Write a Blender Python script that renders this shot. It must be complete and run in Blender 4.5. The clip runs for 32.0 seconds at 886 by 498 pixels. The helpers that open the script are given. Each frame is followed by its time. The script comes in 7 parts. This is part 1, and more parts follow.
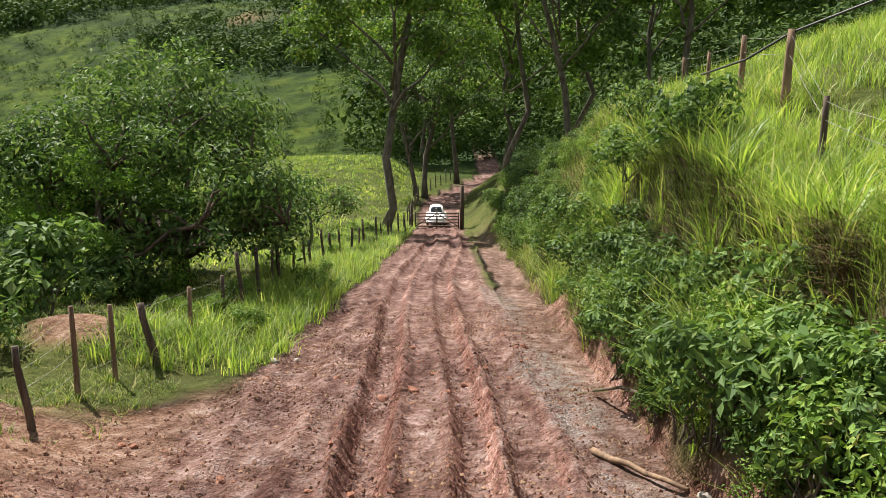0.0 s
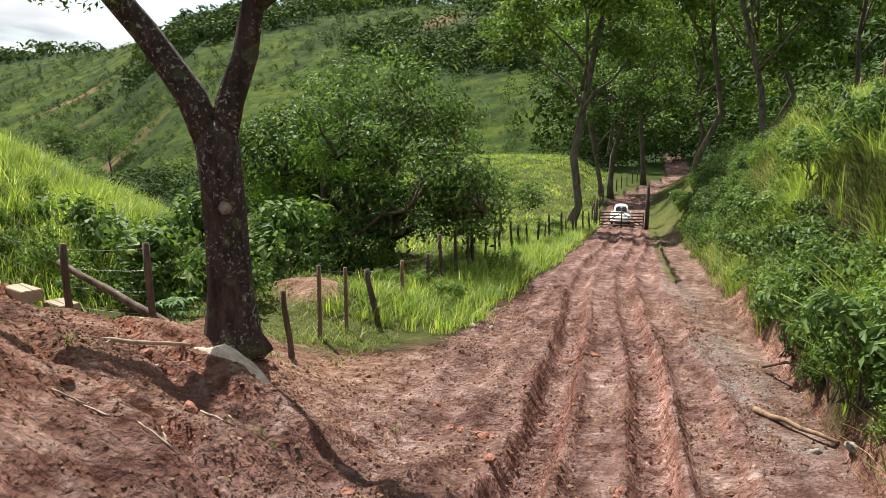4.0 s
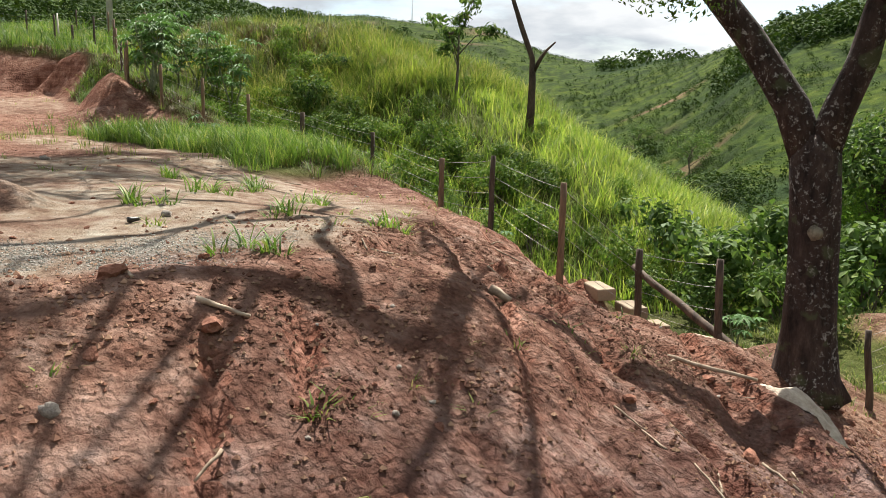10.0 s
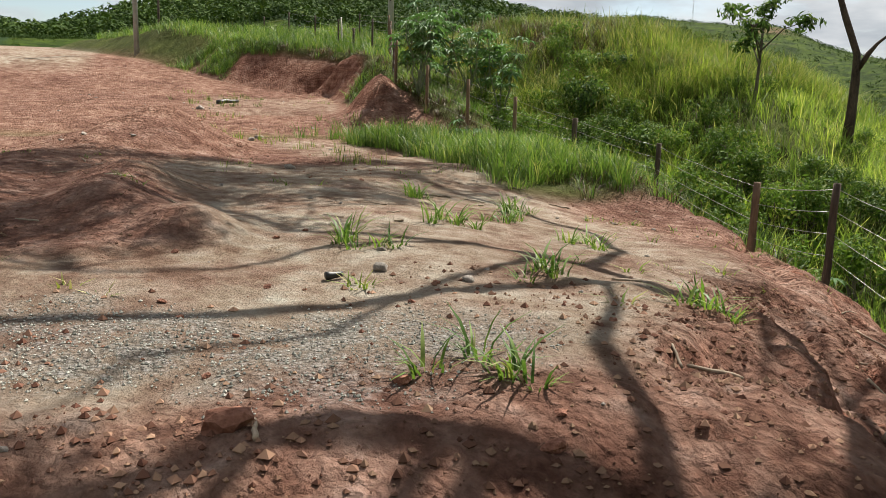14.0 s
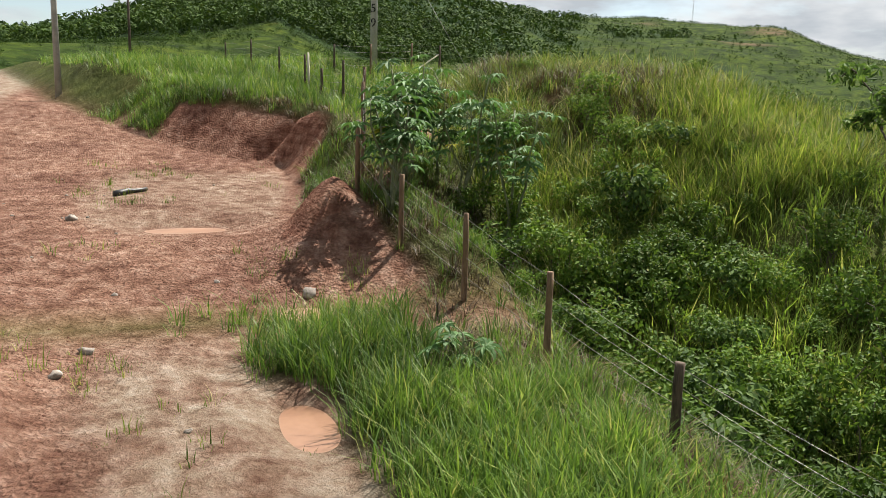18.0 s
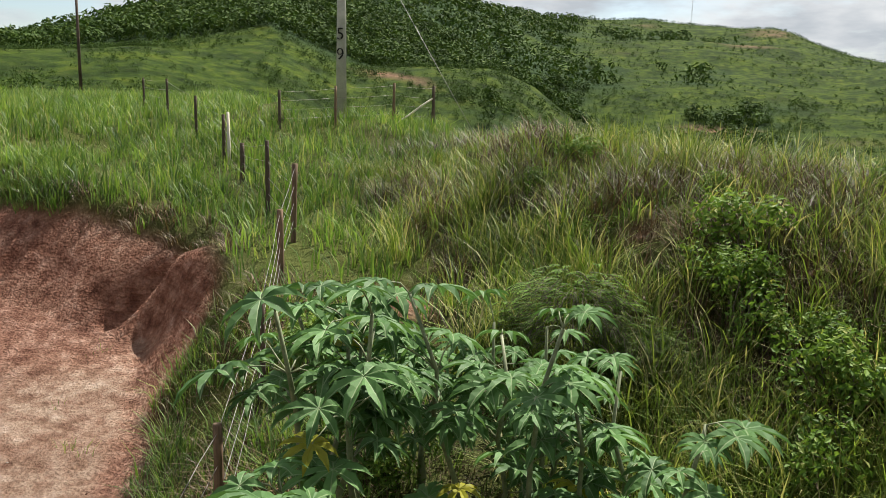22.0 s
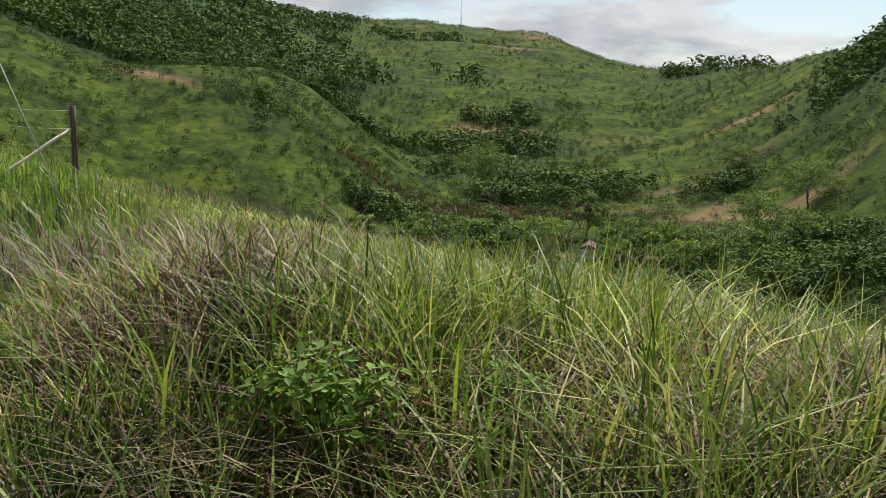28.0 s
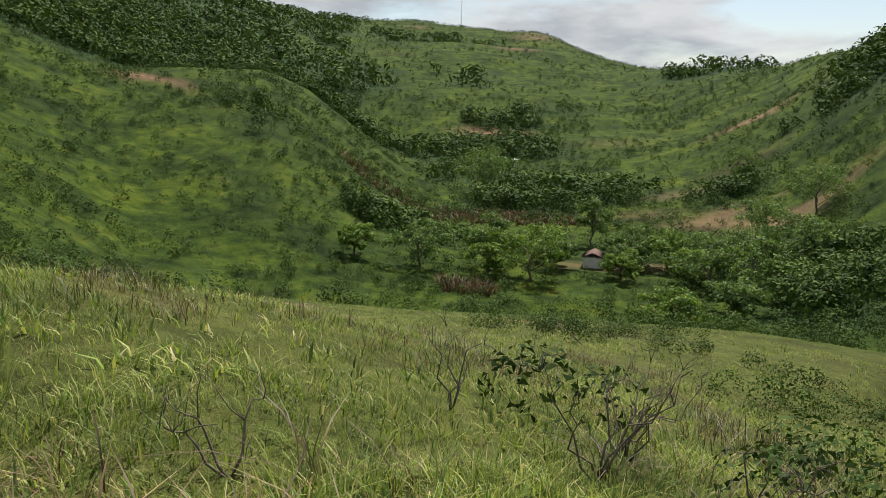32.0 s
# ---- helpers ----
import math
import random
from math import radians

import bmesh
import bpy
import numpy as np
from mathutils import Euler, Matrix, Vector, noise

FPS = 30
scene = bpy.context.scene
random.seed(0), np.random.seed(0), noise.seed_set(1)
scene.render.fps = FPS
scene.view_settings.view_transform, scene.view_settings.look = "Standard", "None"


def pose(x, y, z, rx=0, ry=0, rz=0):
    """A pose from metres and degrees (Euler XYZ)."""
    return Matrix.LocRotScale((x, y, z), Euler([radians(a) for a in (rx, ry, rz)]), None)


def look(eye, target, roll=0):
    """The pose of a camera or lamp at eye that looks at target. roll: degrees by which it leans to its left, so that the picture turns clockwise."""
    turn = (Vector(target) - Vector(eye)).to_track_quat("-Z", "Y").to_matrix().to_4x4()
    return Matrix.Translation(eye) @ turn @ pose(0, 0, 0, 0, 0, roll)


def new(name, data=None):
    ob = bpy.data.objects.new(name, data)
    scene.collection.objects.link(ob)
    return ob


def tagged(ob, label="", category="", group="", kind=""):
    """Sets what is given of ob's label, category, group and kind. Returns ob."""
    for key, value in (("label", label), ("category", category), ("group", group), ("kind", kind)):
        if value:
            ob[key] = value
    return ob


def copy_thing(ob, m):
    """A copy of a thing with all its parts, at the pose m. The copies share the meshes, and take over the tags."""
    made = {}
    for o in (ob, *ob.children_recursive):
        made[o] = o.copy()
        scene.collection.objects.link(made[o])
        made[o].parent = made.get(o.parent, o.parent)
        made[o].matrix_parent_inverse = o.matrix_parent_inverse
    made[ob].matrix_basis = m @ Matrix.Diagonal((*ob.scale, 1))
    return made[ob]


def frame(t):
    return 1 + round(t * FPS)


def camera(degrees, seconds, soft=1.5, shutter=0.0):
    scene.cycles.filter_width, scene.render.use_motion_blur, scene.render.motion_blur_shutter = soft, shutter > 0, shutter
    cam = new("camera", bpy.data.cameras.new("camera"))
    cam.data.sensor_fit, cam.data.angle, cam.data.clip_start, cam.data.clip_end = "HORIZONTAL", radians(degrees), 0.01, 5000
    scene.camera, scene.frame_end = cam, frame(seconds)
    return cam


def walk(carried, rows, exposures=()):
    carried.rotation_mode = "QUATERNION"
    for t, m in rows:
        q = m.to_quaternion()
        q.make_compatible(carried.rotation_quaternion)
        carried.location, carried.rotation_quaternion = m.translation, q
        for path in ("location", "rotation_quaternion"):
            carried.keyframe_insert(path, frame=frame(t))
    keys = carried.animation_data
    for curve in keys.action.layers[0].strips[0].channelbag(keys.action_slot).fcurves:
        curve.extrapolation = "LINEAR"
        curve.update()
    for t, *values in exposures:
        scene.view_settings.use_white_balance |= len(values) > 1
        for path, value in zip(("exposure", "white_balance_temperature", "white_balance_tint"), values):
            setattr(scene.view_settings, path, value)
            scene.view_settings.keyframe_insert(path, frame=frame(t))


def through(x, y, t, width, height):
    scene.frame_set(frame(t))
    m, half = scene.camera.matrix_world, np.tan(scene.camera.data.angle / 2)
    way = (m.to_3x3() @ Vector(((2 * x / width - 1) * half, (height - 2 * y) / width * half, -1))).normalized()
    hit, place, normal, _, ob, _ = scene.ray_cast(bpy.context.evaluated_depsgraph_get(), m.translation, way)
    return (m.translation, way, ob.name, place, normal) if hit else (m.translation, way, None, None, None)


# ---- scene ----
cam = camera(56.9, 32.0, 0.6)
# seconds, place, heading to the left of +y, pitch, roll
PATH = [
    (0.0, (0.000, 0.000, 4.000), 0.1, -9.6, -0.3),
    (0.5, (0.000, -0.342, 4.000), 0.0, -9.6, -0.3),
    (1.0, (0.000, -0.874, 3.962), 0.0, -9.6, -0.3),
    (1.5, (0.000, -1.520, 3.962), 0.0, -9.6, -0.3),
    (2.0, (0.000, -2.052, 3.924), 0.0, -9.6, -0.3),
    (2.5, (0.000, -2.242, 3.962), 0.7, -9.6, -0.3),
    (4.5, (0.000, -2.318, 3.962), 18.0, -9.7, -0.7),
    (5.0, (0.000, -2.318, 3.962), 22.5, -9.7, -0.7),
    (5.5, (0.000, -2.318, 4.000), 27.2, -9.7, -0.8),
    (6.0, (0.038, -2.356, 4.000), 31.9, -9.8, -0.9),
    (6.5, (0.076, -2.356, 4.000), 36.3, -9.8, -1.0),
    (7.0, (0.076, -2.394, 4.038), 39.0, -9.9, -1.0),
    (7.5, (0.076, -2.394, 4.038), 39.7, -9.9, -1.0),
    (8.0, (0.076, -2.356, 4.038), 39.7, -9.9, -1.0),
    (8.5, (-0.038, -2.242, 4.038), 40.7, -9.9, -1.0),
    (9.0, (-0.190, -2.090, 4.038), 44.6, -9.9, -1.1),
    (9.5, (-0.342, -1.938, 4.038), 49.0, -10.0, -1.2),
    (10.0, (-0.456, -1.824, 4.038), 51.8, -10.0, -1.2),
    (10.5, (-0.608, -1.672, 4.038), 54.8, -10.1, -1.3),
    (11.0, (-0.722, -1.596, 4.038), 58.1, -10.1, -1.3),
    (11.5, (-0.874, -1.482, 4.038), 60.2, -10.1, -1.4),
    (12.0, (-1.026, -1.368, 4.038), 61.9, -10.2, -1.4),
    (12.5, (-1.178, -1.292, 4.038), 65.0, -10.2, -1.5),
    (13.0, (-1.482, -1.140, 4.038), 68.6, -10.3, -1.5),
    (13.5, (-2.128, -0.874, 4.038), 70.2, -10.3, -1.5),
    (14.0, (-3.040, -0.494, 4.076), 70.3, -10.3, -1.5),
    (14.5, (-4.256, -0.038, 4.076), 70.3, -10.3, -1.5),
    (15.0, (-5.548, 0.456, 4.190), 70.3, -10.3, -1.5),
    (15.5, (-6.726, 0.912, 4.684), 70.3, -10.3, -1.5),
    (17.5, (-10.412, 2.356, 6.128), 70.3, -10.3, -1.5),
    (18.0, (-11.628, 2.812, 6.432), 70.2, -10.3, -1.5),
    (18.5, (-13.034, 3.344, 6.660), 70.2, -10.3, -1.5),
    (19.0, (-14.554, 3.914, 6.926), 70.2, -10.3, -1.5),
    (19.5, (-16.112, 4.522, 7.344), 70.2, -10.3, -1.5),
    (20.0, (-17.670, 5.054, 7.762), 70.2, -10.2, -1.6),
    (20.5, (-19.190, 5.586, 8.142), 70.1, -10.2, -1.6),
    (21.0, (-20.748, 6.156, 8.522), 70.1, -10.2, -1.5),
    (21.5, (-22.344, 6.726, 8.712), 70.1, -10.3, -1.4),
    (22.0, (-23.940, 7.258, 8.712), 70.0, -10.2, -1.4),
    (22.5, (-25.498, 7.828, 8.712), 69.8, -10.2, -1.5),
    (23.0, (-26.904, 8.398, 8.712), 68.4, -10.2, -1.5),
    (23.5, (-28.196, 8.968, 8.712), 66.0, -10.1, -1.4),
    (24.0, (-29.260, 9.576, 8.712), 61.1, -10.0, -1.4),
    (24.5, (-30.172, 10.184, 8.750), 56.7, -10.0, -1.3),
    (25.0, (-30.970, 10.792, 8.750), 54.9, -9.9, -1.3),
    (25.5, (-31.730, 11.362, 8.788), 54.8, -9.9, -1.3),
    (27.5, (-34.991, 13.723, 9.109), 54.8, -9.9, -1.3),
    (28.0, (-35.555, 14.130, 9.455), 54.8, -9.9, -1.3),
    (28.5, (-35.952, 14.448, 10.068), 54.8, -9.9, -1.3),
    (29.0, (-36.210, 14.652, 10.353), 54.8, -9.9, -1.3),
    (29.5, (-36.406, 14.750, 10.382), 54.8, -9.9, -1.3),
    (30.0, (-36.671, 14.939, 10.395), 54.8, -9.9, -1.3),
    (30.5, (-37.194, 15.247, 10.399), 54.8, -9.9, -1.3),
    (31.0, (-37.897, 15.685, 10.414), 54.8, -9.9, -1.2),
    (31.5, (-38.845, 16.357, 10.427), 54.8, -9.9, -1.2),
    (32.0, (-39.932, 16.988, 10.572), 54.8, -9.9, -1.2),
]
walk(cam, [(t, pose(*e, 90 + p, r, yaw)) for t, e, yaw, p, r in PATH], [(0.0, 1.42), (6.0, 1.42), (12.0, 1.22), (15.0, 1.00), (18.0, 1.13), (20.0, 1.22), (22.0, 1.12), (25.0, 1.08), (28.0, 0.95), (32.0, 0.88)])

# ---- light ----
SUN_AZ, SUN_EL = -40.0, 55.0          # degrees: from +y towards +x, above the horizon
az, el = radians(SUN_AZ), radians(SUN_EL)
sun_dir = Vector((math.sin(az) * math.cos(el), math.cos(az) * math.cos(el), math.sin(el)))
sun = new("sun", bpy.data.lights.new("sun", "SUN"))
sun.data.energy, sun.data.angle, sun.data.color = 5.0, radians(0.6), (1.0, 0.95, 0.87)
sun.matrix_world = look(sun_dir * 300, (0, 0, 0))

world = bpy.data.worlds.new("sky")
scene.world = world
world.use_nodes = True
wt = world.node_tree
wt.nodes.clear()
w_out = wt.nodes.new("ShaderNodeOutputWorld")
w_sky = wt.nodes.new("ShaderNodeTexSky")
w_sky.sky_type, w_sky.sun_disc, w_sky.sun_elevation, w_sky.sun_rotation = "NISHITA", False, el, az
w_bg = wt.nodes.new("ShaderNodeBackground")
w_bg.inputs[1].default_value = 0.062
w_cloud = wt.nodes.new("ShaderNodeBackground")
w_cloud.inputs[1].default_value = 0.41
w_mix = wt.nodes.new("ShaderNodeMixShader")
w_co = wt.nodes.new("ShaderNodeTexCoord")
w_map = wt.nodes.new("ShaderNodeMapping")
w_map.inputs["Scale"].default_value = (1.0, 1.0, 3.4)
w_n1 = wt.nodes.new("ShaderNodeTexNoise")
w_n1.inputs["Scale"].default_value, w_n1.inputs["Detail"].default_value, w_n1.inputs["Roughness"].default_value = 4.2, 7, 0.55
w_r1 = wt.nodes.new("ShaderNodeValToRGB")
w_r1.color_ramp.elements[0].position, w_r1.color_ramp.elements[1].position = 0.36, 0.50
w_n2 = wt.nodes.new("ShaderNodeTexNoise")
w_n2.inputs["Scale"].default_value, w_n2.inputs["Detail"].default_value = 9.0, 7
w_r2 = wt.nodes.new("ShaderNodeValToRGB")
w_r2.color_ramp.elements[0].position, w_r2.color_ramp.elements[0].color = 0.36, (0.60, 0.65, 0.70, 1)
w_r2.color_ramp.elements[1].position, w_r2.color_ramp.elements[1].color = 0.60, (0.93, 0.95, 0.97, 1)
for a, b in ((w_co.outputs["Generated"], w_map.inputs[0]), (w_map.outputs[0], w_n1.inputs["Vector"]), (w_map.outputs[0], w_n2.inputs["Vector"]),
             (w_n1.outputs[0], w_r1.inputs[0]), (w_n2.outputs[0], w_r2.inputs[0]), (w_r2.outputs[0], w_cloud.inputs[0]),
             (w_sky.outputs[0], w_bg.inputs[0]), (w_r1.outputs[0], w_mix.inputs[0]), (w_bg.outputs[0], w_mix.inputs[1]),
             (w_cloud.outputs[0], w_mix.inputs[2]), (w_mix.outputs[0], w_out.inputs[0])):
    wt.links.new(a, b)

# ---- materials ----
def nodes(name, rough=0.8, spec=0.3):
    m = bpy.data.materials.new(name)
    m.use_nodes = True
    b = m.node_tree.nodes["Principled BSDF"]
    b.inputs["Roughness"].default_value = rough
    b.inputs["Specular IOR Level"].default_value = spec
    return m, m.node_tree, b


def tex(nt, kind, co, **k):
    n = nt.nodes.new(kind)
    for key, v in k.items():
        n.inputs[key].default_value = v
    if co is not None:
        nt.links.new(co, n.inputs["Vector"])
    return n


def ramp(nt, fac, stops):
    r = nt.nodes.new("ShaderNodeValToRGB")
    e = r.color_ramp.elements
    while len(e) < len(stops):
        e.new(0.5)
    for i, (p, c) in enumerate(stops):
        e[i].position, e[i].color = p, (*c, 1) if len(c) == 3 else c
    nt.links.new(fac, r.inputs[0])
    return r.outputs[0]


def mix(nt, fac, a, b, mode="MIX"):
    n = nt.nodes.new("ShaderNodeMix")
    n.data_type, n.blend_type = "RGBA", mode
    for sock, v in ((n.inputs[0], fac), (n.inputs[6], a), (n.inputs[7], b)):
        if isinstance(v, (int, float)):
            sock.default_value = v
        elif isinstance(v, tuple):
            sock.default_value = (*v, 1)
        else:
            nt.links.new(v, sock)
    return n.outputs[2]


def maths(nt, op, a, b=0.0, c=0.0):
    n = nt.nodes.new("ShaderNodeMath")
    n.operation = op
    for sock, v in ((n.inputs[0], a), (n.inputs[1], b), (n.inputs[2], c)):
        if isinstance(v, (int, float)):
            sock.default_value = v
        else:
            nt.links.new(v, sock)
    return n.outputs[0]


def bump(nt, b, h, strength=0.5, dist=0.02):
    n = nt.nodes.new("ShaderNodeBump")
    n.inputs["Strength"].default_value, n.inputs["Distance"].default_value = strength, dist
    nt.links.new(h, n.inputs["Height"])
    nt.links.new(n.outputs[0], b.inputs["Normal"])


def surface(name, c1, c2, size=3.0, rough=0.8, spec=0.25, grain=60.0, bumpy=0.4, dist=0.01, obj=True, stretch=(1, 1, 1), metal=0.0):
    """A surface of two tones with grain and fine relief."""
    m, nt, b = nodes(name, rough, spec)
    co = nt.nodes.new("ShaderNodeTexCoord").outputs["Object"]
    mp = nt.nodes.new("ShaderNodeMapping")
    mp.inputs["Scale"].default_value = stretch
    nt.links.new(co, mp.inputs[0])
    co = mp.outputs[0]
    n1 = tex(nt, "ShaderNodeTexNoise", co, Scale=size, Detail=6.0, Roughness=0.6)
    n2 = tex(nt, "ShaderNodeTexNoise", co, Scale=grain, Detail=3.0)
    f = maths(nt, "ADD", maths(nt, "MULTIPLY", n1.outputs[0], 0.75), maths(nt, "MULTIPLY", n2.outputs[0], 0.25))
    c = ramp(nt, f, ((0.36, c1), (0.64, c2)))
    rnd = nt.nodes.new("ShaderNodeObjectInfo").outputs["Random"]
    c = mix(nt, 1.0, c, ramp(nt, rnd, ((0.0, (0.82, 0.82, 0.82)), (1.0, (1.12, 1.1, 1.08)))), "MULTIPLY")
    nt.links.new(c, b.inputs["Base Color"])
    b.inputs["Metallic"].default_value = metal
    bump(nt, b, f, bumpy, dist)
    return m


def leafy(name, stops, rough=0.55, spec=0.2, through=0.3, tone=None, depth=0.78):
    """Leaves and blades: every island its own tone, light shining through."""
    m, nt, b = nodes(name, rough, spec)
    g = nt.nodes.new("ShaderNodeNewGeometry")
    c = ramp(nt, g.outputs["Random Per Island"], stops)
    n = tex(nt, "ShaderNodeTexNoise", g.outputs["Position"], Scale=tone or 0.35, Detail=4.0)
    c = mix(nt, 1.0, c, ramp(nt, n.outputs[0], ((0.32, (0.52 * depth, 0.56 * depth, 0.50 * depth)), (0.68, (1.38 * depth, 1.32 * depth, 1.16 * depth)))), "MULTIPLY")
    nt.links.new(c, b.inputs["Base Color"])
    tr = nt.nodes.new("ShaderNodeBsdfTranslucent")
    nt.links.new(mix(nt, 1.0, c, (1.15, 1.15, 0.75), "MULTIPLY"), tr.inputs[0])
    mx = nt.nodes.new("ShaderNodeMixShader")
    mx.inputs[0].default_value = through
    out = nt.nodes["Material Output"]
    nt.links.new(b.outputs[0], mx.inputs[1])
    nt.links.new(tr.outputs[0], mx.inputs[2])
    nt.links.new(mx.outputs[0], out.inputs[0])
    return m


def ground_material():
    m, nt, b = nodes("earth_and_grass", 0.95, 0.05)
    g = nt.nodes.new("ShaderNodeNewGeometry").outputs["Position"]
    at = nt.nodes.new("ShaderNodeAttribute")
    at.attribute_name = "cover"
    sep = nt.nodes.new("ShaderNodeSeparateColor")
    nt.links.new(at.outputs["Color"], sep.inputs[0])
    soil_f, pale_f, gravel_f = sep.outputs
    forest_f = at.outputs["Alpha"]
    # red earth
    big = tex(nt, "ShaderNodeTexNoise", g, Scale=0.35, Detail=7.0, Roughness=0.62)
    mid = tex(nt, "ShaderNodeTexNoise", g, Scale=3.2, Detail=8.0, Roughness=0.65)
    fine_n = tex(nt, "ShaderNodeTexNoise", g, Scale=28.0, Detail=6.0, Roughness=0.7)
    red = ramp(nt, mid.outputs[0], ((0.30, (0.105, 0.046, 0.031)), (0.45, (0.215, 0.108, 0.075)), (0.58, (0.310, 0.178, 0.130)), (0.72, (0.430, 0.285, 0.225))))
    red = mix(nt, 1.0, red, ramp(nt, big.outputs[0], ((0.32, (0.78, 0.70, 0.68)), (0.68, (1.2, 1.18, 1.12)))), "MULTIPLY")
    red = mix(nt, 0.5, red, ramp(nt, fine_n.outputs[0], ((0.3, (0.55, 0.52, 0.5)), (0.7, (1.3, 1.3, 1.3)))), "MULTIPLY")
    # crumbs, with crevice shade painted between them, and layers that show in cut faces
    warp = tex(nt, "ShaderNodeTexNoise", g, Scale=9.0, Detail=3.0)
    wv = nt.nodes.new("ShaderNodeVectorMath")
    wv.operation = "MULTIPLY_ADD"
    nt.links.new(warp.outputs["Color"], wv.inputs[0])
    wv.inputs[1].default_value = (0.12, 0.12, 0.12)
    nt.links.new(g, wv.inputs[2])
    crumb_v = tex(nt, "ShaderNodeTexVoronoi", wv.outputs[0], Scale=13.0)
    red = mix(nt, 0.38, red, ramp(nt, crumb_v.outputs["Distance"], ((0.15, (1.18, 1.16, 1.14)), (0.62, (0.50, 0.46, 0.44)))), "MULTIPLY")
    mp = nt.nodes.new("ShaderNodeMapping")
    mp.inputs["Scale"].default_value = (0.25, 0.25, 5.5)
    nt.links.new(g, mp.inputs[0])
    strata = tex(nt, "ShaderNodeTexNoise", mp.outputs[0], Scale=1.0, Detail=5.0)
    geo = nt.nodes.new("ShaderNodeNewGeometry")
    up = nt.nodes.new("ShaderNodeSeparateXYZ")
    nt.links.new(geo.outputs["True Normal"], up.inputs[0])
    steep = ramp(nt, up.outputs[2], ((0.55, (1, 1, 1)), (0.86, (0, 0, 0))))
    # layer tones, lifted on steep faces to stand in for bounced light
    red = mix(nt, maths(nt, "MULTIPLY", steep, 0.75), red, ramp(nt, strata.outputs[0], ((0.35, (1.05, 0.80, 0.72)), (0.62, (1.55, 1.30, 1.22)))), "MULTIPLY")
    mr = nt.nodes.new("ShaderNodeMapping")
    mr.inputs["Scale"].default_value = (1.9, 0.3, 1.0)
    nt.links.new(g, mr.inputs[0])
    track = tex(nt, "ShaderNodeTexNoise", mr.outputs[0], Scale=1.0, Detail=7.0, Roughness=0.68)
    where = nt.nodes.new("ShaderNodeSeparateXYZ")
    nt.links.new(g, where.inputs[0])
    lane = ramp(nt, maths(nt, "MULTIPLY_ADD", where.outputs[0], 0.5, 2.6), ((0.0, (0, 0, 0)), (1.0, (1, 1, 1))))
    blot = tex(nt, "ShaderNodeTexNoise", g, Scale=0.9, Detail=8.0, Roughness=0.66)
    red = mix(nt, 0.75, red, ramp(nt, blot.outputs[0], ((0.34, (0.72, 0.66, 0.62)), (0.50, (1.02, 1.0, 0.98)), (0.66, (1.24, 1.26, 1.26)))), "MULTIPLY")
    red = mix(nt, maths(nt, "MULTIPLY", lane, 0.8), red, ramp(nt, track.outputs[0], ((0.36, (0.55, 0.46, 0.45)), (0.50, (1.0, 1.0, 1.0)), (0.64, (1.55, 1.62, 1.66)))), "MULTIPLY")
    red = mix(nt, lane, red, mix(nt, 1.0, red, (0.80, 0.87, 1.00), "MULTIPLY"))
    west = ramp(nt, maths(nt, "MULTIPLY_ADD", where.outputs[0], -0.1, -1.4), ((0.0, (0, 0, 0)), (1.0, (1, 1, 1))))
    red = mix(nt, west, red, mix(nt, 1.0, red, (1.04, 1.03, 1.00), "MULTIPLY"))
    pale = ramp(nt, mid.outputs[0], ((0.32, (0.17, 0.100, 0.066)), (0.47, (0.29, 0.205, 0.145)), (0.66, (0.42, 0.345, 0.265))))
    pale = mix(nt, 0.8, pale, ramp(nt, big.outputs[0], ((0.36, (0.72, 0.62, 0.55)), (0.62, (1.12, 1.12, 1.1)))), "MULTIPLY")
    pale = mix(nt, 0.35, pale, ramp(nt, fine_n.outputs[0], ((0.3, (0.6, 0.6, 0.6)), (0.7, (1.25, 1.25, 1.25)))), "MULTIPLY")
    vor = tex(nt, "ShaderNodeTexVoronoi", g, Scale=34.0)
    gravel = mix(nt, 1.0, ramp(nt, vor.outputs["Color"], ((0.15, (0.17, 0.155, 0.14)), (0.6, (0.31, 0.295, 0.27)), (0.9, (0.43, 0.42, 0.40)))), ramp(nt, vor.outputs["Distance"], ((0.2, (1.1, 1.1, 1.1)), (0.75, (0.3, 0.28, 0.27)))), "MULTIPLY")
    red = mix(nt, 1.0, red, (0.99, 1.12, 1.22), "MULTIPLY")
    pale = mix(nt, 1.0, pale, (0.98, 1.09, 1.16), "MULTIPLY")
    bare = mix(nt, maths(nt, "MULTIPLY", pale_f, ramp(nt, blot.outputs[0], ((0.36, (0.35, 0.35, 0.35)), (0.54, (1, 1, 1))))), red, pale)
    gravel_f = maths(nt, "MULTIPLY", gravel_f, ramp(nt, mid.outputs[0], ((0.40, (0.1, 0.1, 0.1)), (0.56, (0.9, 0.9, 0.9)))))
    bare = mix(nt, gravel_f, bare, gravel)
    dist_f = nt.nodes.new("ShaderNodeAttribute")
    dist_f.attribute_name = "remote"
    # grown ground: turf near, pasture and bush far off
    pas = tex(nt, "ShaderNodeTexNoise", g, Scale=0.018, Detail=9.0, Roughness=0.62)
    pas2 = tex(nt, "ShaderNodeTexNoise", g, Scale=0.16, Detail=8.0, Roughness=0.68)
    pas3 = tex(nt, "ShaderNodeTexNoise", g, Scale=1.6, Detail=7.0, Roughness=0.7)
    grass = ramp(nt, pas2.outputs[0], ((0.28, (0.018, 0.036, 0.008)), (0.42, (0.046, 0.082, 0.014)), (0.55, (0.085, 0.132, 0.022)), (0.70, (0.135, 0.150, 0.042))))
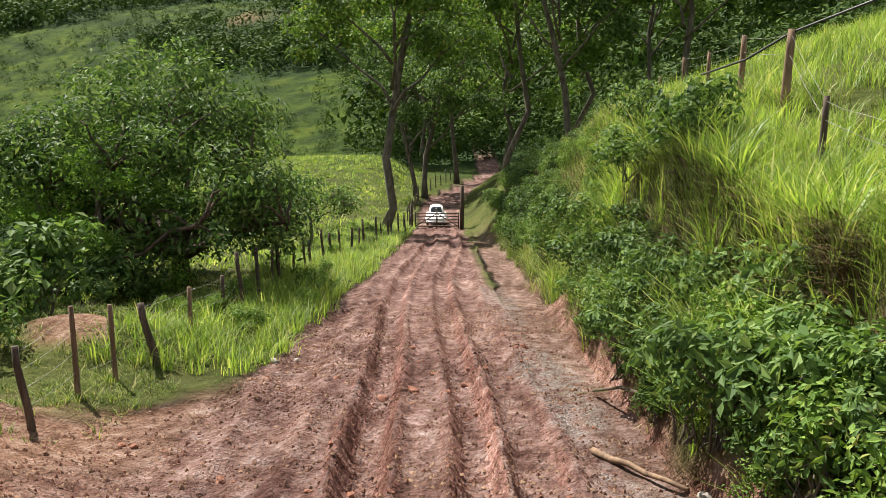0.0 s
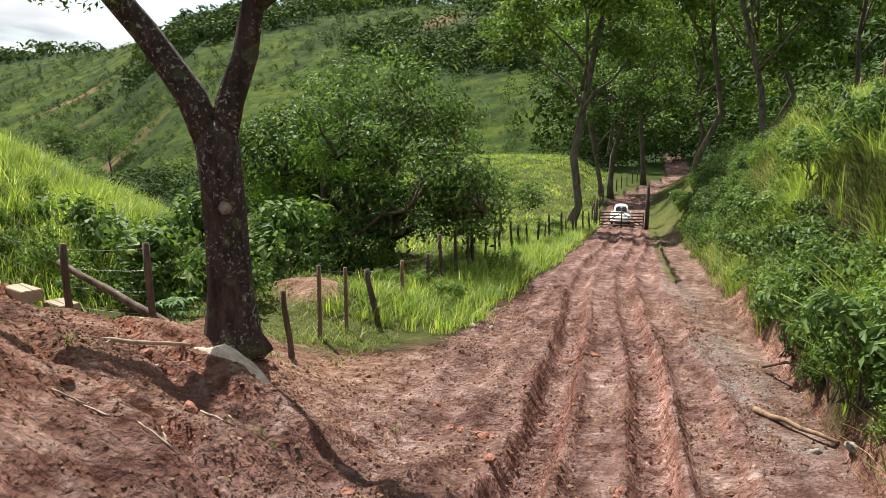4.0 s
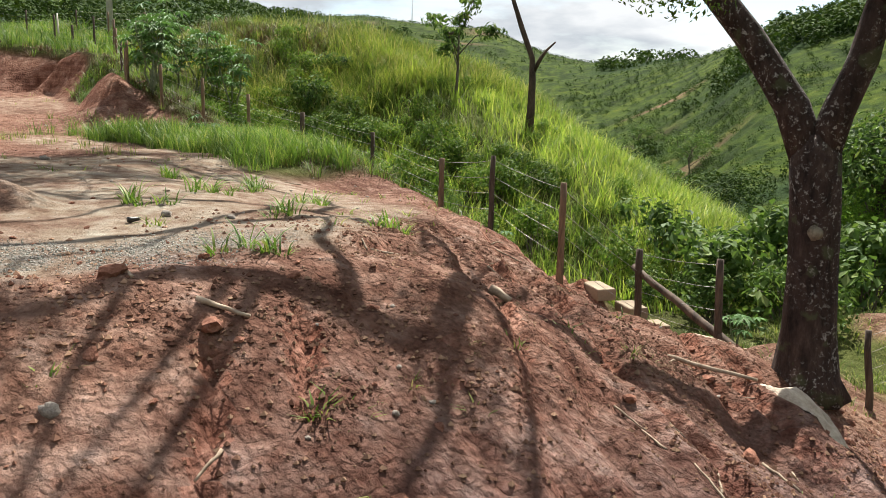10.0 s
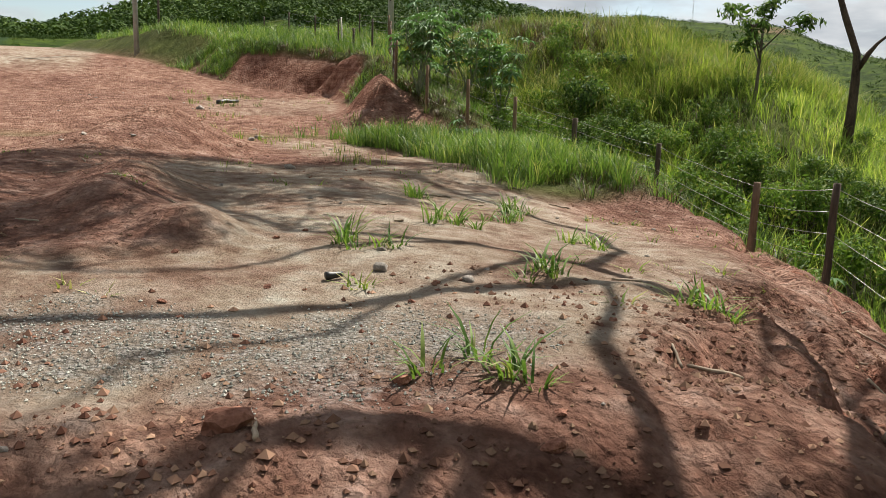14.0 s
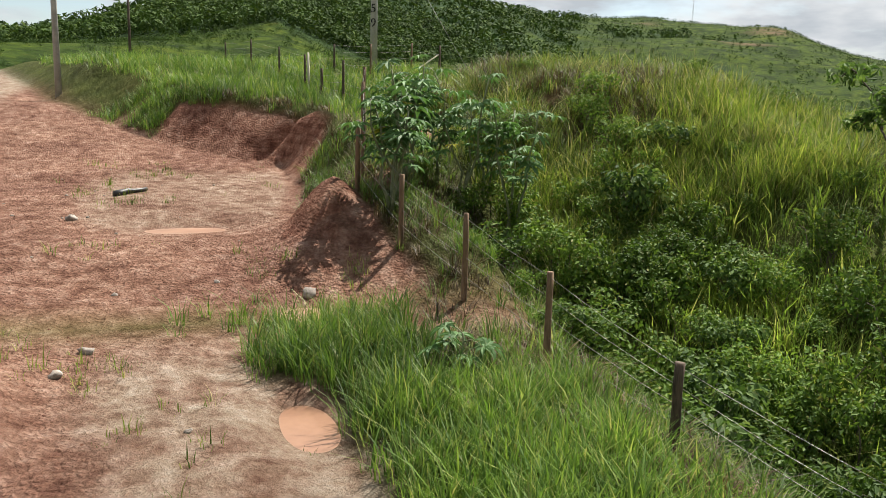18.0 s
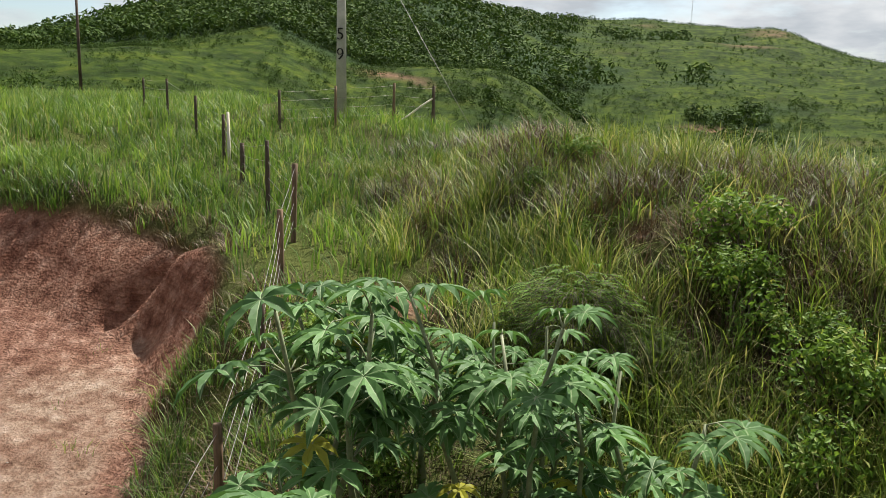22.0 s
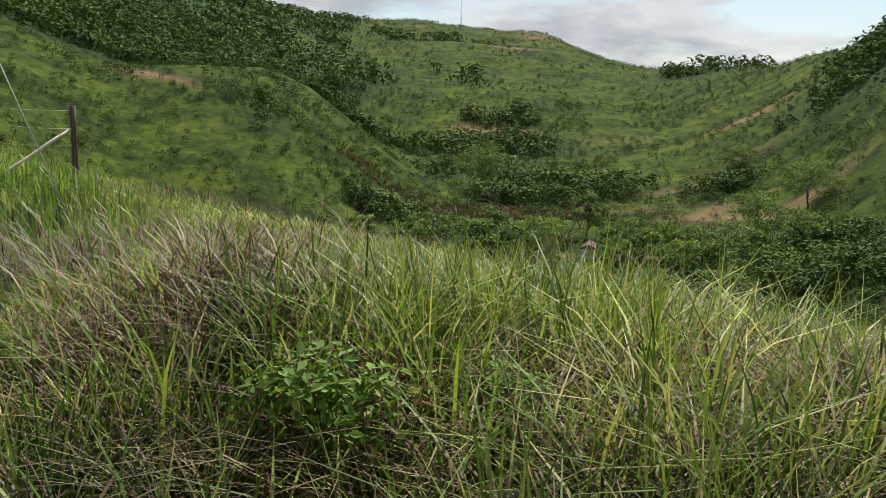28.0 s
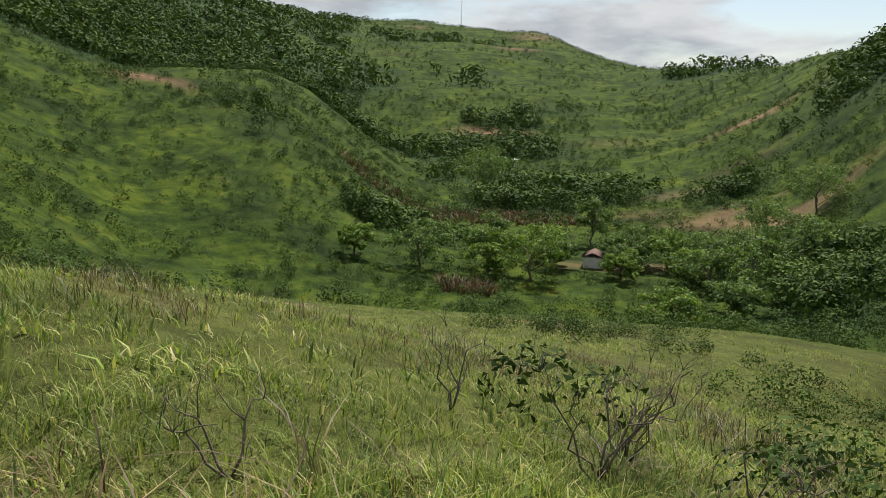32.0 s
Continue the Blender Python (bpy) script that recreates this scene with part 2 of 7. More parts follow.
    grass = mix(nt, 1.0, grass, ramp(nt, pas.outputs[0], ((0.35, (0.62, 0.70, 0.62)), (0.52, (0.92, 0.97, 0.90)), (0.68, (1.18, 1.12, 0.95)))), "MULTIPLY")
    grass = mix(nt, 0.55, grass, ramp(nt, pas3.outputs[0], ((0.3, (0.45, 0.48, 0.42)), (0.7, (1.45, 1.4, 1.3)))), "MULTIPLY")
    patch = tex(nt, "ShaderNodeTexNoise", g, Scale=0.055, Detail=8.0, Roughness=0.66)
    tone = ramp(nt, patch.outputs[0], ((0.36, (0.42, 0.46, 0.44)), (0.48, (0.95, 0.95, 0.95)), (0.60, (1.65, 1.45, 0.95)), (0.72, (1.5, 1.05, 0.75))))
    grass = mix(nt, maths(nt, "MULTIPLY", dist_f.outputs["Fac"], 0.9), grass, mix(nt, 1.0, grass, tone, "MULTIPLY"))
    near_f = maths(nt, "SUBTRACT", 1.0, dist_f.outputs["Fac"])
    thatch = ramp(nt, pas3.outputs[0], ((0.3, (0.045, 0.034, 0.018)), (0.7, (0.150, 0.115, 0.055))))
    grass = mix(nt, maths(nt, "MULTIPLY", near_f, 0.45), grass, thatch)
    wood = ramp(nt, pas3.outputs[0], ((0.3, (0.010, 0.022, 0.008)), (0.6, (0.030, 0.058, 0.018))))
    bv = tex(nt, "ShaderNodeTexVoronoi", g, Scale=0.085, Randomness=1.0)
    bv2 = tex(nt, "ShaderNodeTexVoronoi", g, Scale=0.21, Randomness=1.0)
    bush = maths(nt, "MAXIMUM", maths(nt, "LESS_THAN", bv.outputs["Distance"], 0.24), maths(nt, "LESS_THAN", bv2.outputs["Distance"], 0.26))
    bush = maths(nt, "MULTIPLY", bush, dist_f.outputs["Fac"])
    bush = maths(nt, "MULTIPLY", bush, maths(nt, "GREATER_THAN", pas2.outputs[0], 0.40))
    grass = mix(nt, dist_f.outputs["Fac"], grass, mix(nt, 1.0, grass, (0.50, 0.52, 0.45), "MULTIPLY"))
    grass = mix(nt, maths(nt, "MULTIPLY", bush, 0.5), grass, ramp(nt, pas3.outputs[0], ((0.3, (0.014, 0.030, 0.008)), (0.65, (0.040, 0.070, 0.016)))))
    grown = mix(nt, forest_f, grass, wood)
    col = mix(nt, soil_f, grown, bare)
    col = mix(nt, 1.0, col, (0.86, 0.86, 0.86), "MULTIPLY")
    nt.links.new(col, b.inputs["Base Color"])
    h = maths(nt, "ADD", maths(nt, "MULTIPLY", mid.outputs[0], 0.7), maths(nt, "MULTIPLY", fine_n.outputs[0], 0.6))
    rough_f = maths(nt, "MULTIPLY", maths(nt, "SUBTRACT", 1.0, soil_f), maths(nt, "ADD", maths(nt, "MULTIPLY", pas2.outputs[0], 9.0), maths(nt, "ADD", maths(nt, "MULTIPLY", pas3.outputs[0], 3.0), maths(nt, "MULTIPLY", bush, 9.0))))
    h = maths(nt, "SUBTRACT", h, maths(nt, "MULTIPLY", maths(nt, "MULTIPLY", crumb_v.outputs["Distance"], soil_f), maths(nt, "SUBTRACT", 0.75, maths(nt, "MULTIPLY", pale_f, 0.62))))
    h = maths(nt, "ADD", h, rough_f)
    h = maths(nt, "SUBTRACT", h, maths(nt, "MULTIPLY", maths(nt, "MULTIPLY", vor.outputs["Distance"], gravel_f), 0.6))
    h = maths(nt, "ADD", h, maths(nt, "MULTIPLY", maths(nt, "MULTIPLY", strata.outputs[0], steep), maths(nt, "MULTIPLY", soil_f, 2.2)))
    bump(nt, b, h, 1.0, 0.085)
    return m


M_GROUND = ground_material()
M_GRASS = leafy("grass_blades", ((0.0, (0.045, 0.085, 0.015)), (0.35, (0.145, 0.225, 0.040)), (0.62, (0.235, 0.315, 0.062)), (0.82, (0.330, 0.350, 0.110)), (1.0, (0.470, 0.420, 0.240))), depth=0.86)
M_GRASS_LUSH = leafy("lush_grass_blades", ((0.0, (0.110, 0.190, 0.034)), (0.5, (0.215, 0.320, 0.058)), (0.85, (0.330, 0.415, 0.090)), (1.0, (0.44, 0.43, 0.19))), 0.5, 0.25, 0.44, depth=0.95)
M_GRASS_VERGE = leafy("verge_grass_blades", ((0.0, (0.062, 0.125, 0.026)), (0.5, (0.120, 0.215, 0.042)), (0.82, (0.190, 0.285, 0.062)), (1.0, (0.30, 0.31, 0.13))), 0.5, 0.25, 0.38, depth=0.9)
M_GRASS_DRY = leafy("dry_grass_blades", ((0.0, (0.045, 0.028, 0.019)), (0.4, (0.098, 0.062, 0.038)), (0.72, (0.165, 0.108, 0.062)), (0.84, (0.110, 0.145, 0.038)), (0.95, (0.18, 0.13, 0.075)), (1.0, (0.320, 0.250, 0.150))), through=0.15, depth=0.8)
M_LEAF_DARK = leafy("glossy_dark_leaves", ((0.0, (0.045, 0.090, 0.026)), (0.5, (0.092, 0.170, 0.044)), (0.85, (0.165, 0.260, 0.075)), (1.0, (0.22, 0.28, 0.10))), 0.62, 0.18, 0.34, depth=0.8)
M_LEAF_MID = leafy("green_leaves", ((0.0, (0.065, 0.130, 0.022)), (0.5, (0.125, 0.225, 0.040)), (0.85, (0.190, 0.300, 0.058)), (1.0, (0.26, 0.28, 0.08))), 0.62, 0.16, 0.32, depth=0.76)
M_LEAF_LIGHT = leafy("feathery_light_leaves", ((0.0, (0.095, 0.200, 0.030)), (0.6, (0.165, 0.310, 0.048)), (1.0, (0.250, 0.380, 0.070))), 0.7, 0.1, 0.34, depth=0.78)
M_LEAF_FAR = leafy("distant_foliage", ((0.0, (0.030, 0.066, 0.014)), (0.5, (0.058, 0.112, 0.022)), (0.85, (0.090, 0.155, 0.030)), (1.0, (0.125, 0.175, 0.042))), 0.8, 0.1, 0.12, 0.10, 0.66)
M_BARK = surface("mottled_bark", (0.030, 0.022, 0.017), (0.115, 0.080, 0.060), 5.0, 0.9, 0.2, 40.0, 0.9, 0.03, stretch=(1, 1, 0.35))
M_BARK_GREY = surface("grey_bark", (0.045, 0.038, 0.030), (0.16, 0.135, 0.105), 4.0, 0.9, 0.2, 40.0, 0.8, 0.02, stretch=(1, 1, 0.3))
M_POST = surface("weathered_post_wood", (0.085, 0.055, 0.036), (0.25, 0.165, 0.105), 6.0, 0.85, 0.2, 50.0, 0.7, 0.01, stretch=(1, 1, 0.15))
M_POST_DARK = surface("dark_post_wood", (0.035, 0.026, 0.020), (0.13, 0.095, 0.070), 6.0, 0.85, 0.2, 50.0, 0.7, 0.01, stretch=(1, 1, 0.15))
M_WIRE = surface("rusty_wire", (0.16, 0.15, 0.14), (0.30, 0.28, 0.26), 20.0, 0.5, 0.5, 80.0, 0.1, metal=0.6)


def lichen_bark():
    """Dark cracked bark with white lichen specks and pale knots."""
    m, nt, b = nodes("lichen_bark", 0.9, 0.2)
    co = nt.nodes.new("ShaderNodeTexCoord").outputs["Object"]
    mp = nt.nodes.new("ShaderNodeMapping")
    mp.inputs["Scale"].default_value = (1, 1, 0.35)
    nt.links.new(co, mp.inputs[0])
    n1 = tex(nt, "ShaderNodeTexNoise", mp.outputs[0], Scale=7.0, Detail=8.0, Roughness=0.7)
    c = ramp(nt, n1.outputs[0], ((0.34, (0.012, 0.008, 0.007)), (0.55, (0.048, 0.031, 0.025)), (0.74, (0.105, 0.072, 0.056))))
    n2 = tex(nt, "ShaderNodeTexNoise", co, Scale=16.0, Detail=7.0, Roughness=0.75)
    n3 = tex(nt, "ShaderNodeTexNoise", co, Scale=1.5, Detail=4.0)
    speck = maths(nt, "MULTIPLY", ramp(nt, n2.outputs[0], ((0.555, (0, 0, 0)), (0.60, (1, 1, 1)))), ramp(nt, n3.outputs[0], ((0.42, (0, 0, 0)), (0.56, (1, 1, 1)))))
    c = mix(nt, maths(nt, "MULTIPLY", speck, 0.8), c, (0.36, 0.34, 0.31))
    n4 = tex(nt, "ShaderNodeTexNoise", co, Scale=3.2, Detail=5.0)
    c = mix(nt, ramp(nt, n4.outputs[0], ((0.60, (0, 0, 0)), (0.66, (0.55, 0.55, 0.55)))), c, (0.075, 0.088, 0.04))
    nt.links.new(c, b.inputs["Base Color"])
    bump(nt, b, n1.outputs[0], 1.0, 0.05)
    return m


M_BARK_LICHEN = lichen_bark()
M_BARK_KNOT = surface("pale_bark_knot", (0.07, 0.06, 0.045), (0.22, 0.20, 0.15), 9, 0.9, 0.15, 50, 0.6, 0.01)

# ---- the lie of the land ----
def vnoise(x, y, seed=0):
    """Smooth value noise, 0 to 1, on arrays."""
    x, y = np.asarray(x, float), np.asarray(y, float)
    xi, yi = np.floor(x).astype(np.int64), np.floor(y).astype(np.int64)
    fx, fy = x - xi, y - yi
    fx, fy = fx * fx * (3 - 2 * fx), fy * fy * (3 - 2 * fy)

    def h(i, j):
        n = (i * 374761393 + j * 668265263 + seed * 974634777) & 0xFFFFFFFF
        n = ((n ^ (n >> 13)) * 1274126177) & 0xFFFFFFFF
        return ((n ^ (n >> 16)) & 0xFFFF) / 65535.0

    a, b, c, d = h(xi, yi), h(xi + 1, yi), h(xi, yi + 1), h(xi + 1, yi + 1)
    return a + (b - a) * fx + (c - a) * fy + (a - b - c + d) * fx * fy


def fbm(x, y, size, octaves=4, seed=0, rough=0.5):
    """Centred fractal noise, about -0.5 to 0.5, whose largest features are size metres."""
    s, amp, tot = 0.0, 1.0, 0.0
    f = 1.0 / size
    for k in range(octaves):
        s = s + amp * (vnoise(x * f + 17.3 * k, y * f - 9.1 * k, seed + k) - 0.5)
        tot += amp
        amp, f = amp * rough, f * 2.03
    return s / tot


def ss(v, a=0.0, b=1.0):
    t = np.clip((v - a) / (b - a), 0, 1)
    return t * t * (3 - 2 * t)


def smin(a, b, k):
    h = np.clip(0.5 + 0.5 * (b - a) / k, 0, 1)
    return b + (a - b) * h - k * h * (1 - h)


def smax(a, b, k):
    return -smin(-a, -b, k)


def line_field(x, y, pts):
    """Distance to a polyline, signed (positive to the right of its run), and the polyline's height there."""
    best, sd, zz = np.full(x.shape, 1e18), np.zeros(x.shape), np.zeros(x.shape)
    for (ax, ay, az_), (bx, by, bz) in zip(pts, pts[1:]):
        ux, uy = bx - ax, by - ay
        L2 = ux * ux + uy * uy
        t = np.clip(((x - ax) * ux + (y - ay) * uy) / L2, 0, 1)
        dx, dy = x - ax - t * ux, y - ay - t * uy
        d2 = dx * dx + dy * dy
        side = np.sign(uy * (x - ax) - ux * (y - ay))
        m = d2 < best
        best = np.where(m, d2, best)
        sd = np.where(m, side, sd)
        zz = np.where(m, az_ + t * (bz - az_), zz)
    return np.sqrt(best) * np.where(sd == 0, 1, sd), zz


CREST = [(-6.8, -14, 0), (-6.3, -1.8, 0), (-5.8, 0.5, 0), (-5.9, 1.5, 0), (-7.4, 3.1, 0), (-8.8, 4.9, 0), (-11.0, 6.3, 0),
         (-13.6, 7.6, 0), (-17.0, 7.9, 0), (-21.0, 8.1, 0), (-25.0, 8.0, 0)]
BANK = [(-22.5, 6.6, 0), (-26.5, 6.0, 0), (-30.5, 5.9, 0), (-35.5, 7.0, 0), (-39.6, 7.3, 0), (-42.2, 5.6, 0), (-44.6, 3.4, 0), (-47.5, 2.2, 0), (-53.0, -0.4, 0),
        (-64.0, -2.5, 0), (-120.0, -14, 0)]
GULLY = [(-40.0, 12.1, 6.1), (-35.0, 12.0, 4.9), (-29.0, 11.6, 2.7), (-23.0, 11.9, 1.0), (-17.0, 12.4, 0.1), (-12.5, 14.0, -0.7),
         (-11.5, 20.0, -1.6), (-14.0, 32.0, -3.4), (-22.0, 52.0, -7.0), (-45.0, 95.0, -15.0), (-90.0, 150.0, -23.0)]
RIDGE = [(-120.0, -6.0, 3.0), (-80.0, 7.0, 5.6), (-56.0, 17.0, 7.5), (-48.0, 18.8, 7.3), (-41.0, 18.0, 7.4), (-35.0, 19.4, 7.2), (-29.0, 22.6, 5.3),
         (-25.0, 25.0, 3.0), (-22.5, 29.0, 0.3), (-21.0, 36.0, -3.2), (-22.0, 60.0, -9.0)]
# distant ridges by bearing (degrees left of +y): skyline angle, distance, valley floor and where the slope begins
FAR_YAW = [-180, -120, -80, -40, -15, 5, 17, 27, 33, 40, 44, 48, 57, 63, 68, 75, 82, 91, 98, 110, 140, 180]
FAR_EL = [6, 10, 12, 10, 8, 6.6, 6.3, 5.3, 3.1, 2.5, 3.2, 4.9, 5.6, 5.7, 6.3, 8.0, 8.0, 5.2, 3.0, 2.2, 5, 6]
FAR_R = [400, 300, 250, 300, 350, 400, 430, 470, 640, 950, 1150, 1300, 1400, 1250, 950, 850, 800, 780, 760, 700, 500, 400]
FAR_R0 = [60, 50, 40, 70, 110, 130, 140, 160, 230, 260, 280, 300, 310, 300, 240, 200, 170, 150, 150, 120, 80, 60]
FAR_Z0 = [4, 4, 4, -2, -5, -8, -14, -20, -24, -26, -26, -26, -26, -26, -25, -18, -6, 5, 6, 6, 5, 4]
SPUR_YAW = [50, 54, 56, 60, 64, 66.6, 72, 77, 83, 90, 96, 104]
SPUR_EL = [-9, -7.0, -5.4, -1.9, 1.2, 2.4, 2.3, 1.9, 1.6, 1.2, 0.6, -1]
CX, CY, CZ = -32.0, 12.0, 9.5


def road_z(y):
    return 0.25 - 0.083 * np.clip(y, 0, 62) + 0.0 * y + 0.015 * np.clip(y - 66, 0, 60)


def road_x(y):
    """Middle of the dirt road: straight down to the gate, then bending away."""
    return -0.75 + 0.4 * ss(y, 30, 62) + 6.5 * ss(y, 74, 112)


def road_half(y):
    return np.interp(y, [-6, 6, 14, 30, 62, 110], [4.2, 3.4, 2.7, 2.1, 1.6, 1.3])


def far_z(x, y):
    r = np.hypot(x - CX, y - CY)
    yaw = np.degrees(np.arctan2(-(x - CX), y - CY))
    elv, R, r0, z0 = (np.interp(yaw, FAR_YAW, v) for v in (FAR_EL, FAR_R, FAR_R0, FAR_Z0))
    top = CZ + R * np.tan(np.radians(elv))
    u = np.clip((r - r0) / (R - r0), 0, None)
    uu = np.clip(u, 0, 1)
    g = 0.55 * uu ** 1.15 + 0.45 * ss(uu)
    z = z0 + (top - z0) * g - 0.22 * np.clip(r - R, 0, 600)
    relief = np.clip((r - r0) / 250, 0, 1)
    folds = 1 - 2 * np.abs(fbm(x, y, 210, 4, 11))
    z = z + relief * (30 * fbm(x, y, 330, 4, 5) + 16 * (folds - 0.75)) * (1 - 0.75 * np.exp(-((r - R) / 110) ** 2))
    sel = np.interp(yaw, SPUR_YAW, SPUR_EL, left=-14, right=-14)
    sr = 400.0
    st = CZ + sr * np.tan(np.radians(sel))
    su = np.clip((r - 150) / (sr - 150), 0, 1)
    spur = -26 + (st + 26) * (0.5 * su + 0.5 * ss(su)) - 0.03 * np.clip(r - sr, 0, 400) + 7 * fbm(x, y, 120, 4, 21) * ss(su, 0, 0.5) * (1 - 0.7 * ss(su, 0.8, 1))
    spur = np.where((yaw > 46) & (yaw < 108), spur, -60)
    return smax(z, spur, 5)


def ground_z(x, y, fine=True):
    """Height of the ground, in metres."""
    x, y = np.asarray(x, float), np.asarray(y, float)
    zr = road_z(y)
    low = zr + 0.12 - 0.02 * np.clip(-7 - x, 0, 60) * ss(y, 10, 20)
    low = low + 0.055 * np.clip(y - 66, 0, 90) * ss(-2.5 - x, 0, 8)
    low = np.where(x > -4.6, zr, zr + (low - zr) * ss(-x, 4.6, 6.2))
    zl = np.interp(x, [-90, -60, -51, -46, -41, -38, -30, -24, -17, -5], [8.0, 6.4, 5.85, 4.95, 4.15, 3.9, 3.5, 3.05, 2.92, 2.85])
    zl = zl - 0.13 * np.clip(y - 2.3, 0, 4) * ss(x, -17, -13)
    cd, _ = line_field(x, y, CREST)
    gd, ga = line_field(x, y, GULLY)
    zv = ga + 0.52 * (np.sqrt(gd * gd + 1.6) - 1.25)
    low_n = smin(low, zv, 0.8)
    w = np.interp(y, [-2, 1, 5, 9], [5.0, 4.8, 6.8, 6.9])
    w = w - 2.6 * ss(-x, 5.6, 8.4) * ss(y, 2.5, 5.0)
    w = np.where(x < -10, np.interp(x, [-14, -10], [4.0, 4.7]), w)
    wob = 0.35 * fbm(x, y, 1.7, 3, 31)
    lot = zl + (low_n - zl) * (0.62 * ss((cd + wob) / w) + 0.38 * np.clip((cd + wob) / w, 0, 1))
    zu = np.interp(x, [-90, -70, -56, -50, -43, -37, -33, -28.5, -26, -24, -21, -17], [8.8, 8.2, 7.9, 7.1, 6.25, 5.8, 4.9, 4.3, 3.95, 3.5, 3.05, 2.95])
    zu = zu + 0.09 * np.clip(y - 9, 0, 7) * ss(-x, 38, 46) 
    bd, _ = line_field(x, y, BANK)
    face = np.interp(x, [-46, -42, -39.5, -34, -30, -27], [1.75, 0.95, 0.95, 2.6, 2.6, 1.75])
    bd = bd - 0.45 * np.exp(-((x + 40.6) / 0.16) ** 2) + 0.22 * fbm(x, y, 0.8, 2, 43)
    bw = bd + 0.5 * fbm(x, y, 2.1, 3, 41)
    slope = np.clip((bw + 0.5) / 2.3, 0, 1)
    bank = zl + (zu - zl) * (ss(bw, -0.2, face) + (slope - ss(bw, -0.2, face)) * 0.8 * ss(-x, 39.0, 41.5))
    south = bank + (lot - bank) * ss(x, -25.5, -22.5)
    rd, rz = line_field(x, y, RIDGE)
    nw = np.clip(-rd, 0, None)
    drop = smin(0.37 * (np.sqrt(nw * nw + 16) - 4), 2.6 + 0.2 * nw, 1.5)
    hill = rz - np.where(rd < 0, drop, 0.10 * np.abs(rd))
    r2, z2 = line_field(x, y, RIDGE[:6])
    n2 = np.clip(-r2, 0, None)
    hill2 = z2 - np.where(r2 < 0, smin(0.37 * (np.sqrt(n2 * n2 + 16) - 4), 2.6 + 0.2 * n2, 1.5), 0.10 * np.abs(r2))
    hill = hill + (hill2 - hill) * ss(-(x + 0.30 * (y - 20)), 37, 50)
    hill = np.maximum(hill, -24)
    north = ss(-gd, -2.5, 2.5)
    cap = south + (hill - south) * north
    z = np.where(gd < 3, smin(cap, zv, 0.9), south)
    z = np.where((gd >= 3), smin(south, np.where(x < -9, zv + 1.3, 99), 0.9), z)
    # right-hand cutting and hillside
    xf = 2.75 + 0.5 * fbm(0 * x, y, 4.0, 2, 7) - 1.1 * ss(y, 40, 62) + np.where(y > 62, road_x(y) + 0.35 + road_half(y) * 0.0, 0.0) * ss(y, 74, 112)
    hb = np.interp(y, [-12, 0, 9, 13, 20, 35, 50, 62, 80, 120], [2.4, 2.6, 3.0, 3.5, 5.2, 6.6, 5.2, 4.3, 2.5, 2.0])
    wb = np.interp(y, [0, 12, 20, 35, 62], [1.7, 2.0, 2.8, 4.4, 4.5])
    up = np.clip(x - xf, 0, None)
    ragged = up + 0.45 * fbm(x, y, 1.3, 3, 91) * ss(up, 0, 0.3)
    ledge = 0.8 * ss(ragged / 0.4) + 0.75 * np.clip((ragged - 0.35) / 1.0, 0, 1) + (hb - 1.55) * ss((ragged - 1.4) / 0.35)
    slope_up = hb * (0.75 * ss(up / wb) + 0.25 * np.clip(up / wb, 0, 1))
    cut = zr + slope_up + (ledge - slope_up) * ss(y, 20, 15) + 0.34 * np.clip(up - wb, 0, 70) + 0.12 * np.clip(up - wb - 70, 0, 200)
    z = np.where(x > 1.2, np.where(x > xf, cut, zr), z)
    # spoil heaps
    for mx, my, mh, sx, sy in ((-20.8, -0.6, 0.5, 3.0, 1.5), (-17.2, -2.2, 0.16, 2.4, 1.5), (-28.2, 6.3, 0.85, 1.6, 0.8), (-26.6, 5.6, 0.35, 1.0, 0.8), (-12.6, -2.6, 0.3, 1.6, 1.1), (-10.6, -0.4, 0.14, 0.8, 0.6),
                               (-7.6, 16.5, 0.75, 1.9, 1.3), (-7.4, 11.2, 0.65, 1.0, 0.8), (-9.5, 19.0, 0.5, 2.4, 2.0), (-36.2, 15.2, 0.5, 1.3, 1.1), (-42.5, 16.5, 0.5, 2.6, 1.4), (-55.2, 14.5, 0.75, 4.5, 3.0), (-9.2, 9.3, 0.6, 1.3, 1.0), (-5.2, 7.4, 0.34, 1.1, 1.2), (-4.4, 5.8, 0.38, 0.9, 0.8), (-3.7, 5.6, 0.26, 0.6, 0.8), (-11.6, -0.9, 0.3, 0.9, 0.5), (-10.3, -0.1, 0.2, 0.5, 0.35), (-13.6, -0.7, 0.34, 1.5, 0.6),
                               (-20.2, 4.4, -0.26, 0.9, 0.45), (-18.9, 0.9, -0.24, 0.8, 0.5), (-24.9, 5.3, -0.26, 1.0, 0.75), (-30.7, 3.4, -0.2, 0.8, 1.6)):
        z = z + mh * np.exp(-((x - mx) / sx) ** 2 - ((y - my) / sy) ** 2)
    for mx, my, mh, sx, sy in ((-20.6, 0.0, 0.4, 2.8, 1.6), (-28.2, 6.4, 0.5, 1.8, 1.1), (-15.6, -2.2, 0.1, 1.9, 1.0)):
        d = np.hypot((x - mx) / sx, (y - my) / sy) + 0.3 * fbm(x, y, 1.1, 3, 61)
        z = z + mh * np.clip(1 - d, 0, 1) + (0.6 * mh * fbm(x, y, 0.9, 3, 63) * np.clip(2.5 - 2 * d, 0, 1) if fine else 0)
    r = np.hypot(x - CX, y - CY)
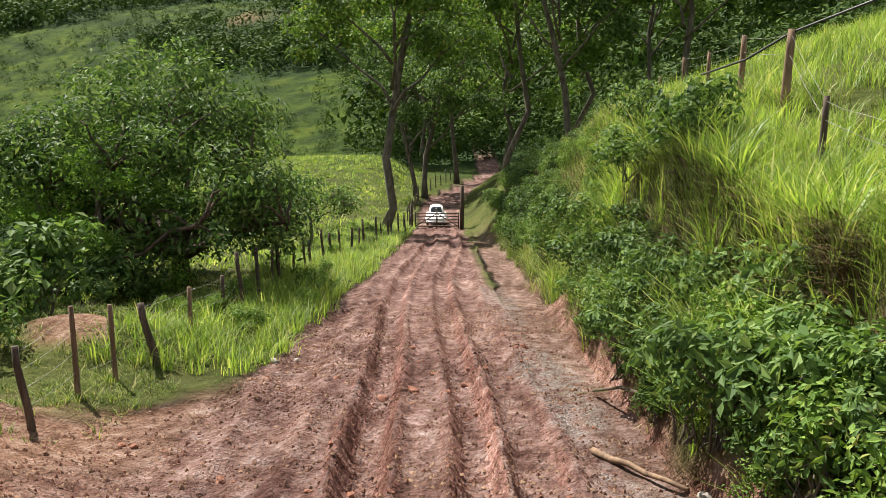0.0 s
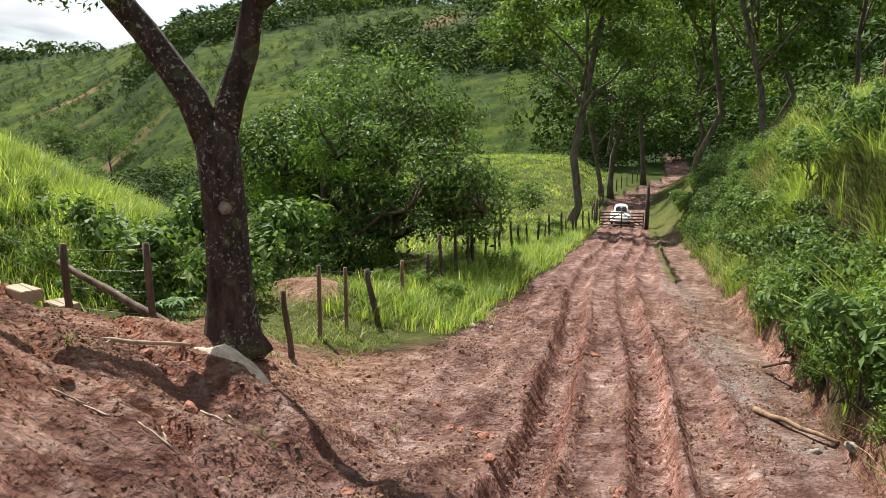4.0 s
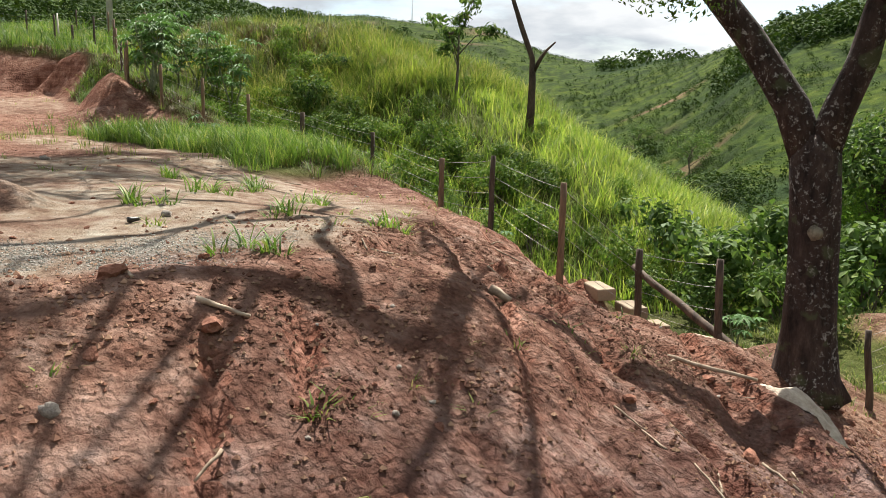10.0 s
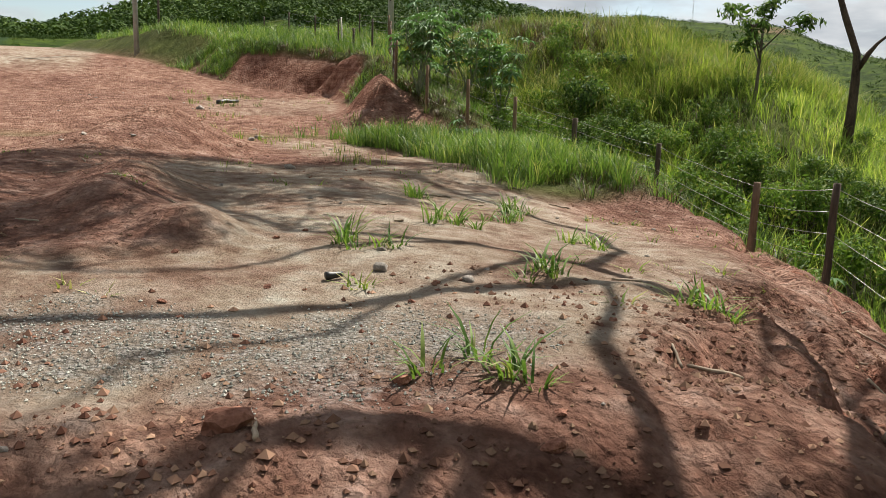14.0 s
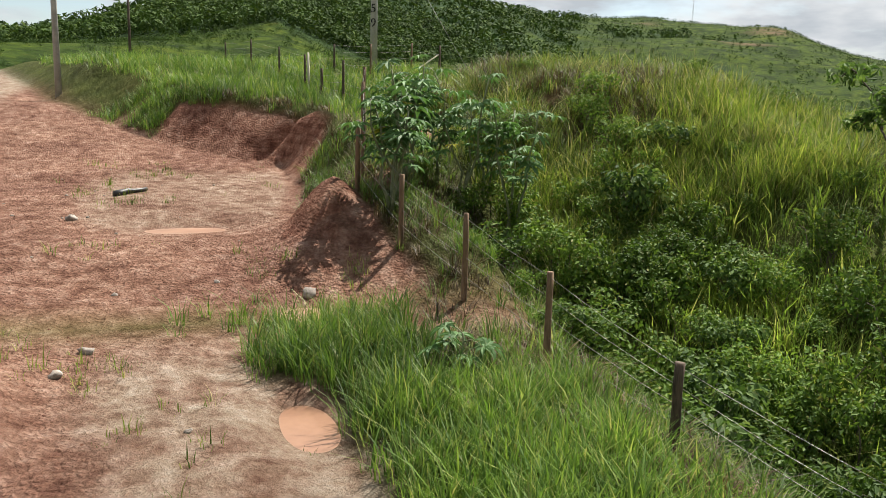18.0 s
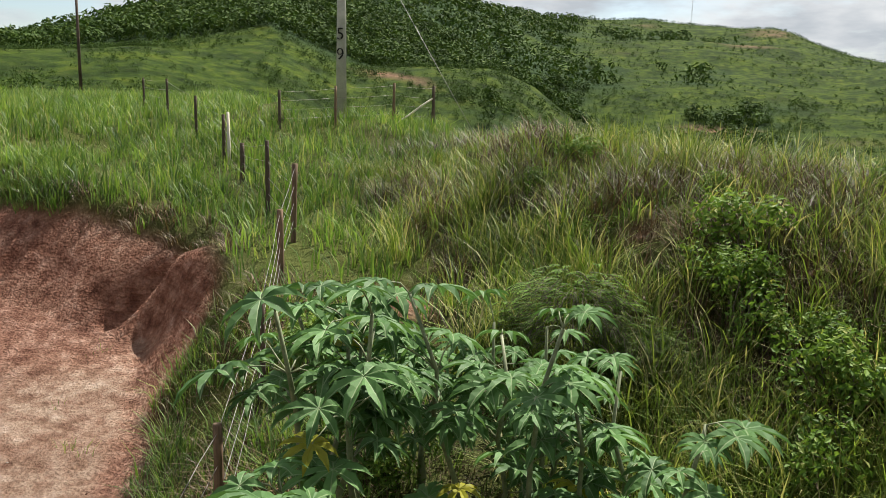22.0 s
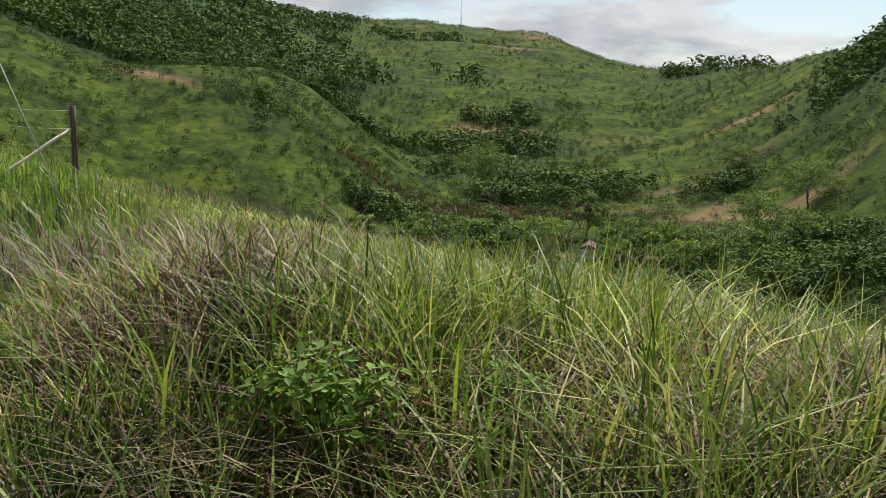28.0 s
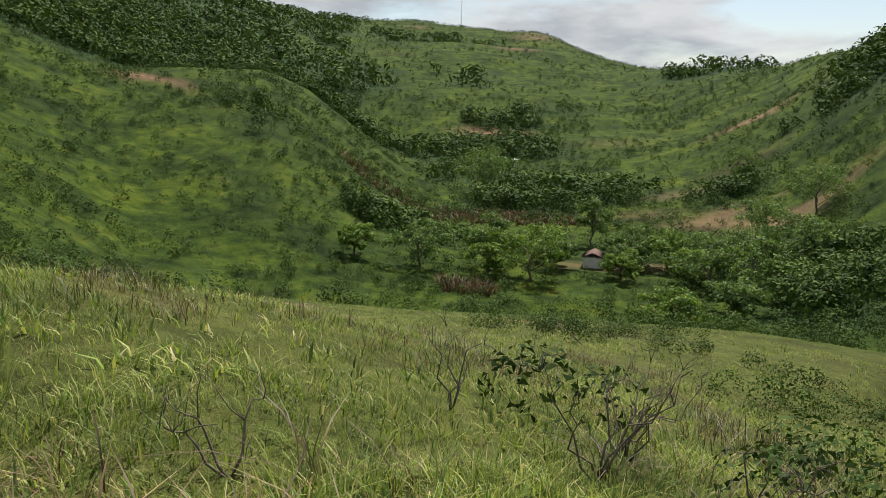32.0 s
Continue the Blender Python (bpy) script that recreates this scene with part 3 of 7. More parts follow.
    if fine:
        soil = soil_mask(x, y)
        near = ss(r, 90, 40)
        z = z + near * (0.10 * (fbm(x, y, 1.3, 4, 3) * ss(x, -14, -9.5) + fbm(x, y, 1.5, 2, 3) * ss(x, -9.5, -14)) * (0.5 + soil) + 0.25 * fbm(x, y, 6.0, 3, 2) * (1 - soil))
        clod = np.clip(np.abs(fbm(x, y, 0.42, 3, 9)) * 3.0, 0, 1)
        emb = ss(cd, -0.4, 0.3) * ss(cd, 6.5, 3.0) * (x > -16)
        crumb = np.clip(vnoise(x * 5.5, y * 5.5, 15) * 1.6 - 0.75, 0, 1) + 0.6 * np.clip(vnoise(x * 11, y * 11, 16) * 1.6 - 0.8, 0, 1)
        z = z + near * soil * ss(x, -14, -9.5) * ss(y, 19, 11) * (0.04 * clod * (0.4 + 0.5 * emb) + 0.042 * crumb * (0.25 + 0.7 * emb + 0.5 * ss(np.abs(cd + 0.3), 0.8, 0.2)))
        # washed rills down the side of the embankment near the big tree
        rill = np.abs(fbm(x * 0.45 + y * 0.8, (x - y) * 0.22, 0.75, 3, 51))
        z = z - emb * ss(y, 0.5, 3.5) * 0.26 * np.clip(1 - rill * 7, 0, 1)
        for ax, ay, bx, by in ((-5.0, 0.05, -4.2, -0.35), (-5.15, 0.75, -4.45, 0.35)):
            u = np.clip(((x - ax) * (bx - ax) + (y - ay) * (by - ay)) / ((bx - ax) ** 2 + (by - ay) ** 2), 0, 1)
            d = np.hypot(x - ax - u * (bx - ax), y - ay - u * (by - ay)) + 0.08 * fbm(x, y, 0.3, 2, 65)
            z = z - 0.16 * np.exp(-(d / 0.05) ** 2)
        z = z - ruts(x, y)
    return z + (far_z(x, y) - z) * ss(r, 85, 150)


def ruts(x, y):
    """Wheel ruts and clods of the road, as depth."""
    c = road_x(y) + 0.25 * np.sin(y * 0.17)
    on = ss(y, -3, 3) * ss(y, 75, 55) * ss(np.abs(x - road_x(y)), 3.4, 2.2)
    d = 0.0
    for off, deep, wide in ((-0.55, 0.25, 0.26), (0.95, 0.19, 0.24), (1.75, 0.14, 0.30), (-2.1, 0.10, 0.35)):
        u = (x - c - off - 0.12 * fbm(0 * x, y, 3.0, 2, int(off * 10) + 60)) / wide
        fade = 0.55 + 0.45 * ss(y, 26, 10)
        d = d + deep * fade * np.exp(-u ** 4)
        d = d - 0.45 * deep * fade * np.exp(-((np.abs(u) - 1.55) / 0.35) ** 2) * (0.6 + 1.2 * vnoise(x * 4, y * 4, 77))
        lug = np.sin(2 * np.pi * (y / 0.27 + np.abs(u) * 0.35))
        d = d + 0.06 * fade * (lug > 0) * np.exp(-u ** 4) * (off < 1.2) * (off > -1)
    churn = 0.20 * fbm(x, y, 0.7, 4, 71, 0.65) * (0.4 + 0.9 * ss(np.abs(x - c - 0.2), 0.2, 1.6))
    return on * (d + churn)


def soil_mask(x, y):
    """1 on bare earth, 0 on grown ground."""
    n = fbm(x, y, 2.4, 4, 81)
    e = 0.75 * n
    rx, rh = road_x(y), road_half(y)
    road = ss(rh + 0.25 - np.abs(x - rx) + e, -0.25, 0.25)
    road = np.where(y < 9, np.maximum(road, ss(x + 5.0 + 0.8 * e, 0, 0.6) * ss(3.1 - x + e, 0, 0.4)), road)
    cd, _ = line_field(x, y, CREST)
    bd, _ = line_field(x, y, BANK)
    gd, _ = line_field(x, y, GULLY)
    inlot = ss(1.0 - cd + e, 0, 0.6) * ss(x, -25.5, -22.5)
    emb = ss(cd + 0.4, 0, 0.3) * ss(x, -13.5, -11.0) * ss(9.0 - y + 2.2 * n - 0.25 * np.clip(x + 6, -5, 0), 0, 1.2) * ss(7.2 - cd, 0, 1)
    pit = ss(1.45 - 0.95 * ss(-x, 29, 31) * ss(x, -38, -36) - bd + e, 0, 0.5) * ss(-x, 22.5, 25.5)
    m = np.maximum(np.maximum(road, inlot), np.maximum(emb, pit))
    m = np.maximum(m, 0.9 * ss(x + 9.3 + 2.5 * n, 0, 1.2) * ss(-2.4 - x, 0, 0.5) * ss(14.2 - y + 5 * n + 0.5 * (x + 5), 0, 1.5) * ss(y, 5.5, 7))
    green = ss(y - 4.2 - 0.10 * (x + 19) + 1.5 * n, 0, 0.7) * ss(x + 23.5, 0, 1.5) * ss(-14.2 - x + 2 * n, 0, 1.2)
    green = green * (1 - ss(1.15 - np.hypot((x + 20.2) / 1.2, (y - 4.4) / 0.6) + 1.4 * n, 0, 0.4))
    m = m * (1 - green)
    m = m * (1 - 0.95 * ss(1.25 - np.hypot((x + 46.4) / 1.5, (y - 3.2) / 1.1) + 2 * n, 0, 0.4))
    m = m * ss(y, -14, -11)
    west = ss(-x, 46, 49) * ss(y + 3.2 - 0.3 * (x + 50), 0, 1.5)
    m = m * (1 - west * ss(bd, -1.5, 0.5))
    for px, py, pr in ((-36.6, 10.9, 0.8), (-30.4, 8.6, 1.2), (-7.4, 16.4, 1.2), (-7.2, 11.0, 1.3), (-21.6, 9.6, 0.8), (-35.6, 15.2, 0.35), (-14.3, 8.4, 1.0), (-44.4, 16.4, 0.5)):
        m = np.maximum(m, 0.85 * ss(pr - np.hypot(x - px, y - py) + 1.6 * n, 0, 0.5))
    cutface = ss(x - 1.6 + e, 0, 0.3) * ss(3.3 - x + 0.9 * n, 0, 0.3) * ss(y, 62, 40)
    hollow = 0.9 * ss(0.16 + 0.5 * n - np.abs(x - 4.3 + e), 0, 0.15) * ss(y, 20, 15)
    return np.maximum(m, np.maximum(cutface * 0.9, hollow))


def pale_mask(x, y):
    """1 on the pale compacted sand of the yard and its puddles."""
    n = fbm(x, y, 3.0, 4, 91)
    yard = ss(-6.0 - x + 1.4 * n, 0, 0.9) * ss(x + 17.5 + 1.5 * n, 0, 1.0) * ss(y + 3.6 + 3 * n, 0, 1.2) * ss(7.0 - y + 0.12 * (x + 6) + 2 * n, 0, 1.5)
    cdy, _ = line_field(x, y, CREST)
    yard = yard * (1 - ss(-9.2 - x + n, 0, 0.8) * ss(0.15 - y + 2.5 * n, 0, 0.6)) * ss(-cdy - 0.15 + 1.2 * n, 0, 0.6)
    pit = ss(-29.0 - x + 3 * n, 0, 3.0) * ss(x + 40 + 3 * n, 0, 2) * ss(y - 1.0 + 3 * n, 0, 1.5) * 0.5 * ss(-line_field(x, y, BANK)[0], 0.1, 0.5)
    strip = ss(-17.0 - x, 0, 1) * ss(x + 24, 0, 3) * ss(y - 1.8 + 1.5 * n, 0, 1) * 0.8
    far_road = ss(-44 - x, 0, 6) * ss(-2.5 - y, 0, 1.5)
    return np.clip(np.maximum(np.maximum(yard * (0.95 + 0.8 * n), pit), np.maximum(strip, far_road)), 0, 1)


def gravel_mask(x, y):
    n = fbm(x, y, 1.5, 4, 95)
    a = ss(1.0 - np.hypot((x + 6.6) / 0.8, (y - 0.5) / 0.95) + 1.6 * n, 0, 0.5)
    b = ss(1.0 - np.hypot((x + 7.35) / 0.8, (y + 1.0) / 0.85) + 1.6 * n, 0, 0.5)
    side = ss(0.55 - np.abs(x - 2.2 + 0.03 * (y - 10)) + 0.9 * n, 0, 0.4) * ss(y, 4, 9) * ss(y, 34, 24)
    return np.maximum(np.maximum(a, b) * (0.62 + 0.9 * n), 0.7 * side * (0.7 + 1.5 * n)).clip(0, 1)

# ---- ground sheet ----
def steps(parts):
    """Grid lines: runs of (start, end, spacing), then ever wider towards both ends."""
    out = []
    for a, b, d in parts:
        out += list(np.arange(a, b - 1e-6, d))
    out.append(parts[-1][1])
    lo, hi, d = [], [], 0.35
    v = out[0]
    while v > -2600:
        d = min(d * 1.085, 26)
        v -= d
        lo.append(v)
    v, d = out[-1], 0.35
    while v < 2600:
        d = min(d * 1.085, 26)
        v += d
        hi.append(v)
    return np.array(lo[::-1] + out + hi)


def grid_mesh(name, verts, quads, mat, smooth=True):
    me = bpy.data.meshes.new(name)
    me.vertices.add(len(verts))
    me.vertices.foreach_set("co", np.ascontiguousarray(verts, np.float32).ravel())
    n = quads.shape[1]
    me.loops.add(quads.size)
    me.loops.foreach_set("vertex_index", np.ascontiguousarray(quads, np.int32).ravel())
    me.polygons.add(len(quads))
    me.polygons.foreach_set("loop_start", np.arange(0, quads.size, n, dtype=np.int32))
    me.polygons.foreach_set("loop_total", np.full(len(quads), n, np.int32))
    me.polygons.foreach_set("use_smooth", np.full(len(quads), smooth, bool))
    me.update(calc_edges=True)
    if mat:
        me.materials.append(mat)
    return me


gx = steps([(-56, -46, 0.34), (-46, -24, 0.2), (-24, -9.5, 0.13), (-9.5, 3.6, 0.068), (3.6, 5.2, 0.12), (5.2, 9, 0.3)])
gy = steps([(-6, -2.5, 0.16), (-2.5, 11, 0.075), (11, 20, 0.13), (20, 30, 0.26)])
GX, GY = np.meshgrid(gx, gy)
GZ = ground_z(GX, GY)


def forest_mask(x, y):
    """1 where woods and bush cover the distant slopes."""
    r = np.hypot(x - CX, y - CY)
    yaw = np.degrees(np.arctan2(-(x - CX), y - CY))
    n = fbm(x, y, 150, 4, 121)
    n2 = fbm(x, y, 45, 4, 131)
    bias = np.interp(yaw, [-60, -20, 5, 20, 30, 36, 44, 52, 58, 64, 68, 74, 90, 98, 120], [0.2, 0.12, -0.06, -0.10, 0.0, -0.14, -0.08, -0.04, -0.06, 0.10, 0.34, 0.50, 0.45, 0.3, 0.1])
    bias = bias + (-0.24 - bias) * ss(r, 440, 400) * ss(yaw, 50, 60) * ss(yaw, 104, 98)
    bias = bias - 0.20 * ss(r, 980, 1150) * ss(yaw, 36, 42) * ss(yaw, 70, 66)
    bias = bias - 0.16 * ss(r, 330, 260) * ss(yaw, 16, 24) * ss(yaw, 60, 52)
    clear = 1 - ss(1.4 - np.hypot((x + 288) / 22, (y - 380) / 15), 0, 0.5)
    return ss(n * 0.9 + n2 * 0.5 + bias, 0.02, 0.10) * ss(r, 95, 125) * clear


soil = soil_mask(GX, GY)
rr = np.hypot(GX - CX, GY - CY)
scar = ss(fbm(GX, GY, 60, 4, 141), 0.21, 0.26) * ss(rr, 200, 260) * ss(rr, 1500, 1000) * 0.55
for bx, by, bl, bw, turn in ((-385, 110, 26, 7, 0.3), (-288, 380, 17, 6, -0.9), (-250, 396, 8, 3, -0.9), (-470, 330, 60, 3, 0.2), (-356, 303, 8, 2.5, 0.5), (-95, 56, 3.2, 1.2, 0.5), (-106, 45, 5, 1.0, 0.3), (-88, 60, 2.5, 1.0, 0.4), (-172, 160, 9, 4, 0.7), (-64, 33, 1.6, 0.7, 0.5), (-70, 30, 1.4, 0.6, 0.2)):
    ca, sa = math.cos(turn), math.sin(turn)
    u, v = (GX - bx) * ca + (GY - by) * sa, -(GX - bx) * sa + (GY - by) * ca
    scar = np.maximum(scar, 0.8 * ss(1.15 - np.hypot(u / bl, v / bw) + 1.6 * fbm(GX, GY, 1.2 * bw, 4, 143), 0, 0.5))
soil = soil * ss(rr, 140, 110)
wood_f = forest_mask(GX, GY)
cover = np.stack([np.maximum(soil, scar * (1 - wood_f)), pale_mask(GX, GY), gravel_mask(GX, GY), wood_f], -1)
ny, nx = GX.shape
idx = np.arange(nx * ny).reshape(ny, nx)
quads = np.stack([idx[:-1, :-1], idx[:-1, 1:], idx[1:, 1:], idx[1:, :-1]], -1).reshape(-1, 4)
gv = np.stack([GX, GY, GZ], -1).reshape(-1, 3)
qc = gv[quads].mean(1)
CD, _ = line_field(qc[:, 0], qc[:, 1], CREST)
BD, _ = line_field(qc[:, 0], qc[:, 1], BANK)
is_road = (np.abs(qc[:, 0] - road_x(qc[:, 1])) < road_half(qc[:, 1]) + 0.3) & (qc[:, 1] > -6) & (qc[:, 1] < 110) & ~((CD < 4.6) & (qc[:, 1] < 7))
is_emb = (CD > -0.25) & (qc[:, 0] > -13.5) & (qc[:, 1] < 9) & (qc[:, 1] > -6) & (CD < 7.0) & (qc[:, 0] < 0.5) & ~is_road
is_yard = (CD <= -0.25) & (qc[:, 0] > -24) & (qc[:, 0] < -4) & (qc[:, 1] > -6)
is_pit = (BD < 1.0) & (qc[:, 0] <= -24) & (qc[:, 0] > -50) & (qc[:, 1] > -6)


dzx = np.gradient(GZ, gx, axis=1)
dzy = np.gradient(GZ, gy, axis=0)
gn = np.stack([-dzx, -dzy, np.ones_like(GZ)], -1).reshape(-1, 3)
gn /= np.linalg.norm(gn, axis=1, keepdims=True)


def sheet(name, keep, label, category):
    q = quads[keep]
    used, inv = np.unique(q, return_inverse=True)
    me = grid_mesh(name, gv[used], inv.reshape(q.shape), M_GROUND)
    me.normals_split_custom_set_from_vertices(gn[used])
    a = me.color_attributes.new("cover", "FLOAT_COLOR", "POINT")
    a.data.foreach_set("color", np.ascontiguousarray(cover.reshape(-1, 4)[used], np.float32).ravel())
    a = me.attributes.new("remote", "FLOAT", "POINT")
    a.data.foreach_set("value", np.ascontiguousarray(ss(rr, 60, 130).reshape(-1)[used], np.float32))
    return tagged(new(name, me), label, category, kind="structure")


sheet("ground", ~(is_road | is_emb | is_yard | is_pit), "green hilly pasture ground running to distant wooded hills", "ground")
sheet("dirt_road", is_road, "rutted wet red dirt road with tyre tracks", "road")
sheet("earth_embankment", is_emb, "steep crumbling red earth embankment below the yard", "embankment")
sheet("dirt_yard", is_yard, "flat pale sandy yard with gravel patches and red spoil", "yard")
sheet("earth_pit", is_pit, "dug-out red earth hollow with cut banks", "excavation")

# ---- makers of growing things ----
rng = np.random.default_rng(7)


def lie(x, y):
    """Height of the ground sheet itself at places in arrays."""
    x, y = np.asarray(x, float), np.asarray(y, float)
    i, j = np.clip(np.searchsorted(gx, x) - 1, 0, nx - 2), np.clip(np.searchsorted(gy, y) - 1, 0, ny - 2)
    u, v = (x - gx[i]) / (gx[i + 1] - gx[i]), (y - gy[j]) / (gy[j + 1] - gy[j])
    return (GZ[j, i] * (1 - u) + GZ[j, i + 1] * u) * (1 - v) + (GZ[j + 1, i] * (1 - u) + GZ[j + 1, i + 1] * u) * v


def gz(x, y):
    return float(lie(x, y))


def part(name, mesh, parent, label="", at=None):
    ob = new(name, mesh)
    ob.parent = parent
    if at is not None:
        ob.matrix_basis = at
    return tagged(ob, label)


def thing(name, label, category, at=None, group="", kind=""):
    ob = new(name)
    ob.empty_display_size = 0.2
    if at is not None:
        ob.matrix_basis = at
    return tagged(ob, label, category, group, kind)


def blade_arrays(p, az_, h, w, bend, seg=2):
    """Curved tapering blades from base points p."""
    n = len(p)
    side = np.stack([-np.sin(az_), np.cos(az_), 0 * az_], -1)
    out = np.stack([np.cos(az_), np.sin(az_), 0 * az_], -1)
    rows = []
    for t in np.linspace(0, 1, seg + 1):
        c = p + out * (h * bend * t ** 2)[:, None]
        c[:, 2] += h * t * (1 - 0.42 * bend * t)
        ww = (w * (1.0 - 0.25 * t if t < 0.7 else 0.12))[:, None] * 0.5
        rows += [c - side * ww, c + side * ww]
    v = np.stack(rows, 1).reshape(-1, 3)
    b = np.arange(n)[:, None] * (2 * seg + 2)
    f = np.concatenate([np.stack([b[:, 0] + 2 * k, b[:, 0] + 2 * k + 1, b[:, 0] + 2 * k + 3, b[:, 0] + 2 * k + 2], -1) for k in range(seg)])
    return v, f


def grass(name, label, cx, cy, height, per, mat, width=0.014, spread=0.14, bend=(0.15, 0.9), seg=2, toward=None):
    """Tufts of blades at the given places: ONE object of kind stuff."""
    n = len(cx)
    ang = rng.uniform(0, 2 * np.pi, (n, per))
    rad = spread * np.sqrt(rng.uniform(0, 1, (n, per)))
    x = (cx[:, None] + rad * np.cos(ang)).ravel()
    y = (cy[:, None] + rad * np.sin(ang)).ravel()
    z = lie(x, y) - 0.04
    a = ((ang if toward is None else toward) + rng.normal(0, 0.7, ang.shape)).ravel()
    h = (height[:, None] * rng.uniform(0.45, 1.1, ang.shape)).ravel()
    w = width * rng.uniform(0.6, 1.4, h.shape) * (0.6 + 0.5 * h / max(h.mean(), 0.01))
    v, f = blade_arrays(np.stack([x, y, z], -1), a, h, w, rng.uniform(bend[0], bend[1], h.shape), seg)
    return tagged(new(name, grid_mesh(name, v, f, mat)), label, "grass", kind="stuff")


def scatter(x0, x1, y0, y1, n, keep):
    """n random places in a box, thinned by keep(x, y), a chance from 0 to 1."""
    x, y = rng.uniform(x0, x1, n), rng.uniform(y0, y1, n)
    k = keep(x, y) > rng.uniform(0, 1, n)
    return x[k], y[k]


def leaf_arrays(c, nrm, size, slim=0.5, droop=0.0):
    """Folded diamond leaves at points c, facing nrm."""
    n = len(c)
    nrm = nrm / np.linalg.norm(nrm, axis=1, keepdims=True)
    t = rng.normal(size=(n, 3))
    t[:, 2] -= droop
    t -= nrm * (t * nrm).sum(1, keepdims=True)
    t /= np.linalg.norm(t, axis=1, keepdims=True) + 1e-9
    s = np.cross(nrm, t)
    L = (size * rng.uniform(0.65, 1.35, n))[:, None]
    fold = nrm * L * 0.10
    v = np.stack([c - t * L * 0.5, c + s * L * slim * 0.5 + fold, c + t * L * 0.5, c - s * L * slim * 0.5 + fold], 1).reshape(-1, 3)
    return v, np.arange(4 * n).reshape(n, 4)


def clump_points(centres, radii, k, inner=0.55, upper=0.25):
    """k points in each of the ellipsoids, mostly near their skin, with outward directions."""
    n = len(centres)
    d = rng.normal(size=(n, k, 3))
    d[..., 2] += upper
    d /= np.linalg.norm(d, axis=2, keepdims=True)
    rad = inner + (1.08 - inner) * rng.uniform(0, 1, (n, k, 1)) ** 0.6
    p = centres[:, None, :] + d * rad * radii[:, None, :]
    nr = d + rng.normal(0, 0.45, d.shape)
    nr[..., 2] += 0.35
    return p.reshape(-1, 3), nr.reshape(-1, 3)


def merge(items):
    vs, fs, o = [], [], 0
    for v, f in items:
        vs.append(np.asarray(v, float))
        fs.append(np.asarray(f) + o)
        o += len(v)
    return np.concatenate(vs), np.concatenate(fs)


def tube_arrays(pts, radii, sides=8, wob=0.0):
    """A tapered tube along points, as quads; ends closed by shrinking."""
    pts = np.asarray(pts, float)
    radii = np.asarray(radii, float)
    pts = np.concatenate([pts[:1], pts, pts[-1:]])
    radii = np.concatenate([[1e-4], radii, [1e-4]])
    tan = np.gradient(pts, axis=0)
    tan[0], tan[-1] = pts[2] - pts[1], pts[-2] - pts[-3]
    tan /= np.linalg.norm(tan, axis=1, keepdims=True) + 1e-9
    ref = np.array([0.31, 0.95, 0.05])
    rows = []
    for p, r, t in zip(pts, radii, tan):
        a = np.cross(t, ref)
        a /= np.linalg.norm(a) + 1e-9
        b = np.cross(t, a)
        an = np.linspace(0, 2 * np.pi, sides, endpoint=False)
        rr_ = r * (1 + wob * rng.normal(size=sides))
        rows.append(p + np.outer(np.cos(an) * rr_, a) + np.outer(np.sin(an) * rr_, b))
    v = np.concatenate(rows)
    n = len(pts)
    i = np.arange(n - 1)[:, None] * sides
    j = np.arange(sides)[None, :]
    k = (j + 1) % sides
    f = np.stack([i + j, i + k, i + sides + k, i + sides + j], -1).reshape(-1, 4)
    return v, f


def bend_line(a, b, n=6, sag=0.0, wob=0.0):
    a, b = np.asarray(a, float), np.asarray(b, float)
    t = np.linspace(0, 1, n)[:, None]
    p = a + (b - a) * t
    p[:, 2] += (sag * np.sin(np.pi * t))[:, 0]
    L = np.linalg.norm(b - a)
    p[1:-1] += rng.normal(0, wob * L, (n - 2, 3)) if n > 2 else 0
    return p


def tree(name, label, base, trunk, limbs, crowns, leaf, count, leaf_mat, bark, trunk_r, twigs=5, slim=0.5, droop=0.0, spread=0.55, group="", category="tree"):
    """A tree from its trunk's line and limb ends (all from its foot), and crown clumps round (centre, radius). Parts: trunk, limbs, branches, crown."""
    root = thing(name, label, category, Matrix.Translation(base), group)
    trunk = np.asarray(trunk, float)
    n = len(trunk)
    rad = np.linspace(trunk_r, trunk_r * 0.55, n)
    rad[0] *= 1.3
    part("trunk", grid_mesh("trunk", *tube_arrays(trunk, rad, 12, 0.05), bark), root)
    tips = []
    for line, r0 in limbs:
        line = np.asarray(line, float)
        part("limb", grid_mesh("limb", *tube_arrays(line, np.linspace(r0, r0 * 0.3, len(line)), 8, 0.05), bark), root)
        tips.append(line)
    pool = np.concatenate(tips) if tips else trunk[-2:]
    br = []
    centres, radii = [], []
    for (cx_, cy_, cz_), (rx, ry, rz_) in crowns:
        c, r = np.array([cx_, cy_, cz_]), np.array([rx, ry, rz_])
        for _ in range(twigs):
            d = rng.normal(size=3)
            d /= np.linalg.norm(d)
            e = c + d * r * rng.uniform(0.35, 0.95)
            s = pool[np.argmin(((pool - e) ** 2).sum(1) + rng.uniform(0, 0.6, len(pool)) * r.max())]
            ln = bend_line(s, e, 5, 0.06 * np.linalg.norm(e - s), 0.04)
            br.append(tube_arrays(ln, np.linspace(0.03 + trunk_r * 0.10, 0.012, 5), 5))
            centres.append(e)
            radii.append(r * spread * rng.uniform(0.6, 1.1))
    tagged(part("branch_work", grid_mesh("branch_work", *merge(br), bark), root), kind="stuff")
    centres, radii = np.array(centres), np.array(radii)
    k = max(4, int(count / len(centres)))
    p, nr = clump_points(centres, radii, k, 0.25)
    part("crown", grid_mesh("crown", *leaf_arrays(p, nr, leaf, slim, droop), leaf_mat, False), root)
    return root


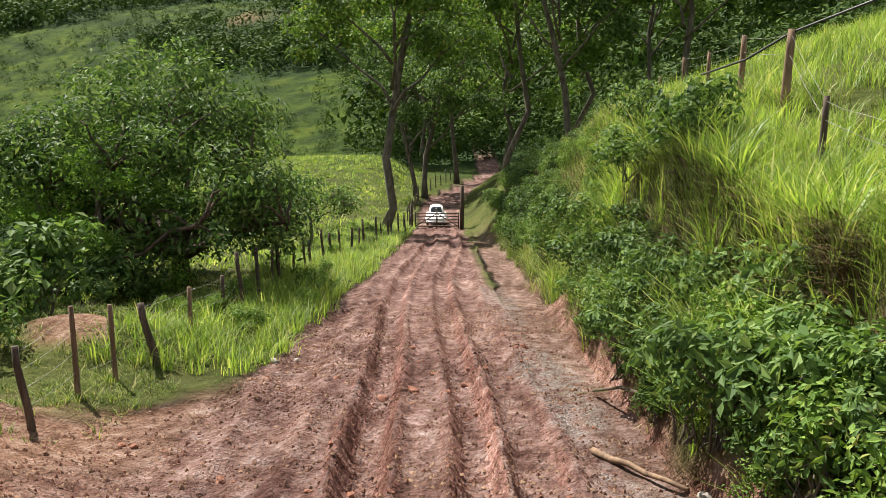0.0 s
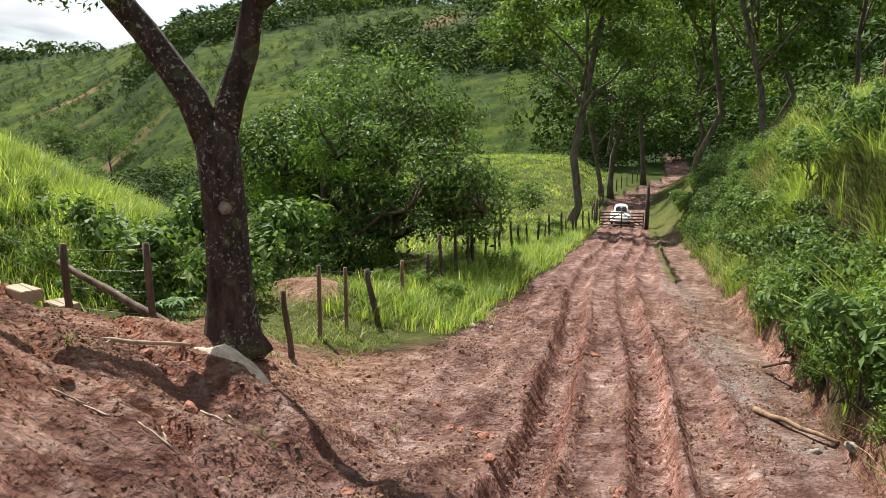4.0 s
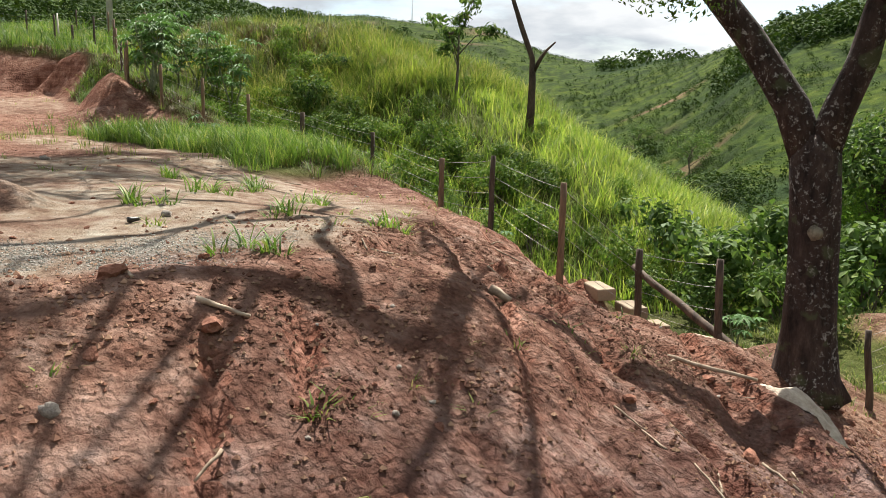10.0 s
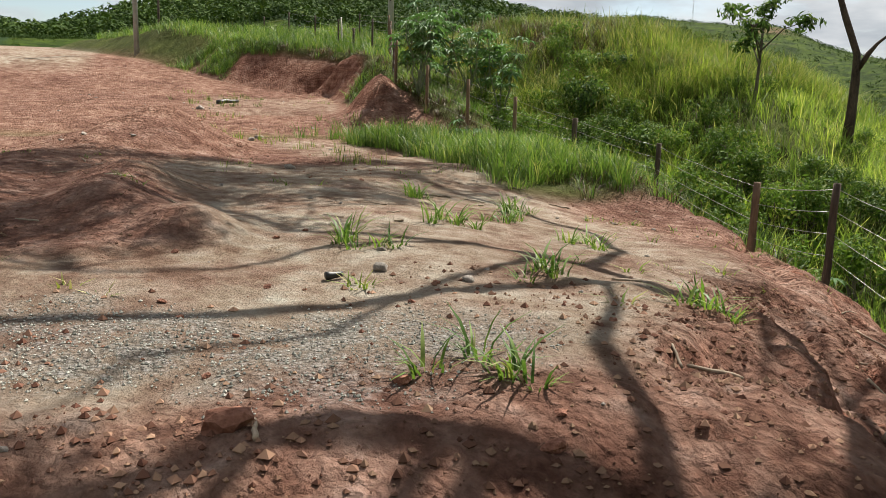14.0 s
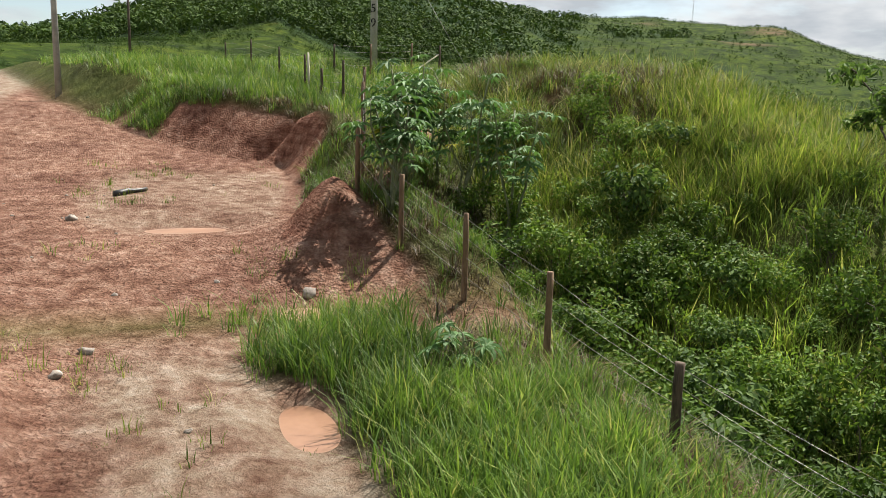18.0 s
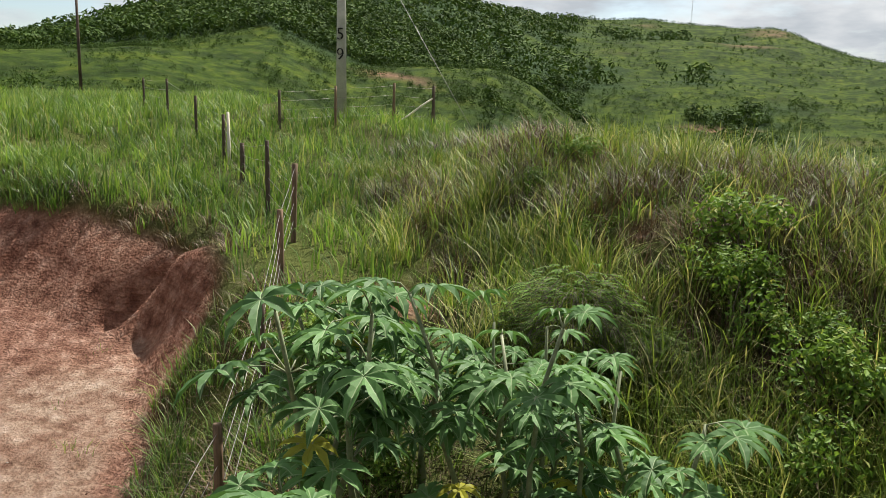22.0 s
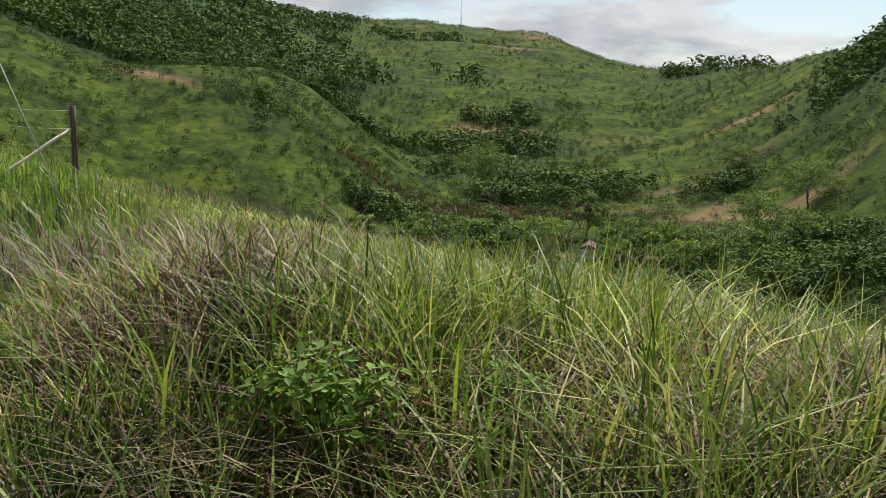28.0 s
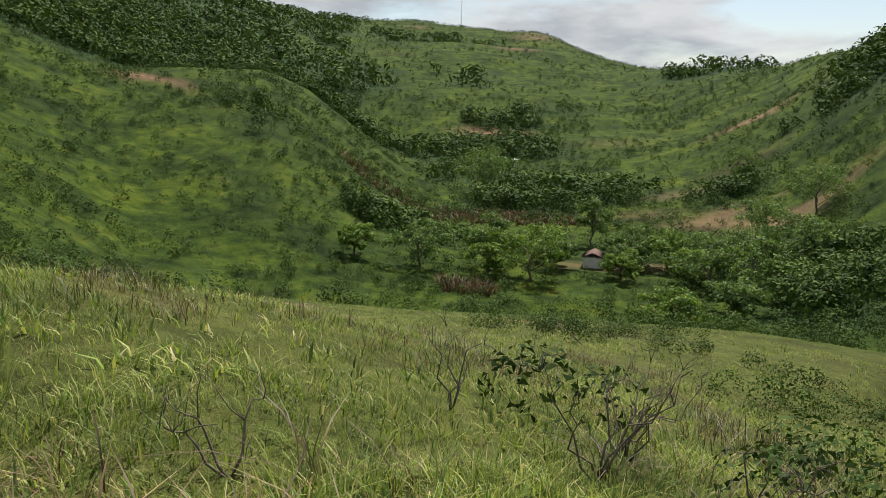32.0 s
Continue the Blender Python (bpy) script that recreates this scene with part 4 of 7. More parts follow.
def shrub_meshes(seed_, leaf, count, r, h, mat, slim=0.5):
    c = np.stack([rng.normal(0, r * 0.45, 9), rng.normal(0, r * 0.45, 9), rng.uniform(0.35, 0.85, 9) * h], -1)
    rad = np.stack([rng.uniform(0.3, 0.55, 9) * r, rng.uniform(0.3, 0.55, 9) * r, rng.uniform(0.2, 0.35, 9) * h], -1)
    p, nr = clump_points(c, rad, count // 9, 0.2)
    leaves = grid_mesh("leaves", *leaf_arrays(p, nr, leaf, slim), mat, False)
    stems = grid_mesh("stem_work", *merge([tube_arrays(bend_line((0.04 * i, -0.03 * i, -0.15), q, 5, 0, 0.05), np.linspace(0.018, 0.006, 5), 5) for i, q in enumerate(c)]), M_BARK_GREY)
    return leaves, stems


def frond_shrub(r, h, n):
    """A low bush of arching feathered fronds, each a rib with two rows of narrow leaflets."""
    v, f, ribs = [], [], []
    for k in range(n):
        a, up = rng.uniform(0, 2 * np.pi), rng.uniform(0.05, 1.0)
        rad = r * math.sqrt(1 - 0.75 * up * up) * rng.uniform(0.3, 0.9)
        p0 = np.array([rad * math.cos(a), rad * math.sin(a), h * (0.30 + 0.6 * up) * rng.uniform(0.75, 1.05)])
        a += rng.normal(0, 0.5)
        d, side = np.array([math.cos(a), math.sin(a), 0.25]), np.array([-math.sin(a), math.cos(a), 0.0])
        L = rng.uniform(0.16, 0.30)
        t = np.linspace(0, 1, 13)
        rib = p0 + np.outer(L * t, d) + np.outer(-0.55 * L * t ** 2, (0, 0, 1))
        ribs.append(tube_arrays(rib[::3], np.full(5, 0.004), 4))
        for q, w in zip(rib[1:], 0.055 * np.sin(np.pi * (0.15 + 0.8 * t[1:])) ** 0.7):
            for sg in (-1, 1):
                e, o = q + side * sg * w + d * 0.02 - np.array([0, 0, 0.15 * w]), len(v)
                v += [q - d * 0.004, (q + e) / 2 - d * 0.006, e, (q + e) / 2 + d * 0.006]
                f.append((o, o + 1, o + 2, o + 3))
    return grid_mesh("fronds", np.array(v), np.array(f), M_LEAF_LIGHT, False), grid_mesh("stem_work", *merge(ribs), M_BARK_GREY)


def shrubs(name, label, places, meshes, category="shrub", group=""):
    """Shrubs that share their meshes, one thing each, at (x, y, size)."""
    for i, (x, y, s) in enumerate(places):
        lv, st = meshes[i % len(meshes)]
        root = thing(name, label, category, Matrix.LocRotScale((x, y, gz(x, y) - 0.03), Euler((0, 0, rng.uniform(0, 6.28))), Vector((s, s, s * rng.uniform(0.85, 1.15)))), group)
        tagged(part("leaves", lv, root), kind="stuff")
        tagged(part("stem_work", st, root), kind="stuff")

# ---- grass ----
def bare(x, y):
    return soil_mask(x, y)


def grown(x, y):
    return 1 - soil_mask(x, y)


def dry_patch(x, y):
    m = 0.8 * ss(fbm(x, y, 3.2, 3, 151), 0.03, 0.13)
    for px, py, pr in ((-41.7, 15.6, 1.5), (-40.2, 14.2, 0.9), (-36.3, 15.2, 1.3), (-36.4, 16.5, 1.0), (-35.2, 15.2, 1.0), (-39.4, 12.7, 0.7), (-34.8, 16.1, 0.9), (-42.4, 16.4, 1.4), (-44.8, 17.6, 1.2), (-46.0, 17.3, 0.9)):
        m = np.maximum(m, ss(pr - np.hypot(x - px, y - py) + 1.2 * fbm(x, y, 1.4, 3, 153), 0, 0.5))
    return m


# tall grass on the hill beyond the gully and round the last stretch of the path
def hill_keep(x, y):
    gd, _ = line_field(x, y, GULLY)
    return grown(x, y) * (0.35 + 0.65 * ss(fbm(x, y, 2.0, 3, 161), -0.18, 0.1)) * ss(-gd, -1.2, 1.2)


def near_hill(x, y):
    return hill_keep(x, y) * (1 - 0.95 * dry_patch(x, y))


def crest_side(x, y):
    return ss(line_field(x, y, RIDGE)[0], -5.5, -1.5)


X, Y = scatter(-46, -27, 11, 26, 7200, lambda x, y: near_hill(x, y) * (0.12 + 0.88 * crest_side(x, y)))
grass("tall_grass", "tall green guinea grass covering the hill crest", X, Y, rng.uniform(0.7, 1.4, len(X)) * (0.55 + 0.45 * crest_side(X, Y)) * (1 - 0.55 * ss(-X, 40, 44)), 22, M_GRASS, 0.0125, 0.22, (0.15, 0.95), 3)
X, Y = scatter(-48, -27, 11, 29, 9000, lambda x, y: hill_keep(x, y) * (0.04 + 0.96 * dry_patch(x, y)) * (1 - 0.6 * ss(-x, 47, 48)))
grass("dry_grass", "matted brown dry grass among green tufts", X, Y, rng.uniform(0.5, 1.15, len(X)), 18, M_GRASS_DRY, 0.011, 0.24, (0.4, 1.3), 3)
X, Y = scatter(-32, -8, 12.0, 42, 9500, hill_keep)
grass("tall_grass", "tall bright grass on the hill flank", X, Y, rng.uniform(0.6, 1.2, len(X)), 13, M_GRASS_LUSH, 0.018, 0.25, (0.2, 0.9), 2)
X, Y = scatter(-120, -40, 14, 75, 9000, lambda x, y: grown(x, y) * ss(np.hypot(x + 45, y - 20), 85, 30) * ss(line_field(x, y, RIDGE)[0], 4, -2) * (0.3 + 0.7 * ss(fbm(x, y, 5, 3, 171), -0.1, 0.15)))
grass("pasture_grass", "rough pasture grass on the far side of the hill", X, Y, rng.uniform(0.18, 0.42, len(X)), 9, M_GRASS, 0.030, 0.4, (0.3, 1.0), 2)
X, Y = scatter(-62, -38, 16, 42, 12000, lambda x, y: grown(x, y) * (1 - 0.8 * dry_patch(x, y)) * ss(line_field(x, y, RIDGE)[0], 3, 0) * (0.35 + 0.65 * ss(fbm(x, y, 2.4, 3, 173), -0.1, 0.12)))
grass("hillside_turf", "patchy grass on the hill side falling to the valley", X, Y, rng.uniform(0.12, 0.42, len(X)), 13, M_GRASS, 0.010, 0.24, (0.25, 1.0), 2)
X, Y = scatter(-64, -38, 16, 44, 2600, lambda x, y: ss(line_field(x, y, RIDGE)[0], -1, -4) * ss(fbm(x, y, 3.0, 3, 177), 0.02, 0.15))
grass("dry_tufts", "brown dry tufts and dead stalks on the hill side", X, Y, rng.uniform(0.25, 0.9, len(X)), 13, M_GRASS_DRY, 0.010, 0.25, (0.2, 1.2), 2)
# plateau behind the pit
X, Y = scatter(-80, -36, -8, 18, 9500, lambda x, y: grown(x, y) * ss(line_field(x, y, BANK)[0], 1.2, 1.9) * (0.4 + 0.6 * ss(fbm(x, y, 2.5, 3, 181), -0.15, 0.1)))
grass("meadow_grass", "knee-high green grass on the plateau above the pit", X, Y, rng.uniform(0.4, 0.9, len(X)), 11, M_GRASS_VERGE, 0.022, 0.25, (0.15, 0.8), 2)
# strip along the fence and lush patch at the edge of the yard
X, Y = scatter(-37, -12, 6, 11, 2600, lambda x, y: grown(x, y) * (1 - 0.8 * dry_patch(x, y)))
grass("dry_verge_grass", "dry straw-coloured grass along the yard fence", X, Y, rng.uniform(0.2, 0.55, len(X)), 12, M_GRASS_DRY, 0.010, 0.2, (0.4, 1.4), 2)
X, Y = scatter(-37, -12, 3, 11, 4600, lambda x, y: grown(x, y) * (0.2 + 0.8 * ss(fbm(x, y, 1.5, 3, 191), -0.12, 0.1)))
grass("verge_grass", "lush green grass along the yard fence", X, Y, rng.uniform(0.25, 0.62, len(X)), 16, M_GRASS_VERGE, 0.012, 0.14, (0.2, 0.9), 2)
X, Y = scatter(-24, -13.5, 3.4, 7.6, 2600, lambda x, y: grown(x, y) * ss(fbm(x, y, 1.8, 3, 195), -0.12, 0.12))
grass("lush_grass", "thick bright green grass at the edge of the yard", X, Y, rng.uniform(0.35, 0.75, len(X)), 20, M_GRASS_VERGE, 0.011, 0.16, (0.15, 0.7), 3)
# right-hand hillside above the road
X, Y = scatter(4.2, 34, 3, 62, 13000, lambda x, y: grown(x, y) * ss(x - 4.0 - 0.03 * y, 0, 1.0) * (0.5 + 0.5 * ss(fbm(x, y, 2.0, 3, 201), -0.15, 0.1)))
grass("hillside_grass", "bright yellow-green grass on the sunlit hillside", X, Y, rng.uniform(0.5, 1.0, len(X)), 15, M_GRASS_LUSH, 0.017, 0.24, (0.15, 0.8), 2)
X, Y = scatter(2.9, 9, 2, 46, 3400, lambda x, y: grown(x, y) * ss(x, 8.5, 6.0) * (1 - 0.75 * ss(y, 18, 15)) * (0.35 + 0.65 * ss(fbm(x, y, 1.8, 3, 211), -0.1, 0.1)))
grass("bank_grass", "long arching grass on the roadside cutting", X, Y, rng.uniform(0.5, 1.2, len(X)), 18, M_GRASS, 0.012, 0.16, (0.35, 1.2), 3)
X, Y = scatter(3.2, 9.5, 3, 46, 3600, lambda x, y: ss(1.3 - np.abs(x - 4.9 - 0.045 * (y - 10)), 0, 0.6) * ss(fbm(x, y, 3.0, 3, 213), -0.1, 0.1) * (0.25 + 0.75 * ss(y, 14, 18)))
grass("dry_grass", "grey-brown dead grass hanging over the edge of the cutting", X, Y, rng.uniform(0.4, 0.9, len(X)), 14, M_GRASS_DRY, 0.016, 0.25, (0.5, 1.4), 2)
X, Y = scatter(4.15, 4.9, 3, 19, 430, lambda x, y: 0.3 + ss(fbm(x, y, 1.6, 3, 215), -0.05, 0.1))
grass("overhanging_grass", "dead and green grass hanging over the hollow bank", X, Y, rng.uniform(0.3, 0.75, len(X)), 22, M_GRASS_DRY, 0.012, 0.2, (0.6, 1.5), 3, math.pi)
X, Y = scatter(4.5, 6.4, 3, 19, 900, lambda x, y: 1 + 0 * x)
grass("overhanging_grass", "bright grass standing along the hollow bank's brow", X, Y, rng.uniform(0.4, 0.95, len(X)), 22, M_GRASS_LUSH, 0.014, 0.22, (0.2, 1.2), 3)
X, Y = scatter(3.1, 6.2, 9, 26, 190, lambda x, y: ss(1.3 - np.abs(x - 3.9 - 0.04 * (y - 10)), 0, 0.8))
grass("guinea_grass", "big bright clumps of arching guinea grass on the cutting", X, Y, rng.uniform(1.2, 2.0, len(X)), 50, M_GRASS_LUSH, 0.021, 0.22, (0.3, 1.15), 4)
# left verge, field and meadow below the road
X, Y = scatter(-6.8, -2.2, 15, 64, 3600, lambda x, y: grown(x, y) * ss(-2.0 - x, 0, 0.8))
grass("roadside_grass", "tall weedy grass along the road fence", X, Y, rng.uniform(0.35, 0.85, len(X)), 13, M_GRASS_LUSH, 0.018, 0.2, (0.2, 0.9), 2)
X, Y = scatter(-14, -4.8, 9, 30, 4200, lambda x, y: grown(x, y) * (0.25 + 0.75 * ss(fbm(x, y, 2.2, 3, 221), -0.08, 0.12)))
grass("field_grass", "short patchy grass in the field by the fence", X, Y, rng.uniform(0.10, 0.32, len(X)), 14, M_GRASS, 0.012, 0.16, (0.3, 1.0), 2)
X, Y = scatter(-50, -3, 28, 120, 9500, lambda x, y: ss(y - 26 + 0.2 * x, 0, 6) * (0.4 + 0.6 * ss(fbm(x, y, 4.0, 3, 231), -0.12, 0.12)) * (np.abs(x - road_x(y)) > road_half(y) + 0.4))
grass("meadow", "bright green meadow below the road", X, Y, rng.uniform(0.25, 0.6, len(X)), 9, M_GRASS_LUSH, 0.042, 0.4, (0.2, 0.9), 2)
X, Y = scatter(-48, -24, 2, 9, 3400, lambda x, y: ss(0.6 - np.abs(line_field(x, y, BANK)[0] - 1.6), 0, 0.35) * (0.4 + 0.6 * ss(fbm(x, y, 1.6, 3, 235), -0.1, 0.1)))
grass("bank_top_grass", "dry and green grass overhanging the cut bank", X, Y, rng.uniform(0.2, 0.5, len(X)), 12, M_GRASS_DRY, 0.014, 0.15, (0.4, 1.3), 2)
X, Y = scatter(-49, -43, 0.5, 5.5, 900, lambda x, y: grown(x, y))
grass("bank_tongue_grass", "grass growing down the pit bank", X, Y, rng.uniform(0.3, 0.7, len(X)), 13, M_GRASS_VERGE, 0.016, 0.2, (0.2, 1.0), 2)
# weeds in bare earth
X, Y = scatter(-17, -2.5, -2.5, 8.5, 1500, lambda x, y: bare(x, y) * ss(fbm(x, y, 1.1, 3, 241), 0.12, 0.2))
grass("sparse_weeds", "sparse green weeds sprouting from bare earth", X, Y, rng.uniform(0.05, 0.2, len(X)), 9, M_GRASS, 0.010, 0.07, (0.4, 1.2), 2)
X, Y = scatter(-41, -15, 0.5, 6.5, 1500, lambda x, y: bare(x, y) * ss(fbm(x, y, 1.6, 3, 251), 0.10, 0.2))
grass("pit_weeds", "thin grass sprouting on the wet sandy pit floor", X, Y, rng.uniform(0.1, 0.35, len(X)), 9, M_GRASS, 0.009, 0.12, (0.1, 0.7), 2)

tx, ty = np.array([-8.1, -11.5, -10.0, -10.8, -12.6, -9.4, -7.4, -6.3, -13.4]), np.array([2.0, 3.3, 3.6, 2.4, 4.0, 1.2, 3.0, 0.9, 2.9])
X, Y = np.repeat(tx, 5) + rng.normal(0, 0.14, 45), np.repeat(ty, 5) + rng.normal(0, 0.14, 45)
grass("yard_tufts", "green grass tufts growing on the sandy yard", X, Y, rng.uniform(0.2, 0.42, 45), 16, M_GRASS_VERGE, 0.013, 0.08, (0.4, 1.2), 3)

# ---- trees and shrubs ----
def forked_tree():
    b = np.array([-5.12, 7.45, gz(-5.12, 7.45) - 0.12])
    fork = np.array([-0.10, -0.05, 2.85])
    root = thing("forked_tree", "large forked tree with dark mottled lichen bark beside the embankment", "tree", Matrix.Translation(b))
    t = np.array([(0.02, 0.0, 0.0), (0.02, 0, 0.25), (0, 0, 0.8), (-0.02, -0.02, 1.5), (-0.06, -0.04, 2.2), fork, (-0.1, -0.06, 3.1)])
    part("trunk", grid_mesh("trunk", *tube_arrays(t, [0.52, 0.40, 0.32, 0.285, 0.275, 0.29, 0.17], 16, 0.04), M_BARK_LICHEN), root)
    left = np.array([fork + (0, 0, -0.25), (-0.38, -0.16, 3.4), (-0.88, -0.36, 4.2), (-1.45, -0.6, 4.95), (-2.2, -0.9, 5.9), (-3.2, -1.4, 6.9)])

    def over(places, h0, h1):
        """A limb that rises from h0 to h1 above the places it shades."""
        p = []
        for (sx, sy), h in zip(places, np.linspace(h0, h1, len(places))):
            p.append((sx - 0.45 * h, sy + 0.536 * h, (2.85 if sx < -5.8 else 2.5) + h))
        return np.array(p) - b

    yard_limbs = [
        (over([(-5.75, 2.7), (-4.75, 1.6), (-5.1, 1.1), (-5.5, 0.5), (-5.7, -0.2), (-5.6, -1.0), (-5.9, -2.2)], 5.0, 7.4), 0.16),
        (over([(-5.75, 2.7), (-6.9, 3.5), (-7.6, 3.4), (-8.0, 2.7), (-7.8, 1.6), (-7.7, 0.6), (-7.8, -0.6), (-8.0, -2.0)], 5.0, 8.6), 0.15),
        (over([(-5.1, 1.1), (-5.8, 1.3), (-6.5, 1.6), (-7.3, 2.2), (-7.9, 2.5)], 5.9, 6.4), 0.10),
        (over([(-7.8, 3.1), (-8.8, 2.9), (-9.4, 2.1), (-9.6, 1.6), (-10.3, 0.7), (-12.2, 0.1), (-14.0, -0.6)], 6.2, 9.0), 0.10),
        (over([(-9.2, 2.7), (-8.6, 2.1), (-8.2, 1.6), (-7.7, 0.9), (-7.2, 0.4), (-7.0, -0.6)], 6.6, 8.0), 0.07),
        (over([(-9.4, 2.1), (-9.4, 1.5), (-9.3, 0.7), (-8.8, 0.0), (-8.8, -1.0)], 6.8, 8.2), 0.065),
        (over([(-8.8, 2.9), (-10.0, 4.0), (-11.2, 4.4), (-12.2, 3.9), (-12.1, 2.3), (-11.6, 1.0)], 6.5, 9.0), 0.08),
        (over([(-11.2, 4.4), (-13.0, 4.2), (-15.2, 3.4), (-16.6, 2.0)], 7.5, 9.6), 0.07),
        (over([(-5.5, 0.5), (-5.0, 0.1), (-4.5, -0.4), (-4.2, -1.0)], 6.2, 7.4), 0.07),
        (over([(-5.6, -0.4), (-5.2, -0.7), (-4.6, -1.0), (-3.9, -1.5)], 6.6, 7.6), 0.06),
        (over([(-5.5, 0.3), (-4.8, -0.5), (-4.5, -0.9)], 6.3, 7.2), 0.05),
        (over([(-4.9, 1.8), (-4.4, 1.4), (-4.1, 0.9), (-3.6, 0.2)], 5.5, 6.8), 0.08),
        (over([(-5.4, 2.4), (-4.6, 2.3), (-3.9, 1.8), (-3.0, 1.2)], 5.2, 6.8), 0.07),
    ]
    right = np.array([fork + (0, 0, -0.25), (0.08, 0.0, 3.35), (0.28, 0.05, 3.95), (0.36, 0.10, 4.45), (0.46, 0.12, 5.0), (0.75, 0.1, 5.9), (1.1, -0.2, 7.0), (1.3, -0.5, 8.4)])
    part("limb", grid_mesh("limb", *tube_arrays(left, np.linspace(0.215, 0.12, len(left)), 12, 0.04), M_BARK_LICHEN), root)
    for ln, r0 in yard_limbs:
        part("limb", grid_mesh("limb", *tube_arrays(ln, np.linspace(r0, r0 * 0.4, len(ln)), 9, 0.04), M_BARK_LICHEN), root)
    knot = tube_arrays([(0.0, 0.0, 0.0), (0.0, -0.03, 0.0), (0.0, -0.05, 0.0)], [0.09, 0.08, 0.03], 14, 0.08)
    part("knot", grid_mesh("knot", *knot, M_BARK_KNOT), root, "pale round knot", Matrix.Translation((0.1, -0.275, 2.0)))
    part("limb", grid_mesh("limb", *tube_arrays(right, np.linspace(0.20, 0.07, 8), 12, 0.04), M_BARK_LICHEN), root)
    stub = np.array([(0.40, 0.1, 4.55), (0.62, 0.12, 4.68), (0.70, 0.12, 4.80)])
    part("limb", grid_mesh("limb", *tube_arrays(stub, [0.13, 0.11, 0.06], 8, 0.05), M_BARK_LICHEN), root, "broken limb stub")
    br, ends = [], []
    for src, n in ((left, 4), (right, 6)):
        for i in range(n):
            s = src[rng.integers(4, len(src))]
            a = rng.uniform(0, 2 * np.pi)
            L = rng.uniform(2.0, 4.6)
            e = s + (L * np.cos(a), L * np.sin(a), rng.uniform(0.3, 2.4))
            ln = bend_line(s, e, 7, 0.25, 0.035)
            br.append(tube_arrays(ln, np.linspace(0.10, 0.026, 7), 6))
            for _ in range(4):
                q = ln[rng.integers(3, 7)]
                a2 = a + rng.normal(0, 0.9)
                L2 = rng.uniform(0.8, 2.0)
                e2 = q + (L2 * np.cos(a2), L2 * np.sin(a2), rng.uniform(-0.5, 0.9))
                br.append(tube_arrays(bend_line(q, e2, 5, 0.1, 0.04), np.linspace(0.028, 0.010, 5), 5))
                ends.append(e2)
    tagged(part("branch_work", grid_mesh("branch_work", *merge(br), M_BARK_LICHEN), root), kind="stuff")
    ends = np.array(ends)
    # shade leaves over the yard
    pool = np.concatenate([ln[1:] for ln, _ in yard_limbs])
    lx, ly = rng.uniform(-17.5, -9.5, 170), rng.uniform(-3.0, 4.6, 170)
    k = (0.5 + 2.2 * fbm(lx, ly, 2.6, 3, 401) + 0.10 * (-11.0 - lx)) > rng.uniform(0.25, 0.85, 170)
    shade = []
    tw = []
    for gx_, gy_ in list(zip(lx[k], ly[k])) + [(-4.9, 1.9), (-6.2, -2.0), (-5.4, -1.5), (-5.1, -2.2), (-5.8, -1.1), (-10.5, -1.2), (-11.5, -0.6), (-12.3, -1.4), (-9.8, -0.4), (-11.0, 0.3), (-13.0, -0.2), (-14.0, -0.8), (-1.8, 3.2), (-2.6, 4.0), (-1.2, 4.4), (-3.2, 3.0), (-0.4, 3.6)]:
        h = rng.uniform(6.0, 8.6)
        e = np.array((gx_ - 0.45 * h, gy_ + 0.536 * h, 2.85 + h)) - b
        s = pool[np.argmin(((pool - e) ** 2).sum(1))]
        tw.append(tube_arrays(bend_line(s, e, 5, 0.1, 0.03), np.linspace(0.03, 0.010, 5), 5))
        shade.append(e)
    tagged(part("twigs", grid_mesh("twigs", *merge(tw), M_BARK_LICHEN), root), kind="stuff")
    shade = np.array(shade)
    p, nr = clump_points(shade, np.tile((0.8, 0.95, 0.3), (len(shade), 1)) * rng.uniform(0.6, 1.2, (len(shade), 1)), 330, 0.05)
    part("crown", grid_mesh("crown", *leaf_arrays(p, nr, 0.115, 0.45), M_LEAF_MID, False), root)
    hang = np.array([(-1.40, -1.5, 4.95), (-1.10, -1.3, 5.0), (-1.75, -1.8, 5.05), (-1.25, -1.2, 4.85), (-0.22, -0.7, 5.0), (1.5, 0.1, 5.0), (1.9, 0.2, 4.95), (1.7, 0.3, 5.1), (2.5, 0.3, 5.3), (-2.1, -2.0, 5.3)]) - (0, 0, 0.30)
    tw = [tube_arrays(bend_line(e + (0.3, 0.2, 1.6), e, 5, 0.1, 0.03), np.linspace(0.02, 0.008, 5), 5) for e in hang]
    tagged(part("twigs", grid_mesh("twigs", *merge(tw), M_BARK_LICHEN), root), kind="stuff")
    c = np.concatenate([ends, hang])
    rad = np.concatenate([np.tile((0.75, 0.75, 0.30), (len(ends), 1)), np.tile((0.48, 0.48, 0.17), (len(hang), 1))]) * rng.uniform(0.7, 1.3, (len(c), 1))
    p, nr = clump_points(c, rad, 210, 0.1)
    part("crown", grid_mesh("crown", *leaf_arrays(p, nr, 0.075, 0.4), M_LEAF_MID, False), root)


forked_tree()


